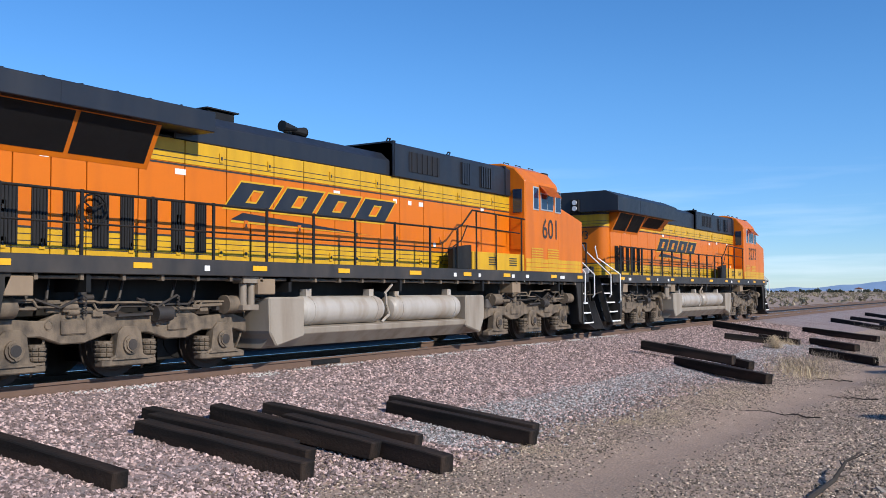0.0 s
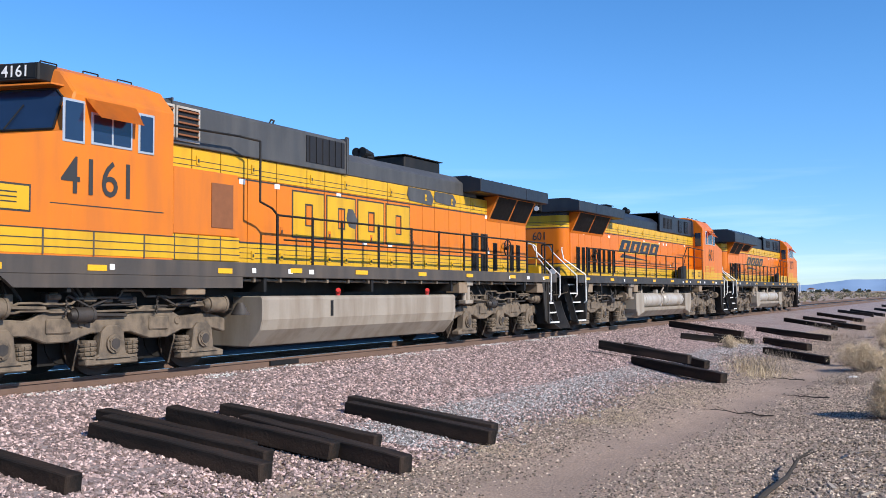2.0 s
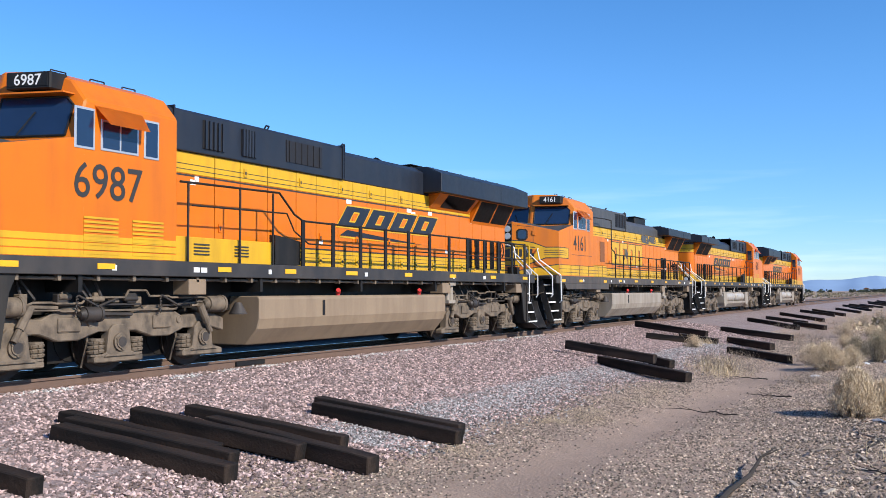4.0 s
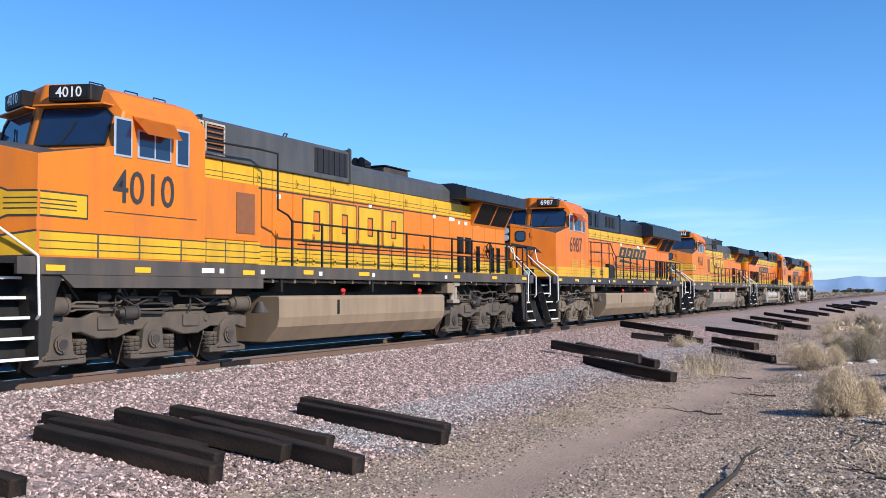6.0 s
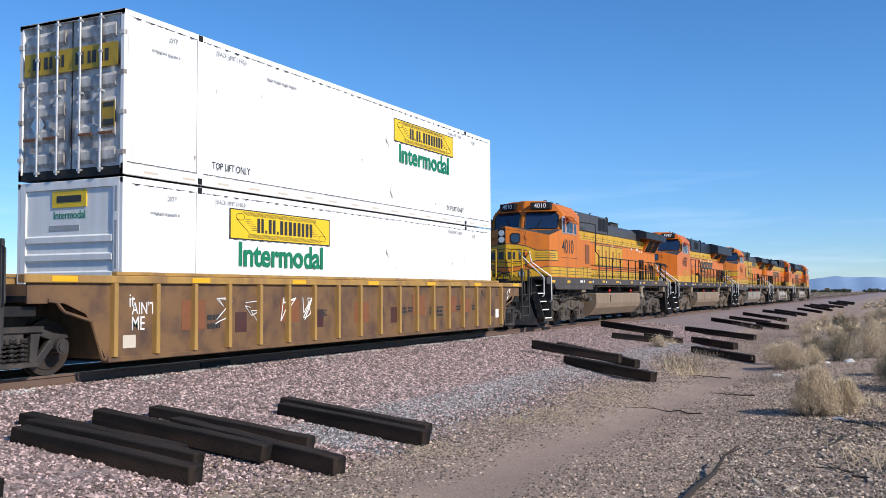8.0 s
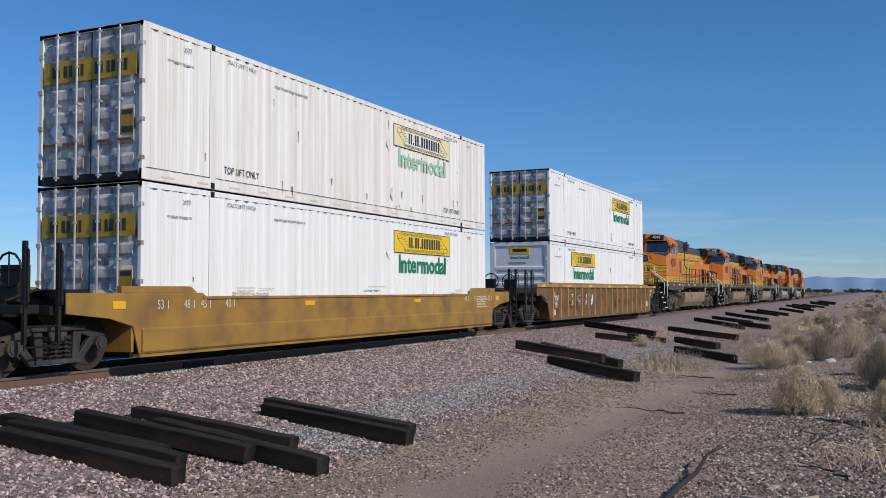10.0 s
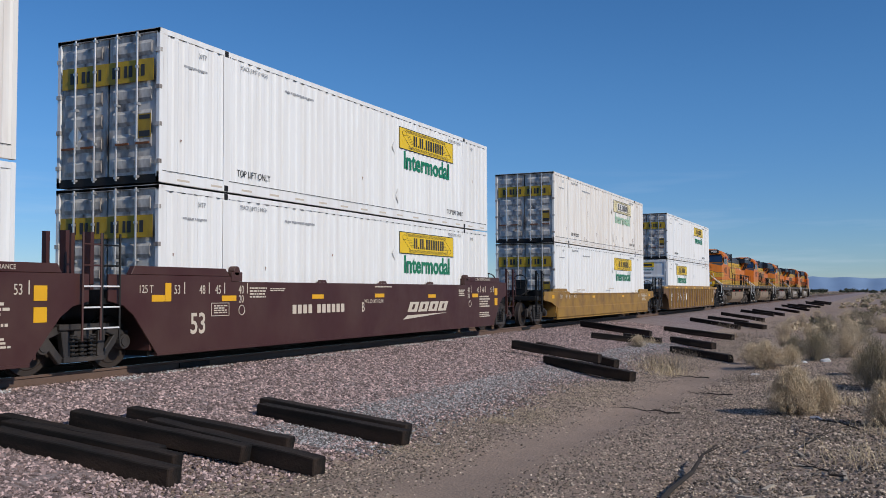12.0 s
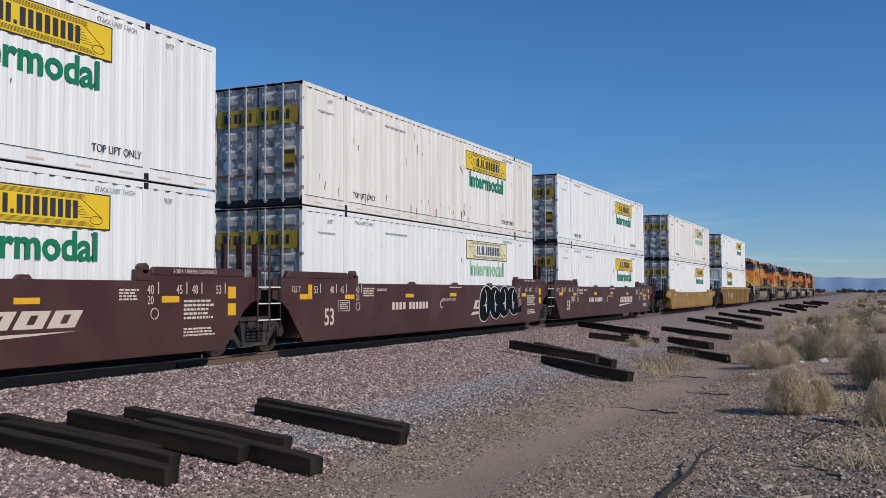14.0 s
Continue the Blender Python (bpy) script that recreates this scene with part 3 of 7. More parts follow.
# ================= locomotives =================
def fuel_tank(loco, x0, x1, material, cylinders, vis):
    sec = lambda top, h=1.5: [(-1.15, 0.3), (1.15, 0.3), (h - 0.06, 0.62), (h, 0.82), (h, top - 0.05), (h - 0.05, top), (-h + 0.05, top), (-h, top - 0.05), (-h, 0.82), (-h + 0.06, 0.62)]
    if not cylinders:
        bm = prism(B(), sec(1.27), x0, x1, "x")
        tk = part("fuel_tank", bm, material, loco, "dusty fuel tank with streaks", bevel=0.02)
        bm = B()
        box(bm, x1 - 2.2, x1 - 2.12, *sorted((vis * 1.5, vis * 1.515)), 0.85, 1.17)
        part("fuel_gauge", bm, BLACK, tk)
        for x in (x0 + 1.1, x0 + 4.8):
            bm = rod(B(), (x, vis * 1.3, 1.22), (x, vis * 1.3, 1.34), 0.045, 10)
            rod(bm, (x, vis * 1.3, 1.33), (x + 0.06, vis * 1.35, 1.39), 0.055, 10)
            part("filler_cap", bm, RED, tk, "red filler cap")
        return
    e0, e1 = x0 + 1.0, x1 - 1.3
    bm = prism(B(), [(-1.15, 0.3), (1.15, 0.3), (1.44, 0.55), (1.46, 0.66), (1.0, 0.72), (-1.0, 0.72), (-1.46, 0.66), (-1.44, 0.55)], x0 + 0.1, x1 - 0.05, "x")
    tk = part("fuel_tank", bm, material, loco, "dusty fuel tank under the frame", bevel=0.01)
    ends = ([(x0, 1.25), (e0 - 0.03, 1.25), (e0 - 0.03, 0.5), (x0 + 0.2, 0.34), (x0 + 0.02, 0.6)], [(e1 + 0.42, 1.25), (x1, 1.25), (x1 + 0.02, 0.7), (x1 - 0.2, 0.32), (e1 + 0.42, 0.5)])
    for pts in ends:
        part("tank_end", prism(B(), pts, -1.49, 1.49), material, tk, bevel=0.03)
    mid = (e0 + e1 + 0.2) / 2
    for s in (-1, 1):
        for a, b in ((e0 + 0.0, mid - 0.12), (mid + 0.12, e1 + 0.35)):
            bm = rod(B(), (a + 0.2, s * 1.18, 0.98), (b - 0.2, s * 1.18, 0.98), 0.285, 24)
            for u0, u1, r0, r1 in ((0.2, 0.12, 0.285, 0.265), (0.12, 0.06, 0.265, 0.215), (0.06, 0.02, 0.215, 0.12)):
                rod(bm, (a + u1, s * 1.18, 0.98), (a + u0, s * 1.18, 0.98), r1, 24, r0)
                rod(bm, (b - u0, s * 1.18, 0.98), (b - u1, s * 1.18, 0.98), r0, 24, r1)
            c = part("air_reservoir", bm, CYL, tk, "silver air reservoir", smooth=True)
            bm = B()
            for x in (a + 0.35, b - 0.35):
                rod(bm, (x - 0.03, s * 1.18, 0.98), (x + 0.03, s * 1.18, 0.98), 0.293, 24)
                box(bm, x - 0.08, x + 0.08, *sorted((s * 1.1, s * 1.26)), 1.25, 1.4)
            part("strap", bm, BLACK if s != vis else CYL, c)
        bm = B()
        pipe(bm, [(mid, s * 1.3, 1.3), (mid, s * 1.32, 1.05), (mid + 0.12, s * 1.3, 0.85), (mid - 0.15, s * 1.3, 0.7)], 0.03, 6)
        rod(bm, (mid - 0.05, s * 1.3, 1.3), (mid + 0.18, s * 1.34, 1.5), 0.03, 6)
        part("valve", bm, CYL, tk)


def panel_row(loco, parent, xs, z0, z1, half, vis, material, name, gap=0.02, proud=0.03):
    for a, b in zip(xs, xs[1:]):
        me = cached(("panel", round(b - a, 3), z0, z1, half, material.name), lambda: mesh_of(name, box(B(), gap / 2, b - a - gap / 2, -proud, proud, z0, z1), material, 0.006))
        part(name, me, material, parent, at=pose(a, vis * half, 0))


def slanted(bm, x0, x1, z0, z1, y, vis, lean, thick=0.004, slots=True):
    """A plain leaning block with an open middle, which stands for one block of a painted logo."""
    d = -vis
    c, h = (x0 + x1) / 2, z1 - z0

    def P(u, w):
        return (c + d * ((u - 0.5) * (x1 - x0) + lean * (w - 0.5)), z0 + w * h)
    a, b = sorted((y, y + vis * thick))
    gu, gw = (0.0, 0.0) if slots else (0.035 / (x1 - x0), 0.035 / h)
    for u0, u1, w0, w1 in ((0, 0.38, 0, 1), (0.64, 1, 0, 1), (0.38, 0.64, 0, 0.24), (0.38, 0.64, 0.76, 1)):
        u0, u1, w0, w1 = u0 - gu, u1 + gu, w0 - gw, w1 + gw
        if 0.3 < u0 < 0.5:
            u0, u1 = 0.38 + gu, 0.64 - gu
        prism(bm, [P(u0, w0), P(u1, w0), P(u1, w1), P(u0, w1)], a, b)


def block_logo(loco, x0, x1, z0, z1, y, vis, fg, edge, lean, serif=False):
    """Four plain blocks in the logo's colours, with the long wedge under them."""
    w = (x1 - x0) / 4.0
    for i in range(4):
        a, b = x0 + w * i + w * 0.04, x0 + w * (i + 1) - w * 0.08
        bm = B()
        slanted(bm, a, b, z0, z1, y, vis, lean, 0.004, False)
        bk = part("logo_border", bm, edge, loco)
        bm = B()
        slanted(bm, a, b, z0, z1, y + vis * 0.004, vis, lean, 0.004)
        part("logo_block", bm, fg, bk)


def locomotive(number, cx, heading, livery, style):
    """One six-axle freight locomotive. heading 1: cab leads; -1: cab trails. x runs towards its cab."""
    vis = -1 if heading > 0 else 1
    new_look = livery == "new"
    OR, TOP, SILL = (ORANGE, NAVY, SILLDARK) if new_look else (ORANGE_OLD, GREYROOF, SILLGREY)
    wide = style == "wide"
    label = ("orange freight locomotive with navy roof and yellow stripes, number %s" if new_look else "faded orange freight locomotive with grey roof and yellow stripes, number %s") % number
    loco = tagged(new("locomotive"), label, "locomotive", "locomotives of the train")
    MOVERS.append((loco, cx, heading))
    HS = 0.97
    # frame, sill and walkway
    bm = box(B(), -10.2, 10.1, -0.75, 0.75, 1.0, 1.62)
    for s in (-1, 1):
        for x in (-9.5, -8, -3.6, 0, 3.6, 8):
            box(bm, x, x + 0.08, *sorted((s * 0.75, s * 1.5)), 1.35, 1.62)
    part("underframe", bm, BLACK, loco)
    for s in (-1, 1):
        bm = box(B(), -10.25, 10.05, *sorted((s * 1.47, s * 1.55)), 1.62, 1.89)
        part("side_sill", bm, SILL, loco, bevel=0.01)
        bm = box(B(), -10.25, 10.05, *sorted((s * 0.7, s * 1.47)), 1.80, 1.86)
        part("walkway", bm, BLACK, loco)
        bm = B()
        pipe(bm, [(-9.8, s * 1.42, 1.57), (9.4, s * 1.42, 1.57)], 0.028, 6)
        for i in range(26):
            box(bm, -9.6 + i * 0.75, -9.54 + i * 0.75, *sorted((s * 1.38, s * 1.5)), 1.53, 1.63)
        part("cable_conduit", bm, TRUCK, loco)
        if not new_look:
            bm = prism(B(), [(4.3, 1.42), (9.0, 1.42), (9.25, 1.62), (4.3, 1.62)], *sorted((s * 1.46, s * 1.54)))
            part("cab_skirt", bm, SILL, loco)
    # hood core and painted door panels
    rear, box_x = -9.62 if new_look and not wide else -9.1, (0.1 if wide else 0.35)
    part("hood_core", box(B(), rear + 0.02, 6.0, -HS + 0.03, HS - 0.03, 1.86, 4.0), BLACK, loco)
    rg = random.Random(int(number))
    xs = [rear]
    while xs[-1] < 5.2:
        xs.append(xs[-1] + rg.choice((0.62, 0.74, 0.86, 0.98)))
    xs[-1] = 6.0
    r_, back = 0.34, rear - 0.34
    arc = [(back + r_ - r_ * math.sin(k * 0.2618), (HS - r_) + r_ * math.cos(k * 0.2618)) for k in range(7)]
    outline = [(rear + 0.03, HS)] + arc + [(x, -y) for x, y in reversed(arc)] + [(rear + 0.03, -HS)]
    for z0, z1, m_ in ((1.88, 2.285, YELLOW), (2.29, 3.545, OR), (3.55, 3.95, YELLOW), (3.953, 4.1, TOP)):
        part("hood_rear", prism(B(), outline, z0, z1, "z"), m_, loco, smooth=True)
    big = [(x - 0.004, y * 1.004) for x, y in outline]
    for z, w in ((2.0, 0.006), (2.1, 0.006), (2.2, 0.006), (2.29, 0.016), (3.52, 0.016), (3.63, 0.006), (3.73, 0.006)):
        part("pinstripe", prism(B(), big, z - w, z + w, "z"), PIN, loco)
    for z in (2.0, 2.5, 3.0, 3.4):
        bm = pipe(B(), [(rear + 0.0, -vis * (HS - 0.02), z), (rear + 0.0, -vis * (HS + 0.08), z), (rear - 0.3, -vis * (HS - 0.05), z), (rear - 0.3, -vis * (HS - 0.2), z)], 0.012, 5)
        part("grab_iron", bm, OR, loco)
    for s in (-1, 1):
        row = xs if s == vis else [rear, 6.0]
        panel_row(loco, loco, row, 1.88, 2.285, HS, s, YELLOW, "hood_door")
        panel_row(loco, loco, row, 2.29, 3.545, HS, s, OR, "hood_door")
        panel_row(loco, loco, row, 3.55, 3.95, HS, s, YELLOW, "hood_door")
    yv = vis * (HS + 0.031)
    for z in (2.0, 2.1, 2.2, 2.30, 3.52, 3.63, 3.73):
        w = 0.016 if z in (2.30, 3.52) else 0.006
        part("pinstripe", box(B(), rear, 5.96, *sorted((yv, yv + vis * 0.003)), z - w, z + w), PIN, loco)
    for i, x, z in [(i, x, z) for i, x in enumerate(xs[1:-1]) for z in ((1.98, 3.66) if i % 2 else (2.5, 1.98))]:
        bm = box(B(), x - 0.19, x - 0.1, *sorted((yv, yv + vis * 0.02)), z, z + 0.16)
        lt = part("door_latch", bm, YELLOW if z != 2.5 else OR, loco)
        part("latch_slot", box(B(), x - 0.165, x - 0.125, *sorted((yv + vis * 0.02, yv + vis * 0.026)), z + 0.04, z + 0.1), PIN, lt)
    for i in range(9):
        x, z = rg.uniform(rear + 0.6, 5.5), rg.choice((3.35, 3.42, 2.42))
        part("notice_plate", box(B(), x, x + rg.uniform(0.1, 0.24), *sorted((yv, yv + vis * 0.004)), z, z + 0.1), WHITE, loco, "small white notice plate")
    # roof of the engine hood
    ra, rb = (4.56, 4.7) if wide else (4.3, 4.5)
    bm = prism(B(), [(-HS - 0.02, 3.955), (HS + 0.02, 3.955), (HS + 0.02, ra), (0.75, rb), (-0.75, rb), (-HS - 0.02, ra)], -5.9, box_x, "x")
    part("hood_roof", bm, TOP, loco, bevel=0.02)
    bm = prism(B(), [(-1.06, 3.955), (1.06, 3.955), (1.06, 4.68), (0.98, 4.74), (-0.98, 4.74), (-1.06, 4.68)], box_x, 5.94, "x")
    cabn = part("equipment_cabinet", bm, TOP, loco, bevel=0.015)
    for a, b, z0, z1, kind in ((1.0, 2.3, 4.12, 4.58, 0), (3.3, 3.75, 4.06, 4.6, 1), (4.25, 4.85, 4.06, 4.6, 1)) if new_look else ((0.5, 1.85, 4.08, 4.64, 0), (5.0, 5.5, 4.06, 4.6, 1), (5.62, 5.9, 4.06, 4.6, 1)):
        bm = box(B(), a, b, *sorted((vis * 1.06, vis * 1.075)), z0, z1)
        g = part("air_grille", bm, GRILLE, cabn)
        if kind and not new_look:
            for x_, x2_, za_, zb_ in ((a - 0.04, a, z0 - 0.04, z1 + 0.04), (b, b + 0.04, z0 - 0.04, z1 + 0.04), (a, b, z1, z1 + 0.04), (a, b, z0 - 0.04, z0)):
                part("louvre_frame", box(B(), x_, x2_, *sorted((vis * 1.06, vis * 1.10)), za_, zb_), CYL, g)
        bm = B()
        for k in range(6 if kind == 0 else 5):
            if kind == 0:
                x = a + (b - a) * (k + 0.5) / 6
                box(bm, x - 0.012, x + 0.012, *sorted((vis * 1.075, vis * 1.09)), z0, z1)
            else:
                z = z0 + (z1 - z0) * (k + 0.5) / 5
                if new_look:
                    x = a + (b - a) * (k + 0.5) / 5
                    box(bm, x - 0.03, x + 0.03, *sorted((vis * 1.075, vis * 1.11)), z0, z1)
                else:
                    prism(bm, [(a, z), (b, z), (b, z + 0.03), (a, z + 0.03)], *sorted((vis * 1.075, vis * 1.12)))
        part("louvre", bm, GRILLE if kind == 0 else (TOP if new_look else RUST), g)
    bm = B()
    for x in (box_x, box_x + 0.05, 5.6):
        box(bm, x, x + 0.03, -1.09, 1.09, 3.96, 4.76)
    part("roof_rib", bm, TOP, loco)
    for x in (box_x - 0.1, 2.8):
        bm = pipe(B(), [(x, vis * 0.95, 4.72), (x, vis * 1.0, 4.8), (x + 0.1, vis * 1.0, 4.8), (x + 0.1, vis * 0.95, 4.72)], 0.018, 6)
        part("lifting_eye", bm, TOP, loco)
    # stack and horn
    sx0, sx1 = (-4.7, -4.0) if new_look else ((-4.7, -2.9) if number == "4161" else (-3.5, -2.2))
    zs = 4.85 if number == "4161" else (4.82 if wide else 4.72)
    bm = box(B(), sx0, sx1, -0.5, 0.5, 4.48, zs)
    st = part("exhaust_hood", bm, TRUCK_DARK if number == "4010" else BLACK, loco, "sooty exhaust stack", bevel=0.03)
    part("stack_lip", box(B(), sx0 - 0.06, sx1 + 0.06, -0.55, 0.55, zs + 0.002, zs + 0.025), BLACK, st)
    hx = -2.4 if new_look else -1.25
    bm = B()
    for k, (dx, dy, sg) in enumerate(((0, 0, 1), (0.0, 0.18, 1), (0.0, -0.18, -1))):
        rod(bm, (hx + dx, vis * 0.45 + dy, 4.66), (hx + dx + sg * 0.42, vis * 0.45 + dy, 4.66), 0.035, 10, 0.11)
        rod(bm, (hx + dx + sg * 0.42, vis * 0.45 + dy, 4.66), (hx + dx + sg * 0.44, vis * 0.45 + dy, 4.66), 0.115, 12)
    rod(bm, (hx, vis * 0.45, 4.45), (hx, vis * 0.45, 4.64), 0.04, 8)
    part("air_horn", bm, BLACK, loco, "three-chime air horn", smooth=True)
    # radiator section with overhanging wings
    wx1, wz0, wz1 = (-3.8, 4.02, 4.58) if wide else (-5.5 if new_look else -5.1, 4.06, 4.46)
    wx0 = -9.72 if wide else (-10.1 if new_look else -9.62)
    bm = prism(B(), [(-1.55, wz0), (1.55, wz0), (1.55, wz1 - 0.06), (1.1, wz1 + (0.14 if wide else 0.06)), (-1.1, wz1 + (0.14 if wide else 0.06)), (-1.55, wz1 - 0.06)], wx0, wx1, "x")
    wing = part("radiator_wing", bm, NAVY, loco, "overhanging radiator housing", bevel=0.012)
    bm = B()
    for x in (wx0 + (wx1 - wx0) * 0.35,):
        box(bm, x - 0.012, x + 0.012, -1.556, 1.556, wz0 + 0.01, wz1 - 0.07)
    for k in range(7):
        x = wx0 + (wx1 - wx0) * (k + 0.5) / 7
        box(bm, x - 0.02, x + 0.02, -1.08, 1.08, wz1 + (0.14 if wide else 0.06), wz1 + (0.16 if wide else 0.08))
    part("housing_seam", bm, NAVY, wing)
    gx0, gx1 = rear, (-6.5 if not wide else -6.6)
    for s in (-1, 1):
        # the leaning intake side under the wing
        ring = lambda x, zb: [(x, s * 0.9, zb), (x, s * (HS + 0.035), zb), (x, s * 1.36, wz0 - 0.003), (x, s * 0.9, wz0 - 0.003)]
        hp = part("intake_side", loft(B(), [ring(gx0, 3.36), ring(gx1, 3.36)]), OR, loco)
        n = 2
        for k in range(n):
            a = gx0 + 0.1 + (gx1 - gx0 - 0.12) * k / n
            b = gx0 + 0.02 + (gx1 - gx0 - 0.12) * (k + 1) / n
            yy = lambda z: s * (HS + 0.035 + (1.36 - HS - 0.035) * (z - 3.36) / (wz0 - 3.36) + 0.006)
            bm = B()
            za, zb = 3.44, wz0 - 0.02
            vs = [bm.verts.new(p) for p in ((a, yy(za), za), (b, yy(za), za), (b, yy(zb), zb), (a, yy(zb), zb))]
            bm.faces.new(vs)
            bmesh.ops.solidify(bm, geom=bm.faces[:], thickness=0.008)
            part("intake_screen", bm, GRILLE, hp, "black wire screen")
        if wide:
            hp = part("intake_side", loft(B(), [ring(-6.5, 3.62), ring(-4.1, 3.62)]), OR, loco)
            bm = B()
            yy = lambda z: s * (HS + 0.035 + (1.36 - HS - 0.035) * (z - 3.62) / (wz0 - 3.62) + 0.006)
            vs = [bm.verts.new(p) for p in ((-6.3, yy(3.68), 3.68), (-4.6, yy(3.68), 3.68), (-4.6, yy(wz0 - 0.02), wz0 - 0.02), (-6.3, yy(wz0 - 0.02), wz0 - 0.02))]
            bm.faces.new(vs)
            bmesh.ops.solidify(bm, geom=bm.faces[:], thickness=0.008)
            part("intake_screen", bm, GRILLE, hp, "black wire screen")
    # louvred doors low on the rear hood
    if new_look:
        slots = [((-8.75 if wide else -9.1) + i * 0.52, (0.30, 0.26, 0.22)[i % 3], 2.03, 2.90) for i in range(8 if not wide else 5)]
    else:
        slots = [(-5.95, 0.4, 2.48, 2.98), (-6.5, 0.4, 2.48, 2.98), (-5.95, 0.4, 1.92, 2.4), (-6.5, 0.4, 1.92, 2.4), (-7.1, 0.24, 1.95, 2.75), (-8.2, 0.24, 1.95, 2.75), (-8.65, 0.24, 1.95, 2.75)]
    for x, w, z0, z1 in slots:
        bm = box(B(), x, x + w, *sorted((yv + vis * 0.004, yv + vis * 0.02)), z0, z1)
        g = part("louvred_vent", bm, GRILLE, loco)
        bm = B()
        for k in range(5):
            xx = x + w * (k + 0.5) / 5
            box(bm, xx - 0.008, xx + 0.008, *sorted((yv + vis * 0.02, yv + vis * 0.034)), z0 + 0.02, z1 - 0.02)
        part("vent_slat", bm, BLACK, g)
    # brake wheel
    bx = -8.5 if wide else -7.6
    bm = B()
    ring = [(bx + 0.24 * math.cos(k * 0.5236), yv + vis * 0.12, 2.62 + 0.24 * math.sin(k * 0.5236)) for k in range(13)]
    pipe(bm, ring, 0.018, 6)
    for k in range(3):
        a = k * 2.094 + 0.5
        rod(bm, (bx, yv + vis * 0.1, 2.62), (bx + 0.24 * math.cos(a), yv + vis * 0.12, 2.62 + 0.24 * math.sin(a)), 0.014, 6)
    rod(bm, (bx, yv, 2.62), (bx, yv + vis * 0.14, 2.62), 0.05, 8)
    part("hand_brake_wheel", bm, BLACK, loco)
    if number == "4161":
        for a_, b_, z0_, z1_, m_ in ((-3.4, -2.2, 3.56, 3.94, GREYROOF), (-4.6, -3.5, 3.62, 3.94, GREYROOF), (0.0, 0.35, 2.75, 3.2, GREYROOF)):
            bm = prism(B(), [(a_, z0_), (b_ - 0.1, z0_ + 0.05), (b_, (z0_ + z1_) / 2), (b_ - 0.06, z1_), (a_ + 0.1, z1_), (a_ - 0.08, (z0_ + z1_) / 2)], *sorted((yv + vis * 0.010, yv + vis * 0.013)))
            part("bare_patch", bm, m_, loco, "grey patch where paint peeled")
    # logo and numbers
    if new_look:
        l0, l1 = (-4.6, 0.4) if not wide else (-4.4, 0.2)
        yl = yv + vis * 0.004
        block_logo(loco, l0, l1, 2.87, 3.36, yl, vis, NAVY, YELLOW, 0.42)
        d = -vis
        bm = prism(B(), [(l0 if d > 0 else l1, 2.66), (l0 + 3.9 if d > 0 else l1 - 3.9, 2.6), (l0 + 0.3 if d > 0 else l1 - 0.3, 2.8)], *sorted((yl, yl + vis * 0.004)))
        part("logo_wedge", bm, NAVY, loco)
        bm = prism(B(), [(l0 if d > 0 else l1, 2.61), (l0 + 4.5 if d > 0 else l1 - 4.5, 2.57), (l0 if d > 0 else l1, 2.65)], *sorted((yl, yl + vis * 0.004)))
        part("logo_wedge", bm, YELLOW, loco)
    else:
        block_logo(loco, -2.35, 2.3, 2.5, 3.42, yv + vis * 0.004, vis, YELLOW, PIN, 0.0)
    lettering(loco, number, 7.5, vis * 1.509, 3.08, 0.80, PIN, vis, 0.9, 0.004, "number")
    lettering(loco, number, rear - 0.345, 0.0, 3.24, 0.4, PIN, vis, 0.9, 0.004, "number", rz=-90)
    # cab and nose
    prof = [(-1.5, 1.86), (1.5, 1.86), (1.5, 4.38), (1.18, 4.74), (0.75, 4.9), (-0.75, 4.9), (-1.18, 4.74), (-1.5, 4.38)]
    fx = lambda z, y=1.5: 8.67 - (z - 3.7) * 0.28 - 0.33 * abs(y)
    prof = prof[:1] + [(0.0, 1.86)] + prof[1:5] + [(0.0, 4.92)] + prof[5:]
    bm = B()
    va = [bm.verts.new((5.96, y, z)) for y, z in prof]
    vb = [bm.verts.new((fx(z, y), y, z)) for y, z in prof]
    for i in range(10):
        bm.faces.new((va[i], vb[i], vb[(i + 1) % 10], va[(i + 1) % 10]))
    bm.faces.new(va)
    bm.faces.new(vb[1:7])
    bm.faces.new(vb[6:] + vb[:2])
    cab = part("cab", bm, OR, loco, "steel crew cab", bevel=0.03)
    bm = B()
    ring = [(8.0, 1.504), (9.70, 1.504), (10.36, 0.0), (9.70, -1.504), (8.0, -1.504)]
    lo_ = [bm.verts.new((x, y, 1.86)) for x, y in ring]
    up_ = [bm.verts.new((x - (0.03 if x > 9 else 0), y, z)) for (x, y), z in zip(ring, (3.80, 3.45, 3.80, 3.45, 3.80))]
    mid_ = bm.verts.new((8.0, 0.0, 3.86))
    for i in range(5):
        bm.faces.new((lo_[i], lo_[(i + 1) % 5], up_[(i + 1) % 5], up_[i]) if i < 4 else (lo_[4], lo_[0], up_[0], mid_, up_[4]))
    bm.faces.new(lo_)
    bm.faces.new((mid_, up_[0], up_[1], up_[2]))
    bm.faces.new((mid_, up_[2], up_[3], up_[4]))
    nose = part("nose", bm, OR, loco, "angular short hood with dark top", bevel=0.006)
    nose.data.materials.append(GREYROOF)
    for f in nose.data.polygons:
        f.material_index = 1 if f.normal.z > 0.8 else 0
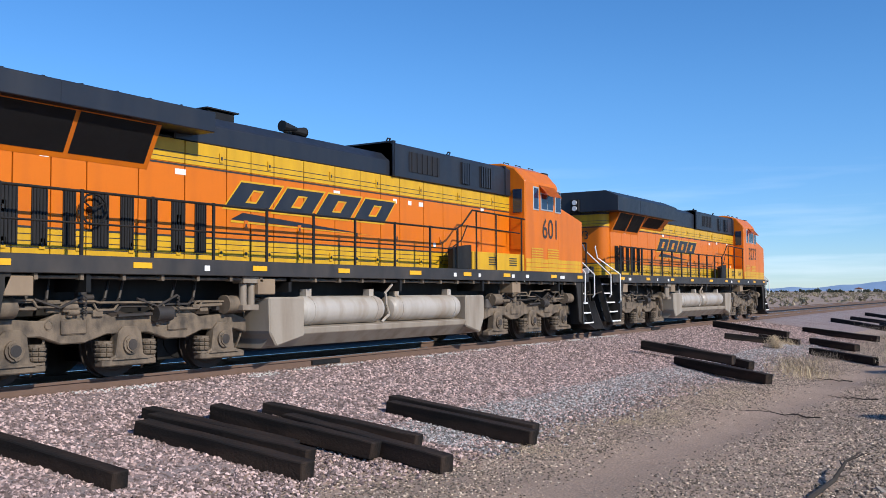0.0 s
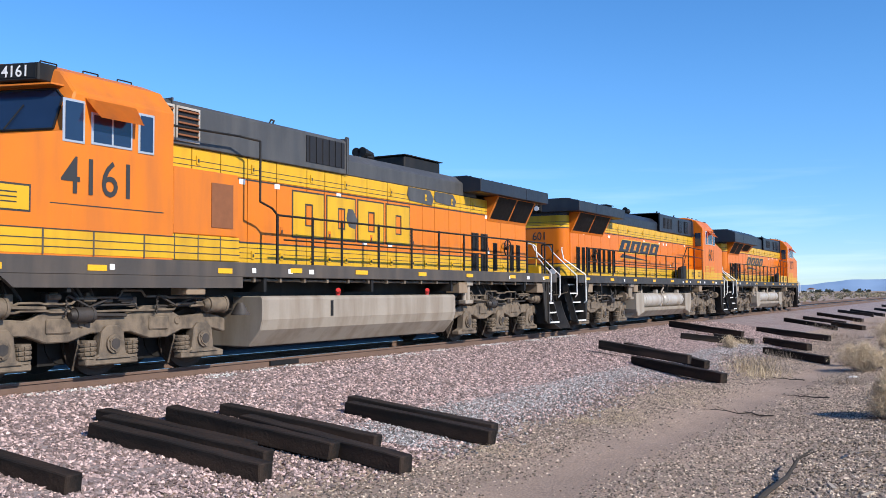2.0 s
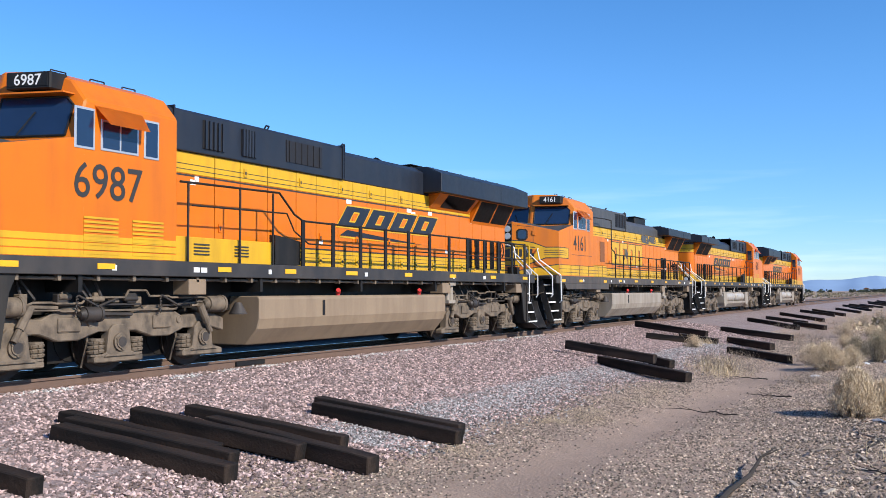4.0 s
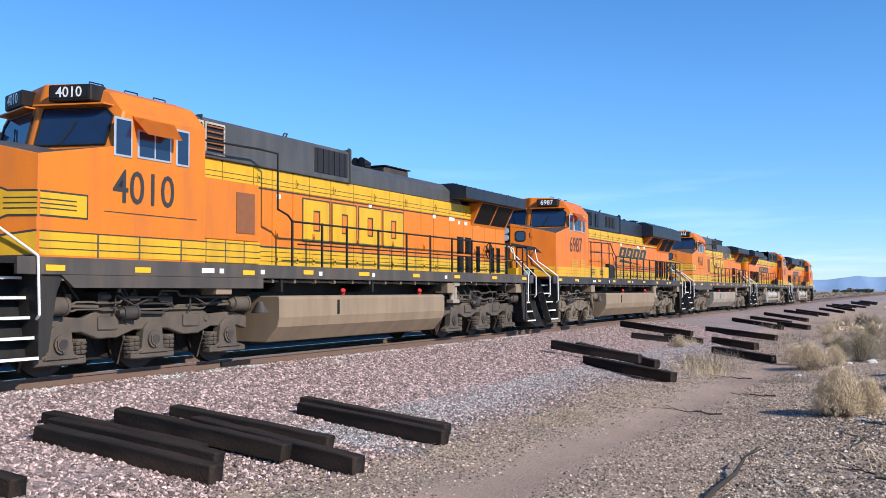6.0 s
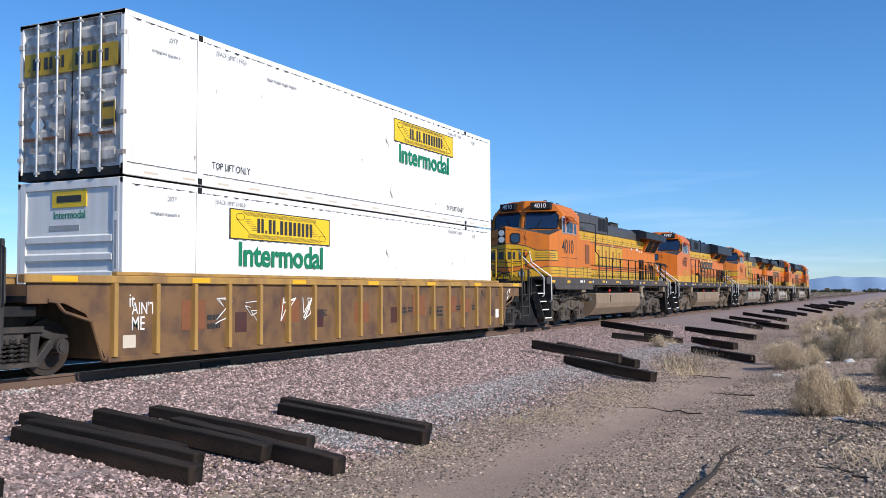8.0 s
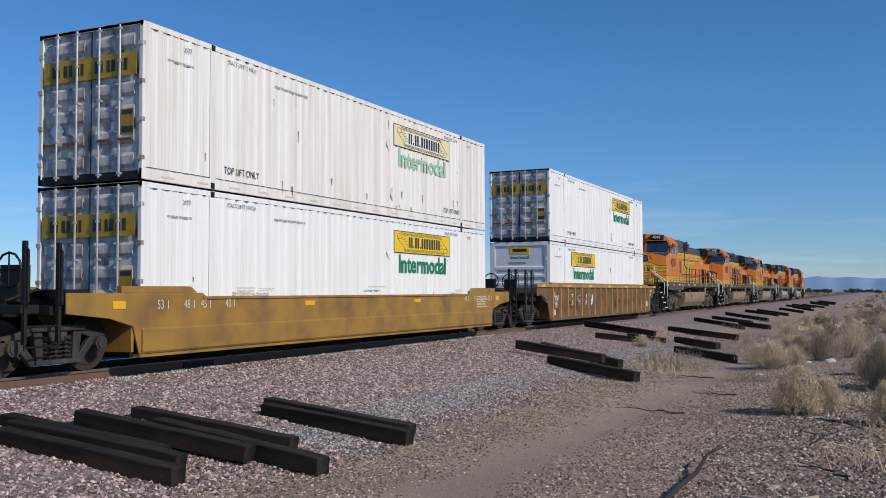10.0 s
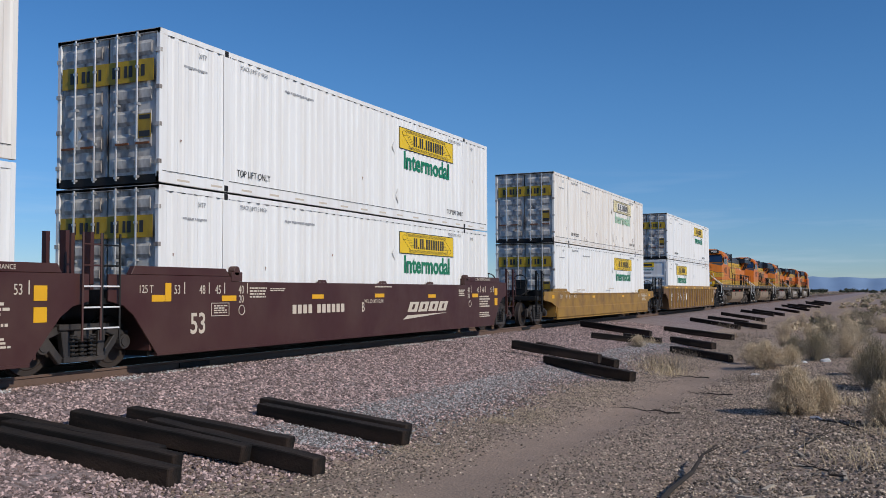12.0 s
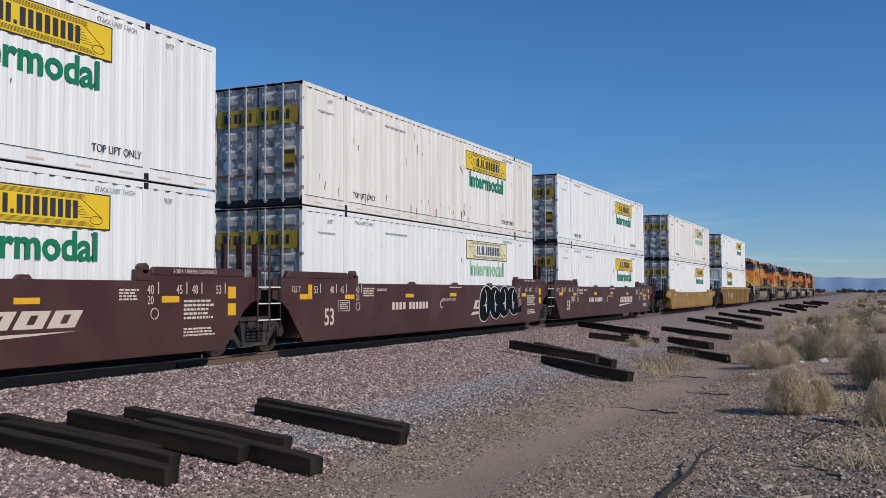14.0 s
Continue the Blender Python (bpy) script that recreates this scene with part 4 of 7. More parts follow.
    # a point on a face of the nose: k 0 at the side corner, 1 at the ridge; o: how far proud
    def on_nose(sd, k, z, o):
        return (9.69 + 0.66 * k - 0.03 * (z - 1.86) / 1.7 + o * 0.92, sd * (1.5 - 1.5 * k + o * 0.4), z)

    def nose_plate(bm_, sd, pts, o, t=0.02):
        va = [bm_.verts.new(on_nose(sd, k, z, o)) for k, z in pts]
        vb = [bm_.verts.new(on_nose(sd, k, z, o - t)) for k, z in pts]
        bm_.faces.new(va)
        bm_.faces.new(list(reversed(vb)))
        for i in range(len(pts)):
            bm_.faces.new((va[i], vb[i], vb[(i + 1) % len(pts)], va[(i + 1) % len(pts)]))
        return bm_

    nd = part("nose_door", nose_plate(B(), vis, [(0.55, 1.93), (0.97, 1.93), (0.97, 3.66), (0.55, 3.58)], 0.012), OR, nose, bevel=0.004)
    seam = [(0.545, 1.92), (0.545, 3.6), (0.975, 3.68)]
    part("door_seam", pipe(B(), [on_nose(vis, k, z, 0.004) for k, z in seam], 0.012, 5), PIN, nd)
    corner = lambda k0, k1, z0, z1, c: [(k0 + c, z0), (k1 - c, z0), (k1, z0 + c * 1.6), (k1, z1 - c * 1.6), (k1 - c, z1), (k0 + c, z1), (k0, z1 - c * 1.6), (k0, z0 + c * 1.6)]
    wn_ = part("door_window", nose_plate(B(), vis, corner(0.66, 0.90, 3.14, 3.54, 0.045), 0.022), BLACK, nd)
    part("pane", nose_plate(B(), vis, corner(0.69, 0.87, 3.19, 3.49, 0.035), 0.027), GLASS, wn_)
    for z in (2.05, 2.75, 3.4):
        part("hinge", nose_plate(B(), vis, [(0.49, z - 0.08), (0.56, z - 0.08), (0.56, z + 0.08), (0.49, z + 0.08)], 0.045, 0.05), OR, nd)
    hl = part("headlight_box", box(B(), 10.1, 10.37, *sorted((vis * 0.01, -vis * 0.29)), 3.12, 3.72), BLACK, nose, bevel=0.01)
    for z in (3.29, 3.54):
        lamp = part("headlight", rod(B(), (10.36, -vis * 0.14, z), (10.40, -vis * 0.14, z), 0.10, 16), LENS, hl, smooth=True)
        part("bezel", rod(B(), (10.36, -vis * 0.14, z), (10.39, -vis * 0.14, z), 0.118, 16), ALU, lamp)
    for z in (2.0, 2.45, 2.95, 3.35):
        for y in (-vis * 0.5, -vis * 0.85):
            x = 10.36 - abs(y) * 0.44
            bm = pipe(B(), [(x - 0.05, y - 0.1, z - 0.06), (x + 0.07, y - 0.1, z), (x + 0.07, y + 0.1, z), (x - 0.05, y + 0.1, z - 0.06)], 0.015, 5)
            part("grab_iron", bm, OR, nose)
    for y in (0.35, 1.25):
        bm = pipe(B(), [(10.1 - 0.44 * y, -vis * y, 3.6), (10.15 - 0.44 * y, -vis * y, 3.86), (9.75 - 0.44 * y, -vis * y, 3.86), (9.7 - 0.44 * y, -vis * y, 3.66)], 0.014, 5)
        part("top_rail", bm, BLACK, nose)
    # striping on the cab and nose
    if new_look:
        for s in (-1, 1):
            for z in (1.95, 2.07, 2.19):
                bm = box(B(), 5.97, 9.6, *sorted((s * 1.5, s * 1.509)), z - 0.05, z + 0.05)
                part("cab_stripe", bm, YELLOW, cab)
        for s in (-1, 1):
            part("nose_stripe", nose_plate(B(), s, [(0.3, 2.72), (0.98, 2.98), (0.98, 3.1), (0.45, 2.94)], 0.02), NAVY, nose)
            for z in (1.95, 2.07, 2.19):
                part("nose_stripe", nose_plate(B(), s, [(0.01, z - 0.05), (0.99, z - 0.05), (0.99, z + 0.05), (0.01, z + 0.05)], 0.014), YELLOW, nose)
    else:
        for s in (-1, 1):
            bm = box(B(), 5.97, 9.64, *sorted((s * 1.5, s * 1.508)), 1.92, 2.27)
            st2 = part("cab_stripe", bm, YELLOW, cab)
            for z in (2.02, 2.14, 2.285):
                part("pinstripe", box(B(), 5.97, 9.64, *sorted((s * 1.508, s * 1.511)), z - 0.008, z + 0.008), PIN, st2)
            bm = box(B(), 8.72, 9.64, *sorted((s * 1.5, s * 1.507)), 2.5, 2.9)
            part("stripe_border", bm, PIN, cab)
            bm = box(B(), 8.75, 9.64, *sorted((s * 1.507, s * 1.510)), 2.53, 2.87)
            st2 = part("cab_stripe", bm, YELLOW, cab)
            for z in (2.63, 2.70, 2.77):
                part("pinstripe", box(B(), 8.95, 9.64, *sorted((s * 1.510, s * 1.513)), z - 0.01, z + 0.01), PIN, st2)
            # the band that widens into the emblem on the face of the nose, and the lower band
            wide_band = lambda m: [(0.0, 2.53 - m), (0.28, 2.53 - m), (0.52, 2.38 - m), (0.72, 2.29 - m), (0.995, 2.26 - m), (0.995, 3.12 + m), (0.72, 3.09 + m), (0.52, 3.02 + m), (0.28, 2.87 + m), (0.0, 2.87 + m)]
            low_band = lambda m: [(0.0, 1.92 - m), (0.5, 1.90 - m), (0.995, 1.88 - m), (0.995, 2.02 + m), (0.5, 2.16 + m), (0.0, 2.27 + m)]
            for band in (wide_band, low_band):
                part("stripe_border", nose_plate(B(), s, band(0.035), 0.016), PIN, nose)
                ns = part("nose_stripe", nose_plate(B(), s, band(0.0), 0.020), YELLOW, nose)
            for k in (2.62, 2.70, 2.78):
                part("pinstripe", nose_plate(B(), s, [(0.0, k - 0.01), (0.32, k - 0.01), (0.32, k + 0.01), (0.0, k + 0.01)], 0.024), PIN, ns)
            em = part("nose_emblem", nose_plate(B(), s, [(0.5, 2.48), (0.99, 2.42), (0.99, 2.45), (0.5, 2.51)], 0.024), PIN, nose, "yellow nose emblem with dark plain blocks")
            part("emblem_bar", nose_plate(B(), s, [(0.5, 2.87), (0.99, 2.93), (0.99, 2.96), (0.5, 2.90)], 0.024), PIN, em)
            for k0, k1 in ((0.53, 0.70), (0.78, 0.95)):
                part("emblem_block", nose_plate(B(), s, [(k0, 2.56), (k1, 2.54), (k1, 2.84), (k0, 2.82)], 0.024), PIN, em)
    # windows
    for s in (-1, 1):
        wins = ((6.42, 6.76, 3.6, 4.26), (6.88, 7.68, 3.62, 4.12), (7.8, 8.2, 3.6, 4.26))
        for i, (a, b, z0, z1) in enumerate(wins):
            bm = box(B(), a, b, *sorted((s * 1.495, s * 1.515)), z0, z1)
            w = part("side_window", bm, ALU, cab, "metal-framed cab window", bevel=0.006)
            if i == 1:
                m_ = (a + b) / 2
                panes = ((a + 0.04, m_ - 0.02), (m_ + 0.02, b - 0.04))
            else:
                panes = ((a + 0.04, b - 0.04),)
            for p, q_ in panes:
                part("pane", box(B(), p, q_, *sorted((s * 1.515, s * 1.521)), z0 + 0.04, z1 - 0.04), GLASS, w)
        bm = B()
        vs = [(6.8, s * 1.5, 4.32), (7.8, s * 1.5, 4.32), (7.72, s * 1.78, 4.0), (6.88, s * 1.78, 4.0)]
        f = bm.faces.new([bm.verts.new(p) for p in vs])
        bmesh.ops.solidify(bm, geom=[f], thickness=0.02)
        part("sun_visor", bm, OR, cab)
        for a, b in ((0.12, 1.22),):
            # windscreen
            bm = B()
            pts = [(s * a, 3.80), (s * (b + 0.1), 3.80), (s * (b + 0.12), 4.3), (s * (b - 0.02), 4.44), (s * a, 4.44)]
            va = [bm.verts.new((fx(z, y) + 0.012, y, z)) for y, z in pts]
            vb = [bm.verts.new((fx(z, y) - 0.03, y, z)) for y, z in pts]
            bm.faces.new(va)
            bm.faces.new(list(reversed(vb)))
            for i in range(5):
                bm.faces.new((va[i], vb[i], vb[(i + 1) % 5], va[(i + 1) % 5]))
            ws = part("windscreen", bm, GLASS, cab, "dark windscreen")
            bm = B()
            ring = [(fx(z, y) + 0.016, y, z) for y, z in pts]
            pipe(bm, ring + ring[:1], 0.018, 5)
            part("gasket", bm, BLACK, ws)
            bm = pipe(B(), [(fx(3.84, 0.55) + 0.05, s * 0.55, 3.82), (fx(4.2, 0.75) + 0.03, s * 0.75, 4.2)], 0.012, 5)
            part("wiper", bm, BLACK, ws)
        V = lambda y: 0.22 - 0.33 * y
        plate = lambda xa, xb, ya, yb, za, zb: loft(B(), [[(xa + V(y), s * y, z) for y, z in ((ya, za), (yb, za), (yb, zb), (ya, zb))], [(xb + V(y), s * y, z) for y, z in ((ya, za), (yb, za), (yb, zb), (ya, zb))]])
        nb = part("number_board", plate(8.08, 8.42, 0.32, 1.06, 4.55, 4.83), BLACK, cab, bevel=0.02)
        part("board_face", plate(8.42, 8.43, 0.36, 1.02, 4.6, 4.78), BLACK, nb)
        lettering(nb, number, 8.434 + V(0.69), s * 0.69, 4.69, 0.25, WHITE, vis, 0.95, 0.008, "number", rz=90 + s * 18.3)
        part("windscreen_brow", plate(8.14, 8.46, 0.1, 1.3, 4.475, 4.5), OR, cab)
        bm = box(B(), 5.94, 5.955, *sorted((s * 1.12, s * 1.4)), 3.5, 4.15)
        part("rear_window", bm, GLASS, cab, bevel=0.005)
        bm = box(B(), 5.93, 5.945, *sorted((s * 1.06, s * 1.46)), 2.5, 3.4)
        part("cab_door", bm, OR, cab)
    bm = box(B(), 6.3, 7.6, -0.55, 0.55, 4.89, 4.95)
    part("roof_unit", bm, ALU if not new_look else OR, cab, bevel=0.02)
    bm = B()
    for x in (6.2, 6.9, 7.7):
        pipe(bm, [(x, vis * 0.7, 4.9), (x, vis * 0.7, 4.95), (x + 0.3, vis * 0.7, 4.95), (x + 0.3, vis * 0.7, 4.9)], 0.012, 5)
    part("roof_handle", bm, BLACK, cab)
    # door and vent behind the cab
    if not new_look:
        bm = box(B(), 4.3, 5.9, *sorted((vis * 0.9, vis * 1.42)), 2.35, 3.5)
        ac = part("side_locker", bm, OR, loco, bevel=0.015)
        bm = box(B(), 4.45, 5.0, *sorted((vis * 1.42, vis * 1.435)), 2.5, 3.3)
        part("locker_vent", bm, RUST, ac)
        bm = box(B(), 4.3, 5.96, *sorted((vis * 0.9, vis * 1.46)), 1.9, 2.34)
        lk = part("side_locker", bm, YELLOW, loco, bevel=0.015)
        for z in (2.02, 2.14, 2.285):
            part("pinstripe", box(B(), 4.3, 5.96, *sorted((vis * 1.46, vis * 1.464)), z - 0.008, z + 0.008), PIN, lk)
        for x in (4.8, 5.35, 5.9):
            part("seam", box(B(), x, x + 0.02, *sorted((vis * 1.46, vis * 1.467)), 1.9, 2.34), SILL, lk)
        for x in (6.6, 7.6, 8.5):
            part("seam", box(B(), x, x + 0.03, *sorted((vis * 1.511, vis * 1.515)), 1.9, 2.28), SILL, cab)
        part("seam", box(B(), 6.2, 8.4, *sorted((vis * 1.5, vis * 1.507)), 2.66, 2.675), PIN, cab)
    else:
        bm = box(B(), 3.2, 5.96, *sorted((vis * 0.9, vis * 1.46)), 1.88, 2.34)
        lk = part("side_locker", bm, YELLOW, loco, "dusty yellow side locker", bevel=0.015)
        for x in (4.0, 5.1):
            bm = B()
            for k in range(4):
                box(bm, x, x + 0.4, *sorted((vis * 1.46, vis * 1.475)), 2.02 + k * 0.06, 2.045 + k * 0.06)
            part("vent_slat", bm, PIN, lk)
        for x in (6.3, 7.3):
            bm = B()
            for k in range(9):
                box(bm, x, x + 0.7, *sorted((vis * 1.505, vis * 1.515)), 1.95 + k * 0.07, 1.985 + k * 0.07)
            part("cab_vent", bm, YELLOW, cab)
        bm = prism(B(), [(2.3, 1.9), (3.15, 1.9), (3.15, 2.5), (2.3, 2.4)], *sorted((vis * 1.3, vis * 1.45)))
        part("step_box", bm, BLACK, loco)
    # handrails
    pw = 0.055 if wide else 0.026
    posts = [-9.4, -8.1, -6.8, -5.5, -4.2, -2.9, -1.6, -0.2, 1.2, 2.4] if not wide else [-9.5, -8.5, -7.5, -6.5, -5.4, -4.3, -3.2, -2.1, -1.0, 0.1, 1.2, 2.3]
    if not new_look:
        posts = posts[:-1] + [2.2, 3.3]
    hi = 3.3 if not new_look else 2.3
    for s in (-1, 1):
        y = s * 1.51
        hr = part("handrail", pipe(B(), [(-9.4, y, 2.83), (hi, y, 2.83)] + ([(hi + 0.15, y, 2.95), (hi + 0.5, y, 3.05), (hi + 0.5, y, 4.2), (hi + 0.9, y * 0.9, 4.25), (5.95, y * 0.9, 4.2)] if not new_look else [(hi + 0.3, y, 2.95), (hi + 0.8, y, 3.35), (5.9, y, 3.3)]), 0.022, 8), BLACK, loco, "black tubular handrail")
        part("mid_rail", pipe(B(), [(-9.4, y, 2.36), (hi - 0.2, y, 2.36)] + ([(hi + 0.3, y, 2.6), (hi + 0.55, y, 2.95), (5.6, y, 2.9)] if new_look else []), 0.016, 8), BLACK, hr)
        for x in posts:
            pm = cached(("post", pw), lambda: mesh_of("post", box(B(), -pw, pw, -0.02, 0.02, 1.66, 2.86), BLACK, 0.006))
            part("post", pm, BLACK, hr, at=pose(x, y, 0))
        if new_look:
            for x in (3.3, 4.3, 5.7):
                part("post", rod(B(), (x, y, 1.7), (x, y, 3.32), 0.022, 8), BLACK, hr)
    # reflectors and plates on the sill
    for x in (-9.6, -7.2, -4.6, -2.2, 0.3, 2.6, 4.6, 7.4, 9.2):
        w = 0.46 if (int(x * 10) % 2) else 0.36
        z = 1.72 if not (x > 4.3 and not new_look) else 1.68
        part("reflector", box(B(), x, x + w, *sorted((vis * 1.555, vis * 1.561)), z, z + 0.09), REFLECT, loco, "yellow reflective strip")
    for i in range(7):
        x = rg.uniform(-9.5, 9.2)
        part("notice_plate", box(B(), x, x + rg.uniform(0.08, 0.2), *sorted((vis * 1.555, vis * 1.559)), 1.7, 1.79), WHITE, loco)
    # tank, trucks
    fuel_tank(loco, -4.1 if new_look else -3.75, 3.7, TANKM if number != "4010" and number != "6987" else TANKBROWN, number in ("601", "3273"), vis)
    ax = (4.95, 6.95, 8.95)
    loco_truck(loco, 6.95, ax, heading, 11, "dampers" if wide else "", TRUCK_MID if number == "4010" else TRUCK)
    loco_truck(loco, -6.95, tuple(-a for a in reversed(ax)), heading, 12, "dampers" if wide else "", TRUCK_MID if number == "4010" else TRUCK)
    bm = B()
    rod(bm, (4.1, vis * 1.3, 1.15), (4.1, vis * 1.3, 0.95), 0.06, 12, 0.17)
    rod(bm, (4.1, vis * 1.3, 0.95), (4.1, vis * 1.3, 0.92), 0.18, 12)
    part("bell", bm, TRUCK_DARK, loco, smooth=True)
    for x in (-9.3, 5.2, -4.4):
        bm = box(B(), x, x + 0.45, *sorted((vis * 1.1, vis * 1.5)), 1.3, 1.58)
        part("junction_box", bm, TANKBROWN, loco, bevel=0.015)
    # a filter column between truck and tank
    bm = box(B(), -4.75, -4.35, *sorted((vis * 1.2, vis * 1.48)), 1.5, 1.62)
    rod(bm, (-4.65, vis * 1.36, 1.1), (-4.65, vis * 1.36, 1.5), 0.07, 10)
    rod(bm, (-4.45, vis * 1.36, 1.1), (-4.45, vis * 1.36, 1.5), 0.07, 10)
    box(bm, -4.75, -4.35, *sorted((vis * 1.25, vis * 1.47)), 1.02, 1.12)
    part("air_filter", bm, TANKM, loco, bevel=0.01)
    # ends: platform, steps, plough, couplers, rails
    for d in (-1, 1):
        x0, x1 = sorted((d * 9.65, d * 10.55))
        bm = box(B(), x0, x1, -1.5, 1.5, 1.78, 1.86)
        box(bm, *sorted((d * 10.45, d * 10.55)), -0.85, 0.85, 0.8, 1.86)
        plat = part("end_platform", bm, BLACK, loco)
        part("platform_lip", box(B(), *sorted((d * 10.55, d * 10.57)), -1.0, 1.0, 1.74, 1.88), YELLOW if not new_look else BLACK, plat)
        curve = ((1.02, 0.10, 1.02), (0.84, 0.16, 1.04), (0.66, 0.17, 1.1), (0.46, 0.12, 1.2), (0.28, 0.02, 1.32), (0.13, -0.16, 1.46))
        rings = []
        for z, back, half in curve:
            front = [(d * (10.98 - back - 0.30 * (abs(u) ** 1.5)), u * half, z) for u in (-1, -0.7, -0.35, 0, 0.35, 0.7, 1)]
            rings.append(front + [(x - d * 0.05, y, z) for x, y, z in reversed(front)])
        bm = loft(B(), rings)
        part("snow_plough", bm, PLOUGH, loco, "scuffed black snow plough", smooth=True)
        for s in (-1, 1):
            for k in range(3):
                y = s * (0.42 + 0.17 * k)
                bm = pipe(B(), [(d * 10.56, y, 1.72), (d * 10.68, y, 1.6), (d * 10.72, y + s * 0.03, 1.2), (d * 10.84, y + s * 0.02, 0.82), (d * 10.9, y - s * 0.02, 0.62)], 0.026, 6)
                rod(bm, (d * 10.53, y, 1.74), (d * 10.58, y, 1.72), 0.045, 8)
                part("air_hose", bm, BLACK, loco, smooth=True)
        part("jumper_cable", pipe(B(), [(d * 10.56, -0.3, 1.66), (d * 10.74, -0.25, 1.36), (d * 10.76, 0.0, 1.26), (d * 10.74, 0.25, 1.36), (d * 10.56, 0.3, 1.66)], 0.035, 7), BLACK, loco, smooth=True)
        part("cut_lever", pipe(B(), [(d * 10.6, -1.3, 1.32), (d * 10.68, -1.0, 1.22), (d * 10.68, 1.0, 1.22), (d * 10.6, 1.3, 1.32)], 0.018, 6), TRUCK, loco)
        coupler(loco, d * 11.1, d)
        for s in (-1, 1):
            stp = part("stepwell", prism(B(), [(s * 0.86, 1.78), (s * 0.92, 1.78), (s * 1.28, 0.36), (s * 0.86, 0.36)], *sorted((d * 9.66, d * 10.38)), "x"), BLACK, loco)
            part("stepwell_side", prism(B(), [(s * 1.53, 1.8), (s * 0.86, 1.8), (s * 1.16, 0.34), (s * 1.55, 0.34)], *sorted((d * 9.60, d * 9.66)), "x"), STEPM, stp)
            part("stepwell_side", prism(B(), [(s * 1.14, 1.8), (s * 0.95, 1.8), (s * 1.36, 0.34), (s * 1.56, 0.34)], *sorted((d * 10.38, d * 10.42)), "x"), STEPM, stp)
            bm = prism(B(), [(d * 9.60, 1.8), (d * 9.1, 1.8), (d * 9.3, 1.35), (d * 9.44, 0.45), (d * 9.60, 0.36)], *sorted((s * 1.46, s * 1.5)))
            part("step_guard", bm, STEPM, stp)
            for k in range(5):
                z, yo = 0.36 + k * 0.3, 1.55 - 0.1 * k
                bm = box(B(), *sorted((d * 9.66, d * 10.38)), *sorted((s * (yo - 0.32), s * yo)), z, z + 0.03)
                t_ = part("tread", bm, BLACK, stp)
                part("tread_edge", box(B(), *sorted((d * 9.67, d * 10.37)), *sorted((s * yo, s * (yo + 0.02))), z - 0.01, z + 0.034), WHITE, t_, "white painted step edge")
            bm = pipe(B(), [(d * 10.46, s * 1.5, 1.15), (d * 10.46, s * 1.56, 1.22), (d * 10.46, s * 1.56, 1.86), (d * 10.48, s * 0.68, 2.68), (d * 10.48, s * 0.60, 2.86), (d * 10.48, s * 0.5, 2.9), (d * 10.48, s * 0.36, 2.9)], 0.021, 8)
            part("grab_rail", bm, WHITE, loco, "white painted grab rail", smooth=True)
            bm = pipe(B(), [(d * 9.66, s * 1.5, 0.95), (d * 9.68, s * 1.58, 1.02), (d * 9.72, s * 1.58, 1.90), (d * 10.08, s * 0.94, 2.44), (d * 10.12, s * 0.88, 2.78), (d * 9.98, s * 0.84, 2.84)], 0.021, 8)
            part("grab_rail", bm, WHITE, loco, "white painted grab rail", smooth=True)
        for s in (-1, 1):
            bm = pipe(B(), [(d * 10.5, s * 0.72, 1.86), (d * 10.5, s * 0.72, 2.92), (d * 10.5, s * 0.32, 2.92), (d * 10.5, s * 0.32, 1.86)], 0.028, 6)
            pipe(bm, [(d * 10.5, s * 0.72, 2.4), (d * 10.5, s * 0.32, 2.4)], 0.018, 6)
            part("end_rail", bm, YELLOW if not new_look else BLACK, loco)
        for s in (-1, 1):
            bm = box(B(), *sorted((d * 10.3, d * 10.5)), *sorted((s * 0.55, s * 0.9)), 1.86, 2.15)
            dl = part("ditch_light_box", bm, YELLOW if not new_look else BLACK, loco)
            part("ditch_light", rod(B(), (d * 10.48, s * 0.72, 2.0), (d * 10.56, s * 0.72, 2.0), 0.11, 14), LENS, dl, smooth=True)
    # rear headlight
    bm = box(B(), wx0 - 0.06, wx0 + 0.01, -0.16, 0.16, wz0 + 0.02, wz0 + 0.44)
    hb = part("headlight_box", bm, BLACK, loco, bevel=0.02)
    for z in (wz0 + 0.13, wz0 + 0.33):
        part("headlight", rod(B(), (wx0 - 0.1, 0, z), (wx0 - 0.06, 0, z), 0.085, 14), LENS, hb, smooth=True)
    return loco


L1 = locomotive("3273", 39.0, 1, "new", "wide")
L2 = locomotive("601", 16.75, 1, "new", "plain")
L3 = locomotive("4161", -5.6, -1, "old", "plain")
L4 = locomotive("6987", -27.85, -1, "new", "wide")
L5 = locomotive("4010", -50.1, -1, "old", "plain")


# ================= containers =================
CL, CW, CH = 16.15, 1.295, 2.9


def wavy_wall(x0, x1, z0, z1, y, vis, pitch=0.28, depth=0.02):
    """A side wall pressed into upright corrugations."""
    bm = B()
    n = max(1, round((x1 - x0) / pitch))
    w = (x1 - x0) / n
    line = []
    for i in range(n):
        a = x0 + i * w
        line += [(a, 0), (a + w * 0.36, 0), (a + w * 0.5, -depth), (a + w * 0.86, -depth)]
    line.append((x1, 0))
    lo = [bm.verts.new((x, y + vis * d, z0)) for x, d in line]
    hi = [bm.verts.new((x, y + vis * d, z1)) for x, d in line]
    for i in range(len(line) - 1):
        bm.faces.new((lo[i], lo[i + 1], hi[i + 1], hi[i]))
    return bm


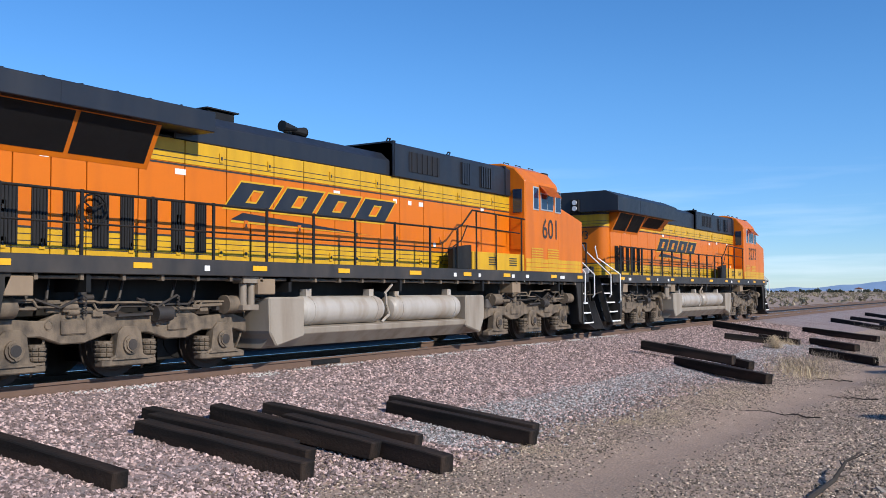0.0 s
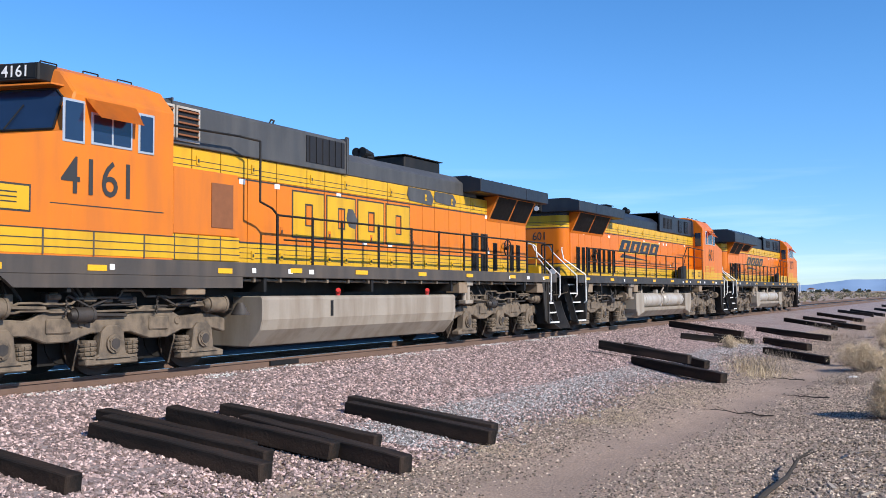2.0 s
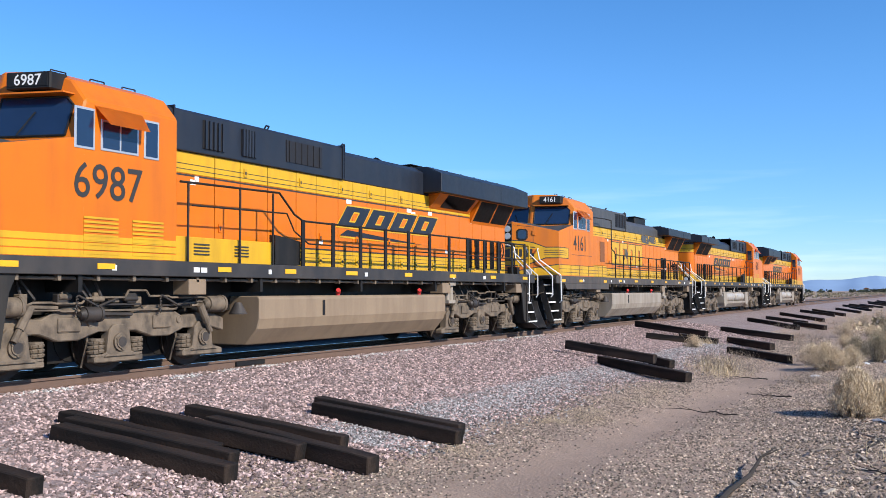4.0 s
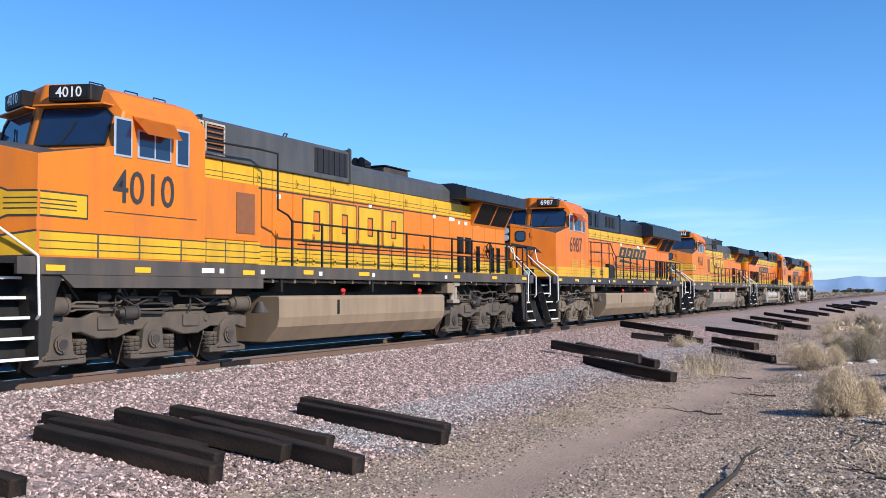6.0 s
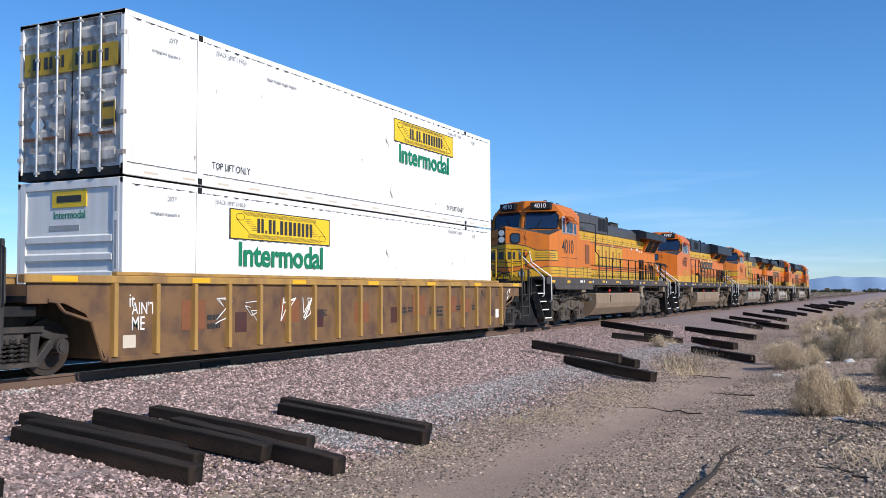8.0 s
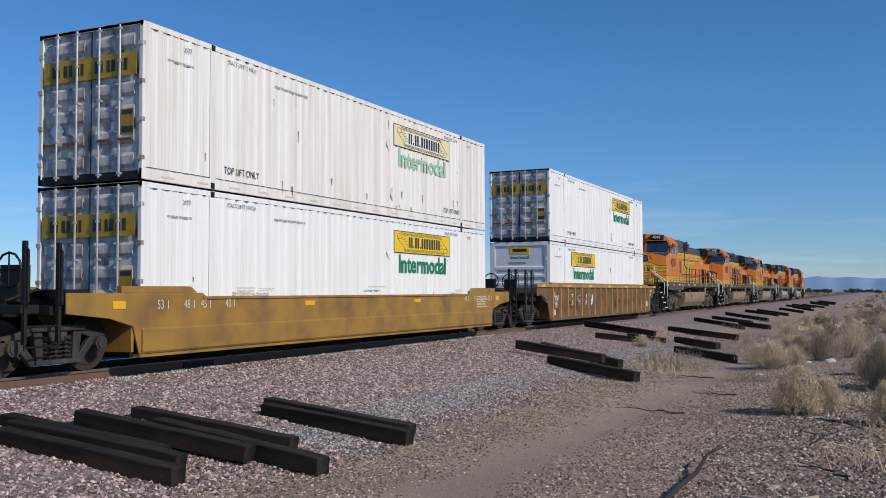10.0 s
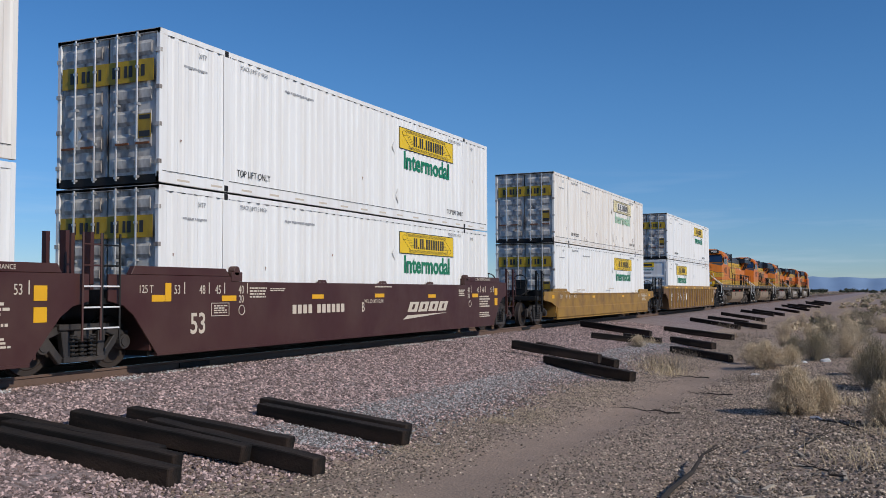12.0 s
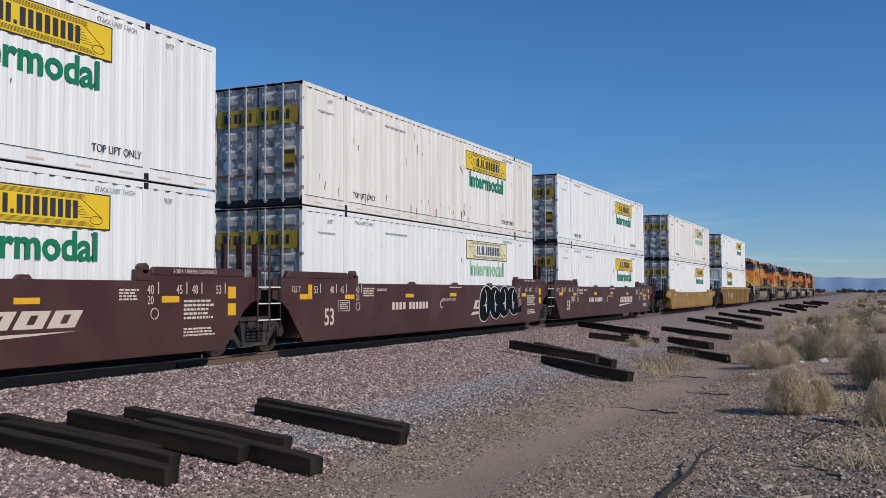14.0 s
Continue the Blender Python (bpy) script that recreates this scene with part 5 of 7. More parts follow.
def container(u, z, paint, style="new", logo_at=4.6, doors=True, seed=0, rusty=0, end_plain=False):
    """A 53-foot box; u is the middle of its length, z its floor. x runs towards the train's head."""
    label = {"new": "white corrugated 53-foot container with yellow sign and green word", "faded": "white container with a sun-bleached sign and pale green word"}[style]
    if rusty:
        label = "white 53-foot container with rust streaks along its side"
    c = tagged(new("freight_container"), label, "container", "stacked containers")
    MOVERS.append((c, u, 1, z))
    rg = random.Random(seed)
    h = CL / 2
    part("roof", box(B(), -h, h, -CW + 0.02, CW - 0.02, CH - 0.06, CH - 0.01), paint, c)
    part("floor", box(B(), -h + 0.02, h - 0.02, -CW + 0.05, CW - 0.05, 0.05, 0.16), BLACK, c)
    for s in (-1, 1):
        for a, b in ((-h + 0.1, -6.2), (-6.02, 6.02), (6.2, h - 0.1)):
            part("side_wall", cached(("wall", round(a, 2), s, paint.name), lambda: mesh_of("side_wall", wavy_wall(a, b, 0.2, CH - 0.1, s * (CW - 0.004), s), paint)), paint, c)
        bm = box(B(), -h, h, *sorted((s * (CW - 0.06), s * CW)), CH - 0.1, CH)
        part("top_rail", bm, paint, c)
        bm = B()
        for i in range(46):
            x = -h + 0.35 + i * (CL - 0.7) / 45
            box(bm, x - 0.05, x + 0.05, *sorted((s * CW, s * (CW + 0.002))), CH - 0.118, CH - 0.1)
        part("rail_slot", bm, PIN, c)
        bm = box(B(), -h, h, *sorted((s * (CW - 0.07), s * CW)), 0.0, 0.2)
        bt = part("bottom_rail", bm, paint, c, bevel=0.006)
        bm = B()
        for i in range(16):
            x = -h + 0.5 + i
            box(bm, x, x + 0.35, *sorted((s * CW, s * (CW + 0.003))), 0.06, 0.1)
        part("reflective_tape", bm, CREAM, bt)
        for x in (-6.1, 6.1):
            part("lifting_post", box(B(), x - 0.09, x + 0.09, *sorted((s * (CW - 0.07), s * (CW + 0.004))), 0.0, CH), paint, c)
            for z0 in (0.0, CH - 0.13):
                part("corner_casting", box(B(), x - 0.065, x + 0.065, *sorted((s * (CW - 0.08), s * (CW + 0.012))), z0, z0 + 0.13), BLACK, c, bevel=0.012)
            if z > 1:
                part("twist_lock", box(B(), x - 0.06, x + 0.06, *sorted((s * (CW - 0.14), s * (CW - 0.02))), -0.047, 0.002), BLACK, c)
        for x in (-h, h):
            part("corner_post", box(B(), *sorted((x, x - math.copysign(0.1, x))), *sorted((s * (CW - 0.09), s * (CW + 0.003))), 0.0, CH + 0.003), paint, c, bevel=0.01)
    part("front_wall", box(B(), h - 0.05, h - 0.02, -CW + 0.05, CW - 0.05, 0.1, CH - 0.02), paint, c)
    # the end with doors, or the plain ribbed end
    if end_plain:
        ew = part("end_wall", box(B(), -h + 0.03, -h + 0.06, -CW + 0.06, CW - 0.06, 0.1, CH - 0.02), paint, c)
        for k in range(6):
            zr = 0.14 + k * 0.32
            part("end_rib", prism(B(), [(-h + 0.06, zr), (-h - 0.01, zr + 0.05), (-h - 0.01, zr + 0.15), (-h + 0.06, zr + 0.20)], -CW + 0.24, CW - 0.24), paint, ew)
        for y0, y1, z0, z1 in ((-CW + 0.08, -CW + 0.22, 0.0, CH), (CW - 0.22, CW - 0.08, 0.0, CH), (-CW + 0.22, CW - 0.22, CH - 0.16, CH - 0.003), (-CW + 0.22, CW - 0.22, 0.0, 0.11)):
            part("end_post", box(B(), -h - 0.004, -h + 0.05, y0, y1, z0, z1), paint, ew, bevel=0.008)
        part("placard_frame", prism(B(), [(0.62, 0.95), (0.84, 1.21), (1.06, 0.95), (0.84, 0.69)], -h - 0.03, -h - 0.018, "x"), paint, ew)
        bm = B()
        box(bm, -h - 0.006, -h - 0.003, -CW + 0.13, -CW + 0.18, 2.3, 2.75)
        box(bm, -h - 0.006, -h - 0.003, -CW + 0.13, -CW + 0.18, 1.3, 2.15)
        box(bm, -h + 0.024, -h + 0.03, -0.25, 0.5, 2.0, 2.1)
        part("stencil_line", bm, FAINT, ew)
        sg = part("sign_panel", box(B(), -h + 0.014, -h + 0.03, -0.42, 0.42, 2.42, 2.72), CYEL, c, "small yellow sign panel")
        part("sign_bar", box(B(), -h + 0.008, -h + 0.014, -0.3, 0.3, 2.51, 2.63), PIN, sg)
        lettering(c, "Intermodal", -h + 0.026, 0, 2.28, 0.2, GREEN, -1, 0.9, 0.006, rz=-90)
    else:
        for s in (-1, 1):
            y0, y1 = sorted((s * 0.02, s * (CW - 0.09)))
            d = part("door", box(B(), -h + 0.04, -h + 0.08, y0, y1, 0.12, CH - 0.06), DOOR, c, "grimy white door leaf with pressed ribs", bevel=0.01)
            for k in range(6):
                z0 = 0.22 + k * 0.44
                me = cached(("rib", s), lambda: mesh_of("door_rib", prism(B(), [(-h + 0.04, 0.0), (-h + 0.0, 0.07), (-h + 0.0, 0.22), (-h + 0.04, 0.29)], y0 + 0.12, y1 - 0.12), DOOR))
                if k != 4:
                    part("door_rib", me, DOOR, d, at=pose(0, 0, z0))
            for y in (s * 0.28, s * 0.78):
                bm = rod(B(), (-h - 0.04, y, 0.06), (-h - 0.04, y, CH - 0.04), 0.021, 8)
                for z0 in (0.12, 0.8, 1.5, 2.2, CH - 0.1):
                    box(bm, -h - 0.07, -h + 0.04, y - 0.028, y + 0.028, z0 - 0.022, z0 + 0.022)
                part("lock_rod", bm, ALU, d)
                bm = box(B(), -h - 0.07, -h - 0.05, *sorted((y, y + s * 0.32)), 0.72, 0.76)
                part("door_handle", bm, RUST, d)
            for k in range(4):
                part("hinge", box(B(), -h - 0.02, -h + 0.06, *sorted((s * (CW - 0.1), s * (CW + 0.006))), 0.35 + k * 0.7, 0.43 + k * 0.7), DOOR, d)
            z0 = 1.92
            part("sign_panel", box(B(), -h - 0.012, -h - 0.004, *sorted((s * 0.004, s * (CW - 0.14))), z0, z0 + 0.42), CYEL_DIRTY, c, "sooty yellow door sign panel")
            bm = B()
            for k in range(3):
                ya = s * (0.14 + k * 0.3)
                box(bm, -h - 0.017, -h - 0.013, *sorted((ya, ya + s * 0.07)), z0 + 0.1, z0 + 0.32)
                box(bm, -h - 0.017, -h - 0.013, *sorted((ya + s * 0.11, ya + s * 0.2)), z0 + 0.1, z0 + 0.32)
            part("sign_text", bm, PIN, c)
        part("warning_sign", box(B(), -h - 0.012, -h - 0.004, -CW + 0.2, -CW + 0.5, 0.85, 1.3), CYEL_DIRTY, c, "yellow warning placard")
        bm = box(B(), -h - 0.016, -h - 0.012, -CW + 0.22, -CW + 0.48, 1.2, 1.28)
        box(bm, -h - 0.016, -h - 0.012, -CW + 0.22, -CW + 0.48, 0.87, 0.98)
        part("warning_bars", bm, PIN, c)
        part("placard_frame", prism(B(), [(0.62, 1.0), (0.8, 1.22), (0.98, 1.0), (0.8, 0.78)], -h - 0.012, -h - 0.004, "x"), ALU, c)
        part("end_rail", box(B(), -h, -h + 0.1, -CW, CW, CH - 0.07, CH + 0.004), DOOR, c)
        part("end_sill", box(B(), -h, -h + 0.1, -CW + 0.01, CW - 0.01, 0.0, 0.11), BLACK, c)
    # painted side sign: a yellow panel with dark bars, and the green word
    y = -CW - 0.001
    x1 = h - logo_at + 1.8
    x0 = x1 - 3.6
    ye, gr = (CYEL, GREEN) if style == "new" else (CYEL_OLD, GREEN_OLD)
    Z = lambda z: 1.96 + (z - 1.91) * 0.785
    part("sign_border", box(B(), x0 - 0.03, x1 + 0.03, y - 0.003, y, Z(1.91), Z(2.70)), PIN, c)
    sg = part("sign_panel", box(B(), x0, x1, y - 0.006, y - 0.003, Z(1.94), Z(2.67)), ye, c, "yellow painted sign panel")
    if style != "new":
        part("sign_ground", box(B(), x0 + 0.75, x1 - 0.75, y - 0.008, y - 0.006, Z(2.06), Z(2.56)), paint, sg)
    xx = x0 + 0.86
    for w in (0.22, 0.06, 0.24, 0.06, 0.26, 0.28, 0.26, 0.26):
        if w < 0.1:
            part("sign_bar", box(B(), xx, xx + w, y - 0.012, y - 0.008, Z(2.12), Z(2.20)), PIN, sg)
        else:
            part("sign_bar", box(B(), xx, xx + w * 0.42, y - 0.012, y - 0.008, Z(2.12), Z(2.5)), PIN, sg)
            part("sign_bar", box(B(), xx + w * 0.62, xx + w, y - 0.012, y - 0.008, Z(2.12), Z(2.5)), PIN, sg)
        xx += w + 0.055
    bm = B()
    for k in range(5):
        z_ = Z(1.975 + k * 0.022)
        box(bm, x0 + 0.55, x1 - 0.35 - 0.04 * k, y - 0.009, y - 0.006, z_, z_ + 0.006)
        z_ = Z(2.635 - k * 0.022)
        box(bm, x0 + 0.35 + 0.04 * k, x1 - 0.55, y - 0.009, y - 0.006, z_, z_ + 0.006)
    for q in (0, 1):
        cx, cz, sg_ = (x0 + 0.3, Z(2.5), 1) if q == 0 else (x1 - 0.3, Z(2.11), -1)
        ring = [(cx + 0.14 * math.cos(k * 0.5236), y - 0.008, cz + 0.07 * math.sin(k * 0.5236)) for k in range(13)]
        pipe(bm, ring, 0.006, 4)
        pipe(bm, [(cx - sg_ * 0.12, y - 0.008, cz - sg_ * 0.05), (cx + sg_ * 0.35, y - 0.008, cz - sg_ * 0.35)], 0.006, 4)
        for k in range(6):
            a = cx + sg_ * (0.12 + 0.05 * k)
            zz = cz - sg_ * (0.04 + 0.043 * k)
            box(bm, *sorted((a, a + sg_ * 0.24)), y - 0.009, y - 0.006, zz - 0.004, zz + 0.004)
    part("sign_linework", bm, PIN, sg)
    lettering(c, "Intermodal", x0 + 1.80, y - 0.002, 1.64, 0.68, gr, -1, 1.04, 0.028)
    lettering(c, "TOP LIFT ONLY", 6.1 - 0.72, y - 0.002, 0.42, 0.2, PIN, -1, 0.85, 0.0)
    lettering(c, "TOP LIFT ONLY", -6.1 + 0.95, y - 0.002, 0.42, 0.2, PIN, -1, 0.85, 0.0)
    lettering(c, "STACK LIMIT 3 HIGH", 6.1 - 0.75, y - 0.002, 2.66, 0.13, FAINT, -1, 0.8, 0.0)
    lettering(c, "STACK LIMIT 3 HIGH", -6.1 + 0.95, y - 0.002, 2.66, 0.13, FAINT, -1, 0.8, 0.0)
    lettering(c, "WTP", 6.7, y - 0.002, 2.6, 0.15, FAINT, -1, 0.7, 0.0)
    lettering(c, "WTP", -6.85, y - 0.002, 2.6, 0.15, FAINT, -1, 0.7, 0.0)
    bm = B()
    bars(bm, -5.9 + 1.9, -2.6, y, 2.44, 2.52, 1, -1, seed + 5)
    part("stencil_line", bm, FAINT, c)
    bm = B()
    bars(bm, -7.4, -6.6, y, 2.28, 2.35, 1, -1, seed + 6)
    part("stencil_line", bm, FAINT, c)
    part("bottom_seam", box(B(), -h + 0.1, h - 0.1, y, y + 0.006, 0.215, 0.228), PIN, c)
    bm = B()
    for i in range(5 + rusty):
        x = rg.uniform(-h + 0.4, h - 0.4)
        zt = (rg.uniform(0.3, 0.8) if i % 3 else rg.uniform(1.6, 2.7)) if rusty else rg.uniform(0.5, 2.2)
        ln = rg.uniform(0.08, 0.3) if rusty else rg.uniform(0.03, 0.1)
        w = rg.uniform(0.008, 0.022)
        prism(bm, [(x - w, zt), (x + w, zt), (x + w * 0.3, zt - ln), (x - w * 0.3, zt - ln)], y + 0.001, y + 0.003)
    part("rust_streak", bm, RUST, c)
    for x, z_ in ((1.5, 0.62), (1.3, 1.95)):
        part("placard_holder", prism(B(), [(x - 0.15, z_), (x, z_ - 0.2), (x + 0.15, z_), (x, z_ + 0.2)], y - 0.012, y + 0.004), paint, c)
    return c


# ================= well wagons =================
def wagon_truck(wagon, xc):
    """A two-axle truck with cast side frames and a spring nest."""
    def mk():
        bm = B()
        for s in (-1, 1):
            ya = sorted((s * 0.98, s * 1.08))
            prism(bm, [(-1.08, 0.66), (-0.8, 0.70), (-0.42, 0.82), (0.42, 0.82), (0.8, 0.70), (1.08, 0.66), (1.08, 0.56), (0.76, 0.58), (0.4, 0.70), (-0.4, 0.70), (-0.76, 0.58), (-1.08, 0.56)], *ya)
            for d in (-1, 1):
                prism(bm, [(d * 0.74, 0.62), (d * 0.86, 0.56), (d * 0.5, 0.16), (d * 0.36, 0.2)], *ya)
                prism(bm, [(d * 1.08, 0.62), (d * 1.0, 0.62), (d * 1.0, 0.4), (d * 1.08, 0.36)], *ya)
            for d in (-1, 1):
                prism(bm, [(d * 0.5, 0.7), (d * 0.32, 0.7), (d * 0.3, 0.26), (d * 0.42, 0.22)], *sorted((s * 1.0, s * 1.12)))
            box(bm, -0.55, 0.55, *sorted((s * 0.95, s * 1.14)), 0.72, 0.82)
            box(bm, -0.45, 0.45, *sorted((s * 0.95, s * 1.14)), 0.18, 0.26)
        box(bm, -0.2, 0.2, -1.1, 1.1, 0.55, 0.74)
        return mesh_of("truck_frame", bm, TRUCK_DARK, 0.012)
    tr = part("truck", cached("wt", mk), BLACK, wagon, "dark cast steel truck", at=pose(xc, 0, 0))
    sp = cached("wspring", lambda: spring_mesh(0.075, 0.27, 0.62, 5, 0.018, TRUCK_DARK))
    for s in (-1, 1):
        for dx in (-0.2, 0.0, 0.2):
            part("spring", sp, TRUCK_DARK, tr, at=pose(dx, s * 1.06, 0))
        for dx in (-0.9, 0.9):
            bm = rod(B(), (dx, s * 1.0, 0.48), (dx, s * 1.16, 0.48), 0.13, 14)
            rod(bm, (dx, s * 1.16, 0.48), (dx, s * 1.18, 0.48), 0.09, 12)
            part("bearing_cap", bm, TRUCK_DARK, tr)
    for dx in (-0.9, 0.9):
        wheelset(tr, dx, 0.46, 1)
    return tr


def ladder(wagon, x, y, z0, z1, material):
    bm = B()
    for dx in (-0.2, 0.2):
        rod(bm, (x + dx, y, z0), (x + dx, y, z1), 0.02, 6)
    n = int((z1 - z0) / 0.35)
    ld = part("ladder", bm, material, wagon)
    for k in range(n):
        z = z0 + 0.2 + k * 0.35
        part("rung", rod(B(), (x - 0.2, y, z), (x + 0.2, y, z), 0.016, 6), WHITE if k < 3 else material, ld)


def end_frame(w, d, h0, h1, material, wheel=True):
    """The platform above a wagon's truck with its grab posts and hand brake."""
    bm = box(B(), *sorted((d * h0, d * h1)), -0.55, 0.55, 0.95, 1.2)
    box(bm, *sorted((d * (h1 - 0.35), d * h1)), -1.4, 1.4, 1.02, 1.16)
    box(bm, *sorted((d * (h0 - 0.2), d * (h0 + 0.5))), -1.3, 1.3, 0.98, 1.14)
    e = part("end_platform", bm, BLACK, w, bevel=0.01)
    for s in (-1, 1):
        bm = B()
        for dx in (0.06, 0.72):
            part("corner_stanchion", prism(B(), [(d * (h1 - dx - 0.04), 0.55), (d * (h1 - dx + 0.02), 0.55), (d * (h1 - dx + 0.02), 2.15), (d * (h1 - dx - 0.04), 2.15)], *sorted((s * 1.36, s * 1.43))), material, e)
        for dx in (0.06, 0.72):
            part("grab_iron", pipe(B(), [(d * (h1 - dx), s * 1.45, 1.15), (d * (h1 - dx), s * 1.49, 1.2), (d * (h1 - dx), s * 1.49, 2.0), (d * (h1 - dx), s * 1.44, 2.05)], 0.015, 6), material, e)
        bm = B()
        for z in (0.5, 0.82):
            pipe(bm, [(d * (h1 - 0.06), s * 1.42, z), (d * (h1 - 0.72), s * 1.42, z)], 0.018, 6)
        for dx in (0.06, 0.72):
            pipe(bm, [(d * (h1 - dx), s * 1.42, 1.0), (d * (h1 - dx), s * 1.42, 0.45)], 0.018, 6)
        part("step_iron", bm, material, e)
    if wheel:
        bm = B()
        cx, cz = d * (h1 - 0.45), 1.72
        ring = [(cx, -0.6 + 0.28 * math.cos(k * 0.5236), cz + 0.28 * math.sin(k * 0.5236)) for k in range(13)]
        pipe(bm, ring, 0.02, 6)
        for k in range(4):
            a = k * 1.57
            rod(bm, (cx, -0.6, cz), (cx, -0.6 + 0.28 * math.cos(a), cz + 0.28 * math.sin(a)), 0.014, 5)
        box(bm, *sorted((cx, cx - d * 0.25)), -0.8, -0.4, 1.2, 1.8)
        part("hand_brake", bm, BLACK, e)
    rg = random.Random(int(h1 * 100))
    for k in range(5):
        y = rg.uniform(-1.0, 1.0)
        part("air_pipe", pipe(B(), [(d * h0, y, 1.25), (d * (h0 + 0.4), y, 1.4), (d * (h1 - 0.2), y * 0.8, 1.2), (d * h1, y * 0.7, 0.8)], 0.025, 6), BLACK, e)
    coupler(w, d * (h1 + 0.45), d)


def ribbed_well(u):
    """Weathered ribbed well wagon."""
    w = tagged(new("well_wagon"), "weathered brown-yellow ribbed well wagon with white scrawls", "well wagon", "well wagons")
    MOVERS.append((w, u, 1))
    h = 8.55
    for s in (-1, 1):
        y = s * 1.42
        web = [(-h, 0.22), (h, 0.22), (h + 0.45, 1.0), (h + 0.9, 1.18), (h + 1.6, 1.18), (h + 1.6, 1.5), (-h - 1.6, 1.5), (-h - 1.6, 1.18), (-h - 0.9, 1.18), (-h - 0.45, 1.0)]
        sd = part("side_web", prism(B(), web, *sorted((y, y + s * 0.03))), WAGBROWN, w)
        part("top_chord", box(B(), -h - 1.7, h + 1.7, *sorted((s * 1.36, s * 1.52)), 1.5, 1.63), WAGRIB, w, bevel=0.012)
        part("inner_ledge", box(B(), -h + 0.2, h - 0.2, *sorted((s * 1.32, s * 1.46)), 1.633, 1.70), WAGRIB, w, bevel=0.012)
        part("bottom_chord", box(B(), -h, h, *sorted((s * 1.3, s * 1.5)), 0.18, 0.27), WAGBROWN, w, bevel=0.012)
        n = 17
        for k in range(n + 1):
            x = -h + 0.12 + k * (2 * h - 0.24) / n
            me = cached("rib_post", lambda: mesh_of("rib", prism(B(), [(-0.06, -0.055), (0.06, -0.055), (0.045, 0.055), (-0.045, 0.055)], 0.27, 1.5, "z"), WAGRIB, 0.008))
            part("rib", me, WAGRIB, sd, at=pose(x, s * 1.49, 0, 0, 0, 0 if s > 0 else 180))
        for k in range(7):
            x = -h - 1.2 + k * 3.2
            part("reflector", box(B(), x, x + 0.5, *sorted((s * 1.52, s * 1.526)), 1.52, 1.61), REFLECT, w)
    rg = random.Random(5)
    for k in range(9):
        x = rg.uniform(-8, 7.5)
        bm = B()
        bars(bm, x, x + 0.35, -1.457, 0.62 + rg.random() * 0.2, 0.95, rg.choice((2, 3)), -1, k)
        part("stencil_line", bm, PIN, w)
    for x in (7.6, -5.2, -2.4, 1.1):
        part("old_patch", box(B(), x, x + 0.35, -1.456, -1.452, 0.55, 0.95 if x < 7 else 0.78), MAROON, w)
    # rusted, bare panels between the ribs
    for x, x2, z0, z1 in ((4.35, 5.1, 0.75, 1.2), (5.3, 6.1, 0.72, 1.15), (2.3, 3.05, 0.7, 1.25), (-0.7, 0.0, 0.6, 1.1), (-3.7, -3.0, 0.7, 1.2), (-6.75, -6.1, 0.65, 1.2)):
        part("repainted_patch", box(B(), x, x2, -1.454, -1.451, z0, z1), RUST, w)
    part("notice_plate", box(B(), 8.05, 8.3, -1.457, -1.452, 0.5, 0.78), WHITE, w)
    for x0 in (-5.9, -4.9, -3.7, -2.9):
        pts = [(x0 + rg.uniform(0, 0.6), -1.458, 0.7 + rg.uniform(0, 0.55)) for _ in range(9)]
        part("chalk_scrawl", pipe(B(), pts, 0.011, 4), WHITE, w, "white chalk scrawl")
    for word, x, z, sz in (("it", -8.0, 1.2, 0.34), ("AIN'T", -7.72, 1.06, 0.3), ("ME", -7.85, 0.8, 0.34)):
        lettering(w, word, x, -1.457, z, sz, WHITE, -1, 0.75, 0.004, "chalk_scrawl")
    part("notice_plate", box(B(), -8.2, -7.9, -1.457, -1.452, 0.4, 0.62), CREAM, w)
    bm = pipe(B(), [(9.0, -1.458, 1.05), (9.15, -1.458, 1.2), (9.02, -1.458, 1.3), (9.2, -1.458, 1.4), (9.3, -1.458, 1.42), (9.26, -1.458, 1.3)], 0.013, 4)
    part("chalk_scrawl", bm, WHITE, w, "white chalk scrawl")
    lettering(w, "53", 8.2, -1.456, 1.3, 0.3, PIN, -1, 0.8, 0.0)
    lettering(w, "45", 7.0, -1.456, 1.3, 0.3, PIN, -1, 0.8, 0.0)
    part("well_floor", box(B(), -h, h, -1.3, 1.3, 0.2, 0.32), BLACK, w)
    for d in (-1, 1):
        part("end_bulkhead", box(B(), *sorted((d * h, d * (h + 0.06))), -1.4, 1.4, 0.25, 1.5), WAGBROWN, w)
        part("end_deck", box(B(), *sorted((d * h, d * (h + 1.6))), -1.4, 1.4, 1.2, 1.3), BLACK, w)
        end_frame(w, d, h + 1.5, h + 2.75, TRUCK_DARK)
        wagon_truck(w, d * (h + 1.55))
        bm = B()
        arch = [(d * (h + 0.02), 0.24)] + [(d * (h + 0.1 + 0.06 * k + (0.1 * k if k > 4 else 0)), 0.24 + 0.14 * min(k, 6) + 0.02 * k) for k in range(8)]
        pipe(bm, [(x, -1.46, z) for x, z in arch], 0.03, 6)
        part("arch_edge", bm, WAGBROWN, w)
    return w


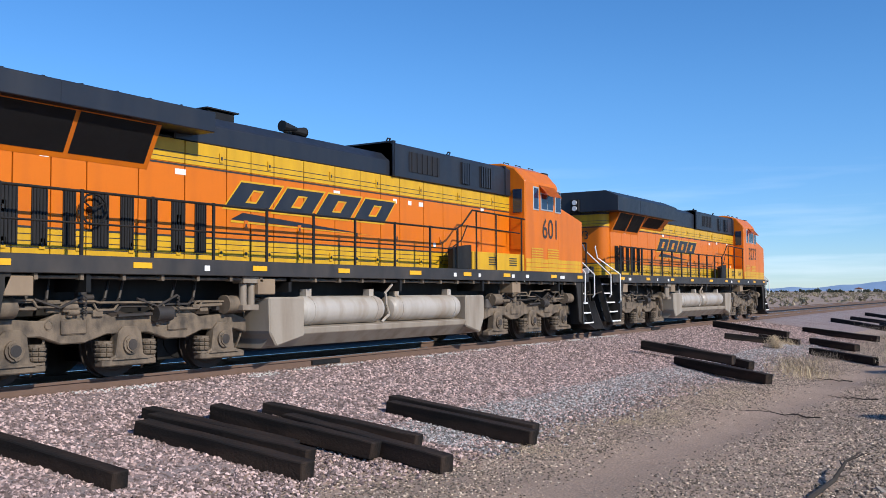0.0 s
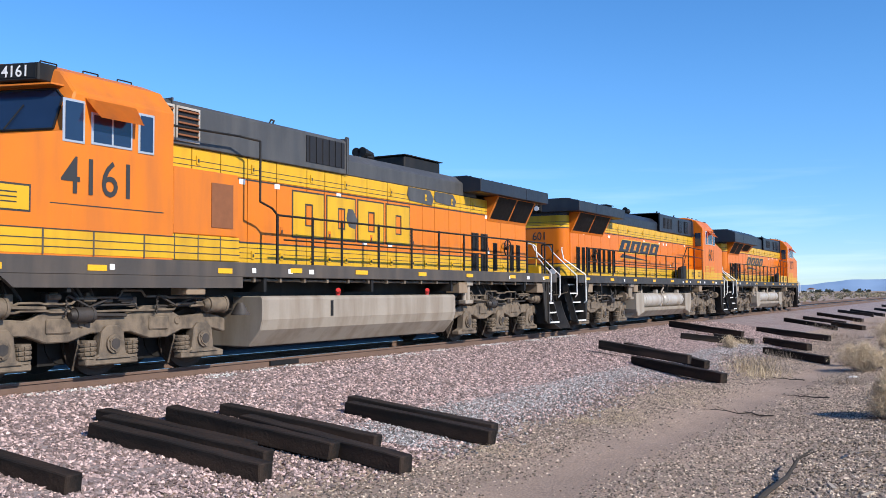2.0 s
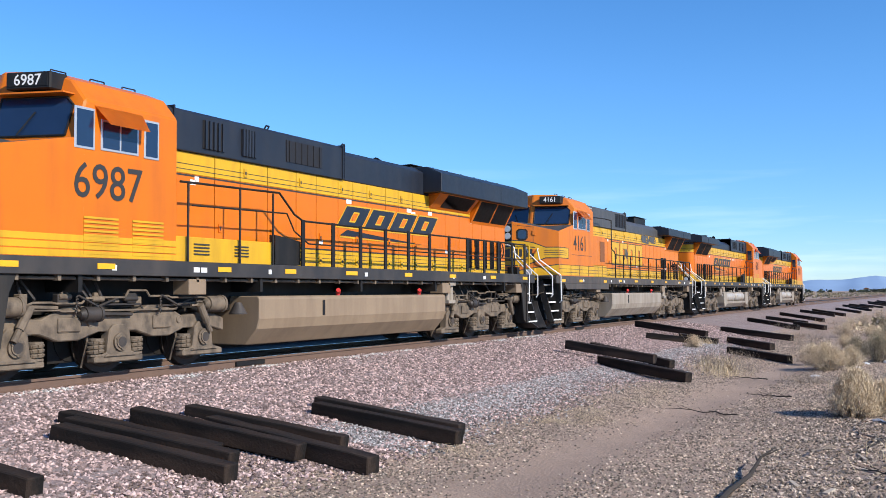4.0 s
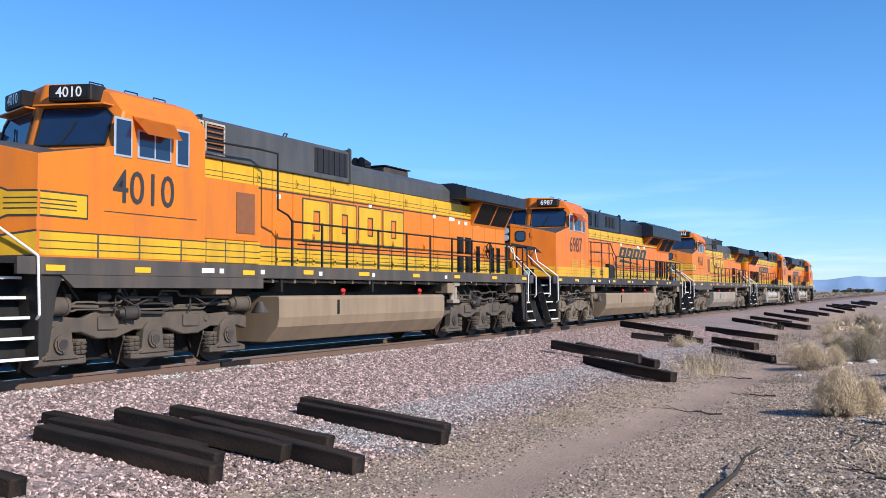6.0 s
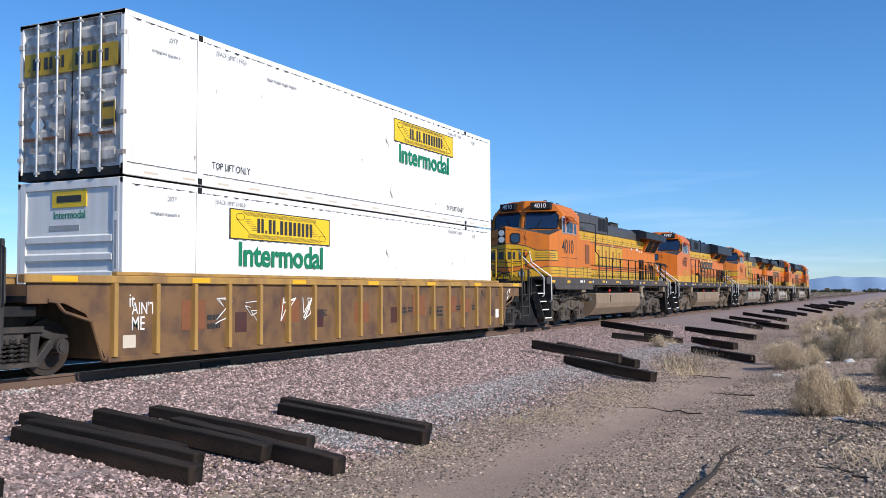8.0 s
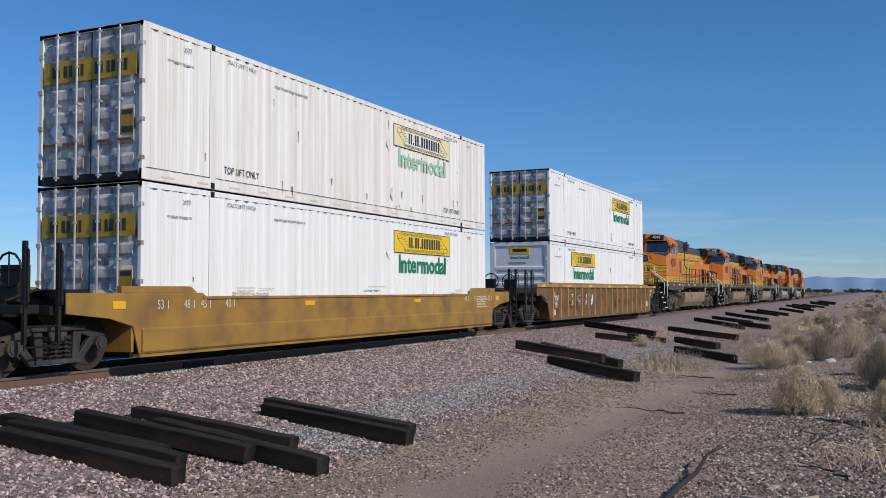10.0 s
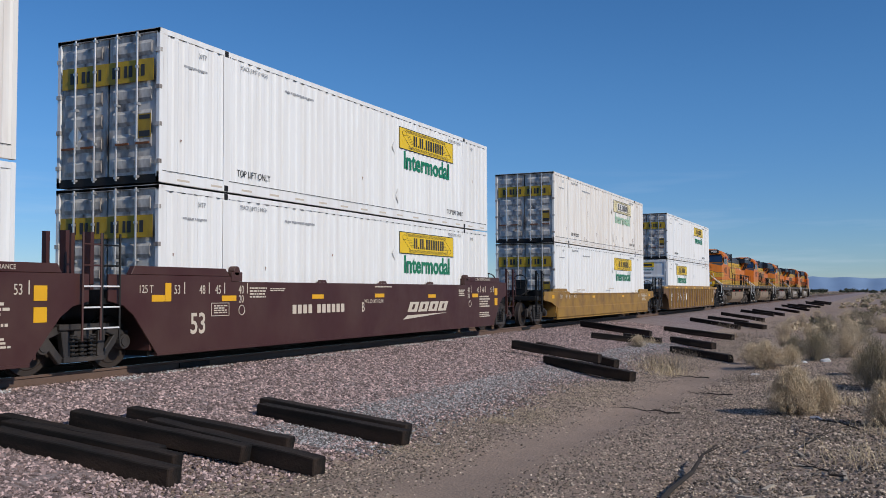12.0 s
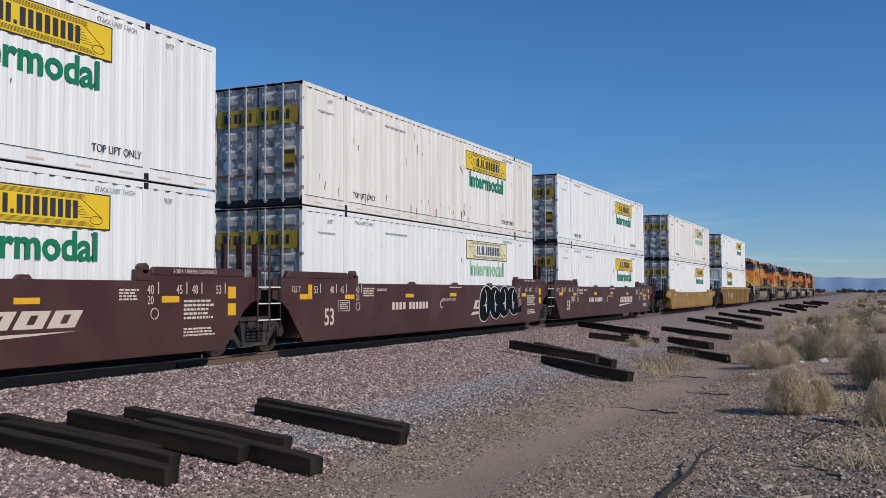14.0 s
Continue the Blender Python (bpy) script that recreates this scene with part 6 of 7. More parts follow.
def smooth_well(u, paint, kind, marks):
    """A well wagon with plate sides. kind: 'single' or 'articulated'."""
    lab = {"yellow": "dusty yellow plate-sided well wagon", "maroon": "maroon plate-sided articulated well wagon unit"}[marks["look"]]
    if marks.get("graffiti"):
        lab = "maroon well wagon unit with black and white graffiti"
    w = tagged(new("well_wagon"), lab, "well wagon", "well wagons")
    MOVERS.append((w, u, 1))
    h = 8.35
    e = 9.45 if kind != "single" else 9.9
    for s in (-1, 1):
        y = s * 1.44
        if marks["look"] == "maroon":
            web = [(-h + 0.1, 0.24), (h - 0.1, 0.24), (h + 0.5, 0.95), (h + 0.75, 1.12), (e, 1.2), (e, 1.66), (h - 2.4, 1.66), (h - 2.45, 1.56), (-h + 2.45, 1.56), (-h + 2.4, 1.66), (-e, 1.66), (-e, 1.2), (-h - 0.75, 1.12), (-h - 0.5, 0.95)]
        else:
            web = [(-h + 0.1, 0.26), (h - 0.1, 0.26), (h + 0.05, 0.75), (h + 0.6, 0.9), (e, 1.0), (e, 1.34), (h - 1.8, 1.34), (h - 2.0, 1.22), (-h + 2.0, 1.22), (-h + 1.8, 1.34), (-e, 1.34), (-e, 1.0), (-h - 0.6, 0.9), (-h - 0.05, 0.75)]
        sd = part("side_plate", prism(B(), web, *sorted((y - s * 0.04, y))), paint, w, bevel=0.006)
        top = 1.56 if marks["look"] == "maroon" else 1.22
        part("bottom_chord", box(B(), -h + 0.1, h - 0.1, *sorted((s * 1.28, s * 1.452)), 0.2, 0.25), paint, w)
        if marks["look"] == "maroon":
            for d in (-1, 1):
                bm = prism(B(), [(d * (h - 2.25), 1.663), (d * (h + 0.55), 1.663), (d * (h + 0.45), 1.82), (d * (h - 2.1), 1.82)], *sorted((s * 1.3, s * 1.42)))
                part("top_flange", bm, paint, w, bevel=0.01)
                bm = box(B(), *sorted((d * (h - 2.6), d * (h - 2.25))), *sorted((s * 1.3, s * 1.46)), 1.563, 1.76)
                rod(bm, (d * (h - 2.42), s * 1.3, 1.78), (d * (h - 2.42), s * 1.46, 1.78), 0.1, 12)
                part("lock_bracket", bm, paint, w, bevel=0.01)
            for x in (-2.6, 0.4, 3.3):
                bm = prism(B(), [(x - 0.15, 1.563), (x + 0.15, 1.563), (x + 0.08, 1.63), (x - 0.08, 1.63)], *sorted((s * 1.35, s * 1.45)))
                part("guide_bracket", bm, paint, w)
        else:
            part("top_chord", box(B(), -h + 1.8, h - 1.8, *sorted((s * 1.34, s * 1.47)), 1.22, 1.27), paint, w)
            for d in (-1, 1):
                part("top_flange", prism(B(), [(d * (h - 1.7), 1.343), (d * (h + 0.3), 1.343), (d * (h + 0.3), 1.46), (d * (h - 1.5), 1.46)], *sorted((s * 1.3, s * 1.4))), paint, w)
            part("lower_bend", prism(B(), [(s * 1.44, 0.72), (s * 1.47, 0.68), (s * 1.47, 0.3), (s * 1.44, 0.26)], -h + 0.15, h - 0.15, "x"), paint, w)
    y = -1.444
    refl = ((-8.05, 1.18, 0.16, 0.34), (-8.4, 1.18, 0.34, 0.12), (8.31, 1.22, 0.26, 0.24), (8.31, 0.88, 0.26, 0.24), (-6.4, 1.17, 0.46, 0.11), (-3.1, 1.19, 0.5, 0.1), (-0.1, 1.2, 0.5, 0.1), (3.1, 1.17, 0.5, 0.1), (6.37, 1.16, 0.48, 0.12)) if marks["look"] == "maroon" else ((-8.9, 1.06, 0.3, 0.14), (8.6, 1.06, 0.3, 0.14), (-3, 1.05, 0.4, 0.1), (2.5, 1.05, 0.4, 0.1))
    for x, z, a, b in refl:
        part("reflector", box(B(), x, x + a, y - 0.006, y, z, z + b), REFLECT, w, "yellow reflective strip")
    bm = B()
    for k, (x, x2, z0, z1, r) in enumerate(((-5.48, -4.9, 1.22, 1.46, 4), (-4.75, -4.2, 1.36, 1.44, 2), (6.98, 7.9, 0.82, 1.22, 5), (6.98, 7.9, 0.5, 0.68, 3), (5.3, 5.85, 1.2, 1.42, 4), (-0.1, 0.9, 1.45, 1.51, 1))):
        bars(bm, x, x2, y - 0.001, z0, z1, r, -1, k + 31)
    if marks["look"] == "maroon":
        for k in range(10):
            xk = -3.9 + 0.215 * k + (0.16 if k > 3 else 0.0)
            part("reporting_mark", box(B(), xk, xk + 0.15, y - 0.004, y + 0.002, 0.86, 1.06), CREAM, w)
        pipe(bm, [(-6.72, y, 0.88), (-6.17, y, 0.88), (-6.17, y, 1.13), (-6.72, y, 1.13), (-6.72, y, 0.88)], 0.008, 4)
        bars(bm, -6.64, -6.24, y - 0.001, 0.92, 1.1, 4, -1, 91)
        for x, zz in ((-5.75, 0.98), (6.19, 0.96)):
            pipe(bm, [(x + 0.1 * math.cos(k * 0.5236), y, zz + 0.1 * math.sin(k * 0.5236)) for k in range(13)], 0.01, 4)
    part("stencil_bars", bm, CREAM, w)
    for x, s_ in ((-7.72, "53"), (-7.0, "48"), (-6.52, "45"), (-5.77, "40"), (8.02, "53"), (7.3, "48"), (6.86, "45"), (6.08, "40")):
        lettering(w, s_, x, y - 0.002, 1.39 if marks["look"] == "maroon" else 1.12, 0.24, CREAM, -1, 0.75, 0.0)
        part("load_mark", box(B(), x + 0.19, x + 0.215, y - 0.004, y, *((1.32, 1.54) if marks["look"] == "maroon" else (1.05, 1.2))), CREAM, w)
    if marks["look"] == "maroon":
        fifty = lettering(w, "53", -7.12, y - 0.002, 0.73, 0.56, CREAM, -1, 0.85, 0.015)
        lettering(w, "125 T", -8.55, y - 0.002, 1.4, 0.2, CREAM, -1, 0.8, 0.0)
        lettering(w, "20", -5.77, y - 0.002, 1.2, 0.22, CREAM, -1, 0.75, 0.0)
        lettering(w, "20", 6.08, y - 0.002, 1.2, 0.22, CREAM, -1, 0.75, 0.0)
        lettering(w, "WELL LD LMT 112,600", -0.15, y - 0.002, 1.1, 0.13, CREAM, -1, 0.8, 0.002)
        lettering(w, "S-2054-1 REEFER CLEARANCE", 7.35, -1.423, 1.74, 0.11, CREAM, -1, 0.9, 0.0)
        if marks.get("letter"):
            lettering(w, marks["letter"], -0.72, y - 0.002, 0.95, 0.34, CREAM, -1, 0.8, 0.005)
        for i in range(4):
            bm = B()
            slanted(bm, 1.85 + i * 0.66, 2.42 + i * 0.66, 0.78, 1.06, y - 0.001, -1, 0.18)
            part("logo_block", bm, CREAM, w)
        bm = prism(B(), [(1.5, 0.58), (3.6, 0.68), (4.4, 0.72), (1.75, 0.69)], y - 0.006, y - 0.002)
        part("logo_wedge", bm, CREAM, w)
    if marks.get("graffiti"):
        rg = random.Random(8)
        x = 2.3
        for k in range(5):
            bw = (0.98, 0.98, 0.9, 0.95, 0.5)[k]
            z0 = 0.36 + 0.05 * k
            z1 = 1.53 - (0.72 if k == 4 else 0.03 * (k % 2))
            tilt = (0.12, -0.08, 0.06, -0.1, 0.1)[k]
            out = [(x + bw / 2 + tilt * math.sin(a) + (bw / 2 + 0.02 * math.sin(a * 3 + k)) * math.cos(a) * (1.0 + 0.12 * math.sin(2 * a + k)), (z0 + z1) / 2 + (z1 - z0) / 2 * math.copysign(abs(math.sin(a)) ** 0.62, math.sin(a))) for a in [i * 0.3142 for i in range(20)]]
            cx, cz = x + bw / 2, (z0 + z1) / 2
            big = [(cx + (p - cx) * 1.07, cz + (q - cz) * 1.05) for p, q in out]
            g = part("graffiti_outline", prism(B(), big, y - 0.004 - 0.004 * (k % 2), y - 0.001), WHITE, w)
            part("graffiti_fill", prism(B(), out, y - 0.014 - 0.002 * (k % 2), y - 0.009), SPRAY, g)
            if k < 4:
                bm = B()
                s_ = (1, -1, 1, -1)[k]
                pts = [(cx + s_ * bw * (0.10 * math.sin(5.0 * v_) + 0.16 * v_ - 0.05), y - 0.0165, z1 - 0.12 - 0.62 * v_) for v_ in [i_ / 9 for i_ in range(10)]]
                pipe(bm, pts, 0.013, 5)
                part("graffiti_line", bm, WHITE, g)
                bm = pipe(B(), [(cx - s_ * bw * 0.18, y - 0.0165, cz - 0.08), (cx + s_ * bw * 0.1, y - 0.0165, cz - 0.02), (cx + s_ * bw * 0.04, y - 0.0165, cz - 0.3)], 0.013, 5)
                part("graffiti_line", bm, WHITE, g)
            x += bw * 0.93
    part("well_floor", box(B(), -h, h, -1.3, 1.3, 0.2, 0.32), BLACK, w)
    for d in (-1, 1):
        part("end_bulkhead", box(B(), *sorted((d * h, d * (h + 0.06))), -1.4, 1.4, 0.3, 1.2), paint, w)
        bm = box(B(), *sorted((d * h, d * (e + 0.05))), -1.38, 1.38, 1.15, 1.25)
        box(bm, *sorted((d * (e - 0.5), d * e)), -1.4, 1.4, 1.25, 1.4)
        part("end_deck", bm, BLACK, w)
    for d in marks["couplers"]:
        end_frame(w, d, e - 0.3, e + 0.85, paint if marks["look"] == "maroon" else BLACK)
    for x in marks["trucks"]:
        wagon_truck(w, x)
    for d in (-1, 1):
        if d not in marks["couplers"]:
            ladder(w, d * (e + 0.0), -1.5, 0.55, 2.35, BLACK if d < 0 else MAROON)
            bm = B()
            box(bm, *sorted((d * (e - 0.1), d * (e - 0.02))), -1.0, -0.86, 1.25, 2.4)
            box(bm, *sorted((d * (e - 0.1), d * (e - 0.02))), -0.55, -0.45, 1.25, 2.4)
            part("end_post", bm, MAROON, w)
    return w


ribbed_well(-72.94)
container(-72.94, 3.40, CONT, "new", 4.68, seed=1)
container(-72.94, 0.455, CONT, "new", 11.45, seed=2, end_plain=True)
smooth_well(-95.87, WAGYEL, "single", {"look": "yellow", "couplers": (-1, 1), "trucks": (-9.75, 9.75)})
container(-95.87, 3.40, CONT_DIRTY, "faded", 4.68, seed=3, rusty=16)
container(-95.87, 0.455, CONT, "new", 4.68, seed=4)
smooth_well(-119.33, MAROON, "articulated", {"look": "maroon", "couplers": (1,), "trucks": (9.67,), "letter": "B"})
container(-119.33, 3.40, CONT, "new", 4.68, seed=5)
container(-119.33, 0.455, CONT, "new", 4.68, seed=6)
smooth_well(-138.66, MAROON, "articulated", {"look": "maroon", "couplers": (), "trucks": (9.67,), "letter": "C", "graffiti": True})
container(-138.66, 3.40, CONT_DIRTY, "new", 4.68, seed=7, rusty=34)
container(-138.66, 0.455, CONT, "faded", 4.68, seed=8)
smooth_well(-157.99, MAROON, "articulated", {"look": "maroon", "couplers": (-1,), "trucks": (9.67, -9.67)})
container(-157.99, 3.40, CONT, "new", 4.68, seed=9)
container(-157.99, 0.455, CONT, "new", 4.68, seed=10)


# ================= loose sleepers, scrub and debris =================
def timber(x, y, yaw, length, seed, lift=0.0):
    """An old sleeper lying on the slope."""
    rg = random.Random(seed)
    bm = B()
    w, hgt = rg.uniform(0.105, 0.12), rg.uniform(0.165, 0.19) + (0.04 if x > 20 else 0.0)
    rings = []
    n = 9
    for k in range(n):
        u = -length / 2 + length * k / (n - 1)
        j = lambda a: rg.uniform(-a, a)
        rings.append([(u + j(0.012), -w + j(0.006), -0.03), (u + j(0.012), w + j(0.006), -0.03), (u + j(0.012), w + j(0.006), hgt + j(0.006)), (u + j(0.012), -w + j(0.006), hgt + j(0.006))])
    loft(bm, rings)
    me = mesh_of("timber_sleeper", bm, TIE, 0.012)
    a = radians(yaw)
    dx, dy = math.cos(a) * length / 2, math.sin(a) * length / 2
    z0, z1 = level(x - dx, y - dy), level(x + dx, y + dy)
    tilt = math.degrees(math.atan2(z1 - z0, length))
    ob = new("timber_sleeper", me)
    ob.matrix_basis = Matrix.Translation((x, y, (z0 + z1) / 2 + 0.025 + lift)) @ Euler((0, radians(-tilt), a), "XYZ").to_matrix().to_4x4()
    return tagged(ob, "old black creosoted timber sleeper lying on gravel" if seed % 3 else "weathered brown-edged timber sleeper lying on gravel", "sleeper", "loose sleepers beside the track")


for i, (x, y, yaw, ln, *lift) in enumerate([
        (6.29, 9.25, -87.5, 2.65), (8.11, 8.35, -87.6, 2.68), (8.55, 8.66, -85.0, 2.55), (8.75, 9.05, -86.0, 2.5), (9.36, 8.34, -88.1, 2.72, 0.06), (9.78, 7.5, -96.0, 2.85), (10.47, 8.42, -86.1, 2.62),
        (12.04, 7.42, -93.1, 2.62), (12.62, 7.73, -88.0, 2.6), (25.6, 8.35, -99, 2.75, 0.16), (23.6, 6.85, -122, 3.3), (26.9, 8.15, -121, 3.4), (38.1, 9.85, -104, 3.2, 0.14), (34.8, 9.05, -70, 1.7),
        (36.6, 8.4, -95, 1.5), (43.7, 7.47, -114, 3.6), (37.0, 6.55, -140, 3.1), (32.2, 5.45, -138, 3.5), (55.1, 8.5, -124, 3.6), (68.4, 8.65, -122, 3.6), (57.0, 6.8, -145, 3.4),
        (61.0, 8.6, -112, 2.7), (83.8, 8.5, -128, 3.4), (79.5, 8.9, -104, 2.7), (95.8, 8.0, -140, 3.6), (107.5, 7.8, -140, 3.4), (112, 8.6, -100, 2.7), (125.8, 7.9, -112, 2.9), (121, 8.7, -96, 2.7),
        (140, 8.0, -125, 2.9), (150, 8.6, -100, 2.7), (154, 7.9, -120, 3.0), (166, 8.3, -110, 2.8)]):
    timber(x, y, yaw, ln, i + 1, lift[0] if lift else 0.0)


def strips(name, segs, material, parent=None):
    """Thin three-sided blades from a list of (start, middle, end, width)."""
    v, f = [], []
    for p, m, e, w, side in segs:
        i = len(v)
        s = side
        v += [(p[0] - s[0] * w, p[1] - s[1] * w, p[2]), (p[0] + s[0] * w, p[1] + s[1] * w, p[2]),
              (m[0] - s[0] * w * 0.7, m[1] - s[1] * w * 0.7, m[2]), (m[0] + s[0] * w * 0.7, m[1] + s[1] * w * 0.7, m[2]), (e[0], e[1], e[2])]
        f += [(i, i + 1, i + 3, i + 2), (i + 2, i + 3, i + 4)]
    me = bpy.data.meshes.new(name)
    me.from_pydata(v, [], f)
    me.materials.append(material)
    ob = new(name, me)
    if parent:
        ob.parent = parent
    return ob


def bush(x, y, r, h, seed, tips, label, dense=1.0):
    rg = random.Random(seed)
    z = level(x, y) - 0.02
    root = tagged(new("desert_bush"), label, "bush", "dry bushes beside the track")
    root.location = (x, y, z)
    stems, leaves = [], []
    lobes = [(rg.uniform(0, 6.28), rg.uniform(0.75, 1.15)) for _ in range(5)]

    def swell(a):
        return max(0.7, max(k * max(0, math.cos(a - b)) ** 0.6 for b, k in lobes))
    for i in range(int(420 * dense)):
        a = rg.uniform(0, 6.283)
        up = rg.random() ** 0.7
        el = 0.12 + 1.4 * up
        rr = r * swell(a) * rg.uniform(0.75, 1.0)
        d = (math.cos(a) * math.cos(el) * rr, math.sin(a) * math.cos(el) * rr, math.sin(el) * h * rg.uniform(0.75, 1.02))
        b = (rg.gauss(0, r * 0.12), rg.gauss(0, r * 0.12), 0.0)
        m = (b[0] + d[0] * 0.55, b[1] + d[1] * 0.55, d[2] * 0.42)
        s = (rg.uniform(-1, 1), rg.uniform(-1, 1))
        stems.append((b, m, d, rg.uniform(0.0035, 0.008), s))
        for k in range(int(22 * dense) + 6):
            t = 0.45 + 0.62 * rg.random() ** 0.6
            p = (m[0] + (d[0] - m[0]) * (t * 2 - 1) + rg.gauss(0, 0.035), m[1] + (d[1] - m[1]) * (t * 2 - 1) + rg.gauss(0, 0.035), m[2] + (d[2] - m[2]) * (t * 2 - 1) + rg.gauss(0, 0.03))
            ln = rg.uniform(0.02, 0.05)
            o = (d[0] * 0.25 + rg.gauss(0, 0.3), d[1] * 0.25 + rg.gauss(0, 0.3), 0.35 + rg.gauss(0, 0.3))
            q = tuple(p[j] + o[j] * ln for j in range(3))
            e = tuple(p[j] + o[j] * ln * 2 for j in range(3))
            if e[2] > 0.01:
                leaves.append((p, q, e, rg.uniform(0.003, 0.006), (rg.uniform(-1, 1), rg.uniform(-1, 1))))
    strips("twig_frame", stems, TWIG, root)
    strips("foliage", leaves, tips, root)
    return root


for i, (x, y, r, h, tp, dn) in enumerate([
        (17.5, 1.38, 0.6, 0.8, 0, 2.0), (18.0, 0.95, 0.42, 0.58, 0, 1.4), (16.6, -0.05, 0.5, 0.7, 0, 1.2), (28.3, 2.95, 0.8, 0.75, 0, 1.3), (29.4, 2.4, 0.55, 0.6, 0, 0.9), (31.5, 1.8, 0.75, 0.85, 1, 1.1), (23.2, 0.1, 0.8, 1.1, 1, 1.3),
        (22.4, -0.7, 0.8, 1.1, 1, 1.2), (37.0, 1.0, 0.9, 0.9, 0, 1.0), (33.0, 1.0, 0.7, 0.8, 0, 0.9), (42.0, 2.0, 0.9, 0.8, 1, 0.8), (50.0, 1.4, 1.0, 0.9, 0, 0.8), (56.0, 2.6, 1.0, 0.9, 1, 0.8), (53.0, -0.2, 1.0, 0.9, 0, 0.8), (46.0, 4.0, 0.8, 0.7, 0, 0.7),
        (33.8, 7.9, 0.45, 0.45, 0, 0.6), (60.0, 0.5, 1.2, 1.0, 1, 0.7), (70.0, 2.0, 1.2, 1.0, 0, 0.7), (27.0, 0.4, 0.6, 0.6, 0, 0.8), (30.6, 3.6, 0.6, 0.6, 0, 0.8), (32.6, 2.5, 0.6, 0.75, 1, 0.8), (35.2, 2.0, 0.7, 0.7, 0, 0.7), (39.5, 3.4, 0.6, 0.5, 0, 0.6), (44.0, 0.6, 0.8, 0.8, 1, 0.7), (48.0, 3.0, 0.8, 0.6, 0, 0.6), (57.5, 4.6, 0.8, 0.7, 0, 0.6), (64.0, 4.4, 0.9, 0.8, 0, 0.6), (66.0, 1.0, 1.1, 0.9, 1, 0.6), (76.0, 4.2, 1.0, 0.8, 0, 0.6), (82.0, 1.6, 1.2, 1.0, 1, 0.6)]):
    bush(x, y, r, h, 50 + i, (BUSHLEAF, BUSHGREEN)[tp], ("rounded straw-coloured dry desert bush on dirt", "dusty olive desert bush with dense twigs")[tp], dn)


def tufts(name, spots, per, length, material, seed, flat, label):
    rg = random.Random(seed)
    segs = []
    for x, y, r in spots:
        for i in range(per):
            px, py = x + rg.gauss(0, r), y + rg.gauss(0, r)
            pz = level(px, py) + 0.005
            a = rg.uniform(0, 6.283)
            ln = length * rg.uniform(0.4, 1.2)
            rise = rg.uniform(0.0, 0.12) if flat else rg.uniform(0.25, 1.0)
            out = math.sqrt(max(0.05, 1 - rise * rise))
            m = (px + math.cos(a) * ln * 0.5 * out, py + math.sin(a) * ln * 0.5 * out, pz + ln * 0.55 * rise + 0.01)
            e = (px + math.cos(a) * ln * out, py + math.sin(a) * ln * out, pz + ln * rise * (0.85 if not flat else 0.6) + 0.01)
            segs.append(((px, py, pz), m, e, rg.uniform(0.002, 0.005), (-math.sin(a), math.cos(a))))
    return tagged(strips(name, segs, material), label, "dry grass", kind="stuff")


tufts("straw_litter", [(14.9, 5.9, 0.22), (15.6, 5.5, 0.3), (16.5, 5.9, 0.3), (18.6, 5.3, 0.3), (11.6, 5.9, 0.3), (20.4, 5.6, 0.4)], 170, 0.34, STRAW, 21, True, "flat pale straw lying on the gravel")
tufts("dry_grass", [(26.2, 5.4, 0.35), (27.4, 5.9, 0.4), (25.0, 5.0, 0.3), (29.6, 6.2, 0.4), (36.0, 8.0, 0.3), (45.0, 6.6, 0.4), (19.5, 0.7, 0.25), (15.6, -0.2, 0.35), (13.2, 0.2, 0.4), (18.2, -0.6, 0.4), (21.5, 1.6, 0.3)], 260, 0.38, STRAW, 22, False, "dry straw-coloured grass tufts")
tufts("roadside_weeds", [(29.4, 6.4, 0.35), (26.6, 5.3, 0.3), (28.2, 5.9, 0.4), (31.5, 6.0, 0.4), (54.0, 7.5, 0.5), (48.0, 6.2, 0.5), (40.0, 4.9, 0.5), (45.0, 5.4, 0.6), (36.0, 4.2, 0.5), (58.0, 5.6, 0.7), (66.0, 6.4, 0.7), (52.0, 4.2, 0.6), (24.0, 2.9, 0.3), (34.0, 3.1, 0.4)], 240, 0.42, TWIG, 24, False, "grey leafless weeds beside the dirt road")
tufts("pale_chaff", [(9.6 + 0.42 * k, 1.9 - 0.3 * ((k * 5) % 11), 0.4) for k in range(34)], 70, 0.12, STRAW, 25, True, "pale straw bits and bark scattered over the rubble")
tufts("twig_litter", [(9.0 + 0.6 * k, 1.6 - 0.24 * ((k * 3) % 10), 0.5) for k in range(28)], 60, 0.26, TWIG, 23, True, "broken twigs scattered over the rubble")

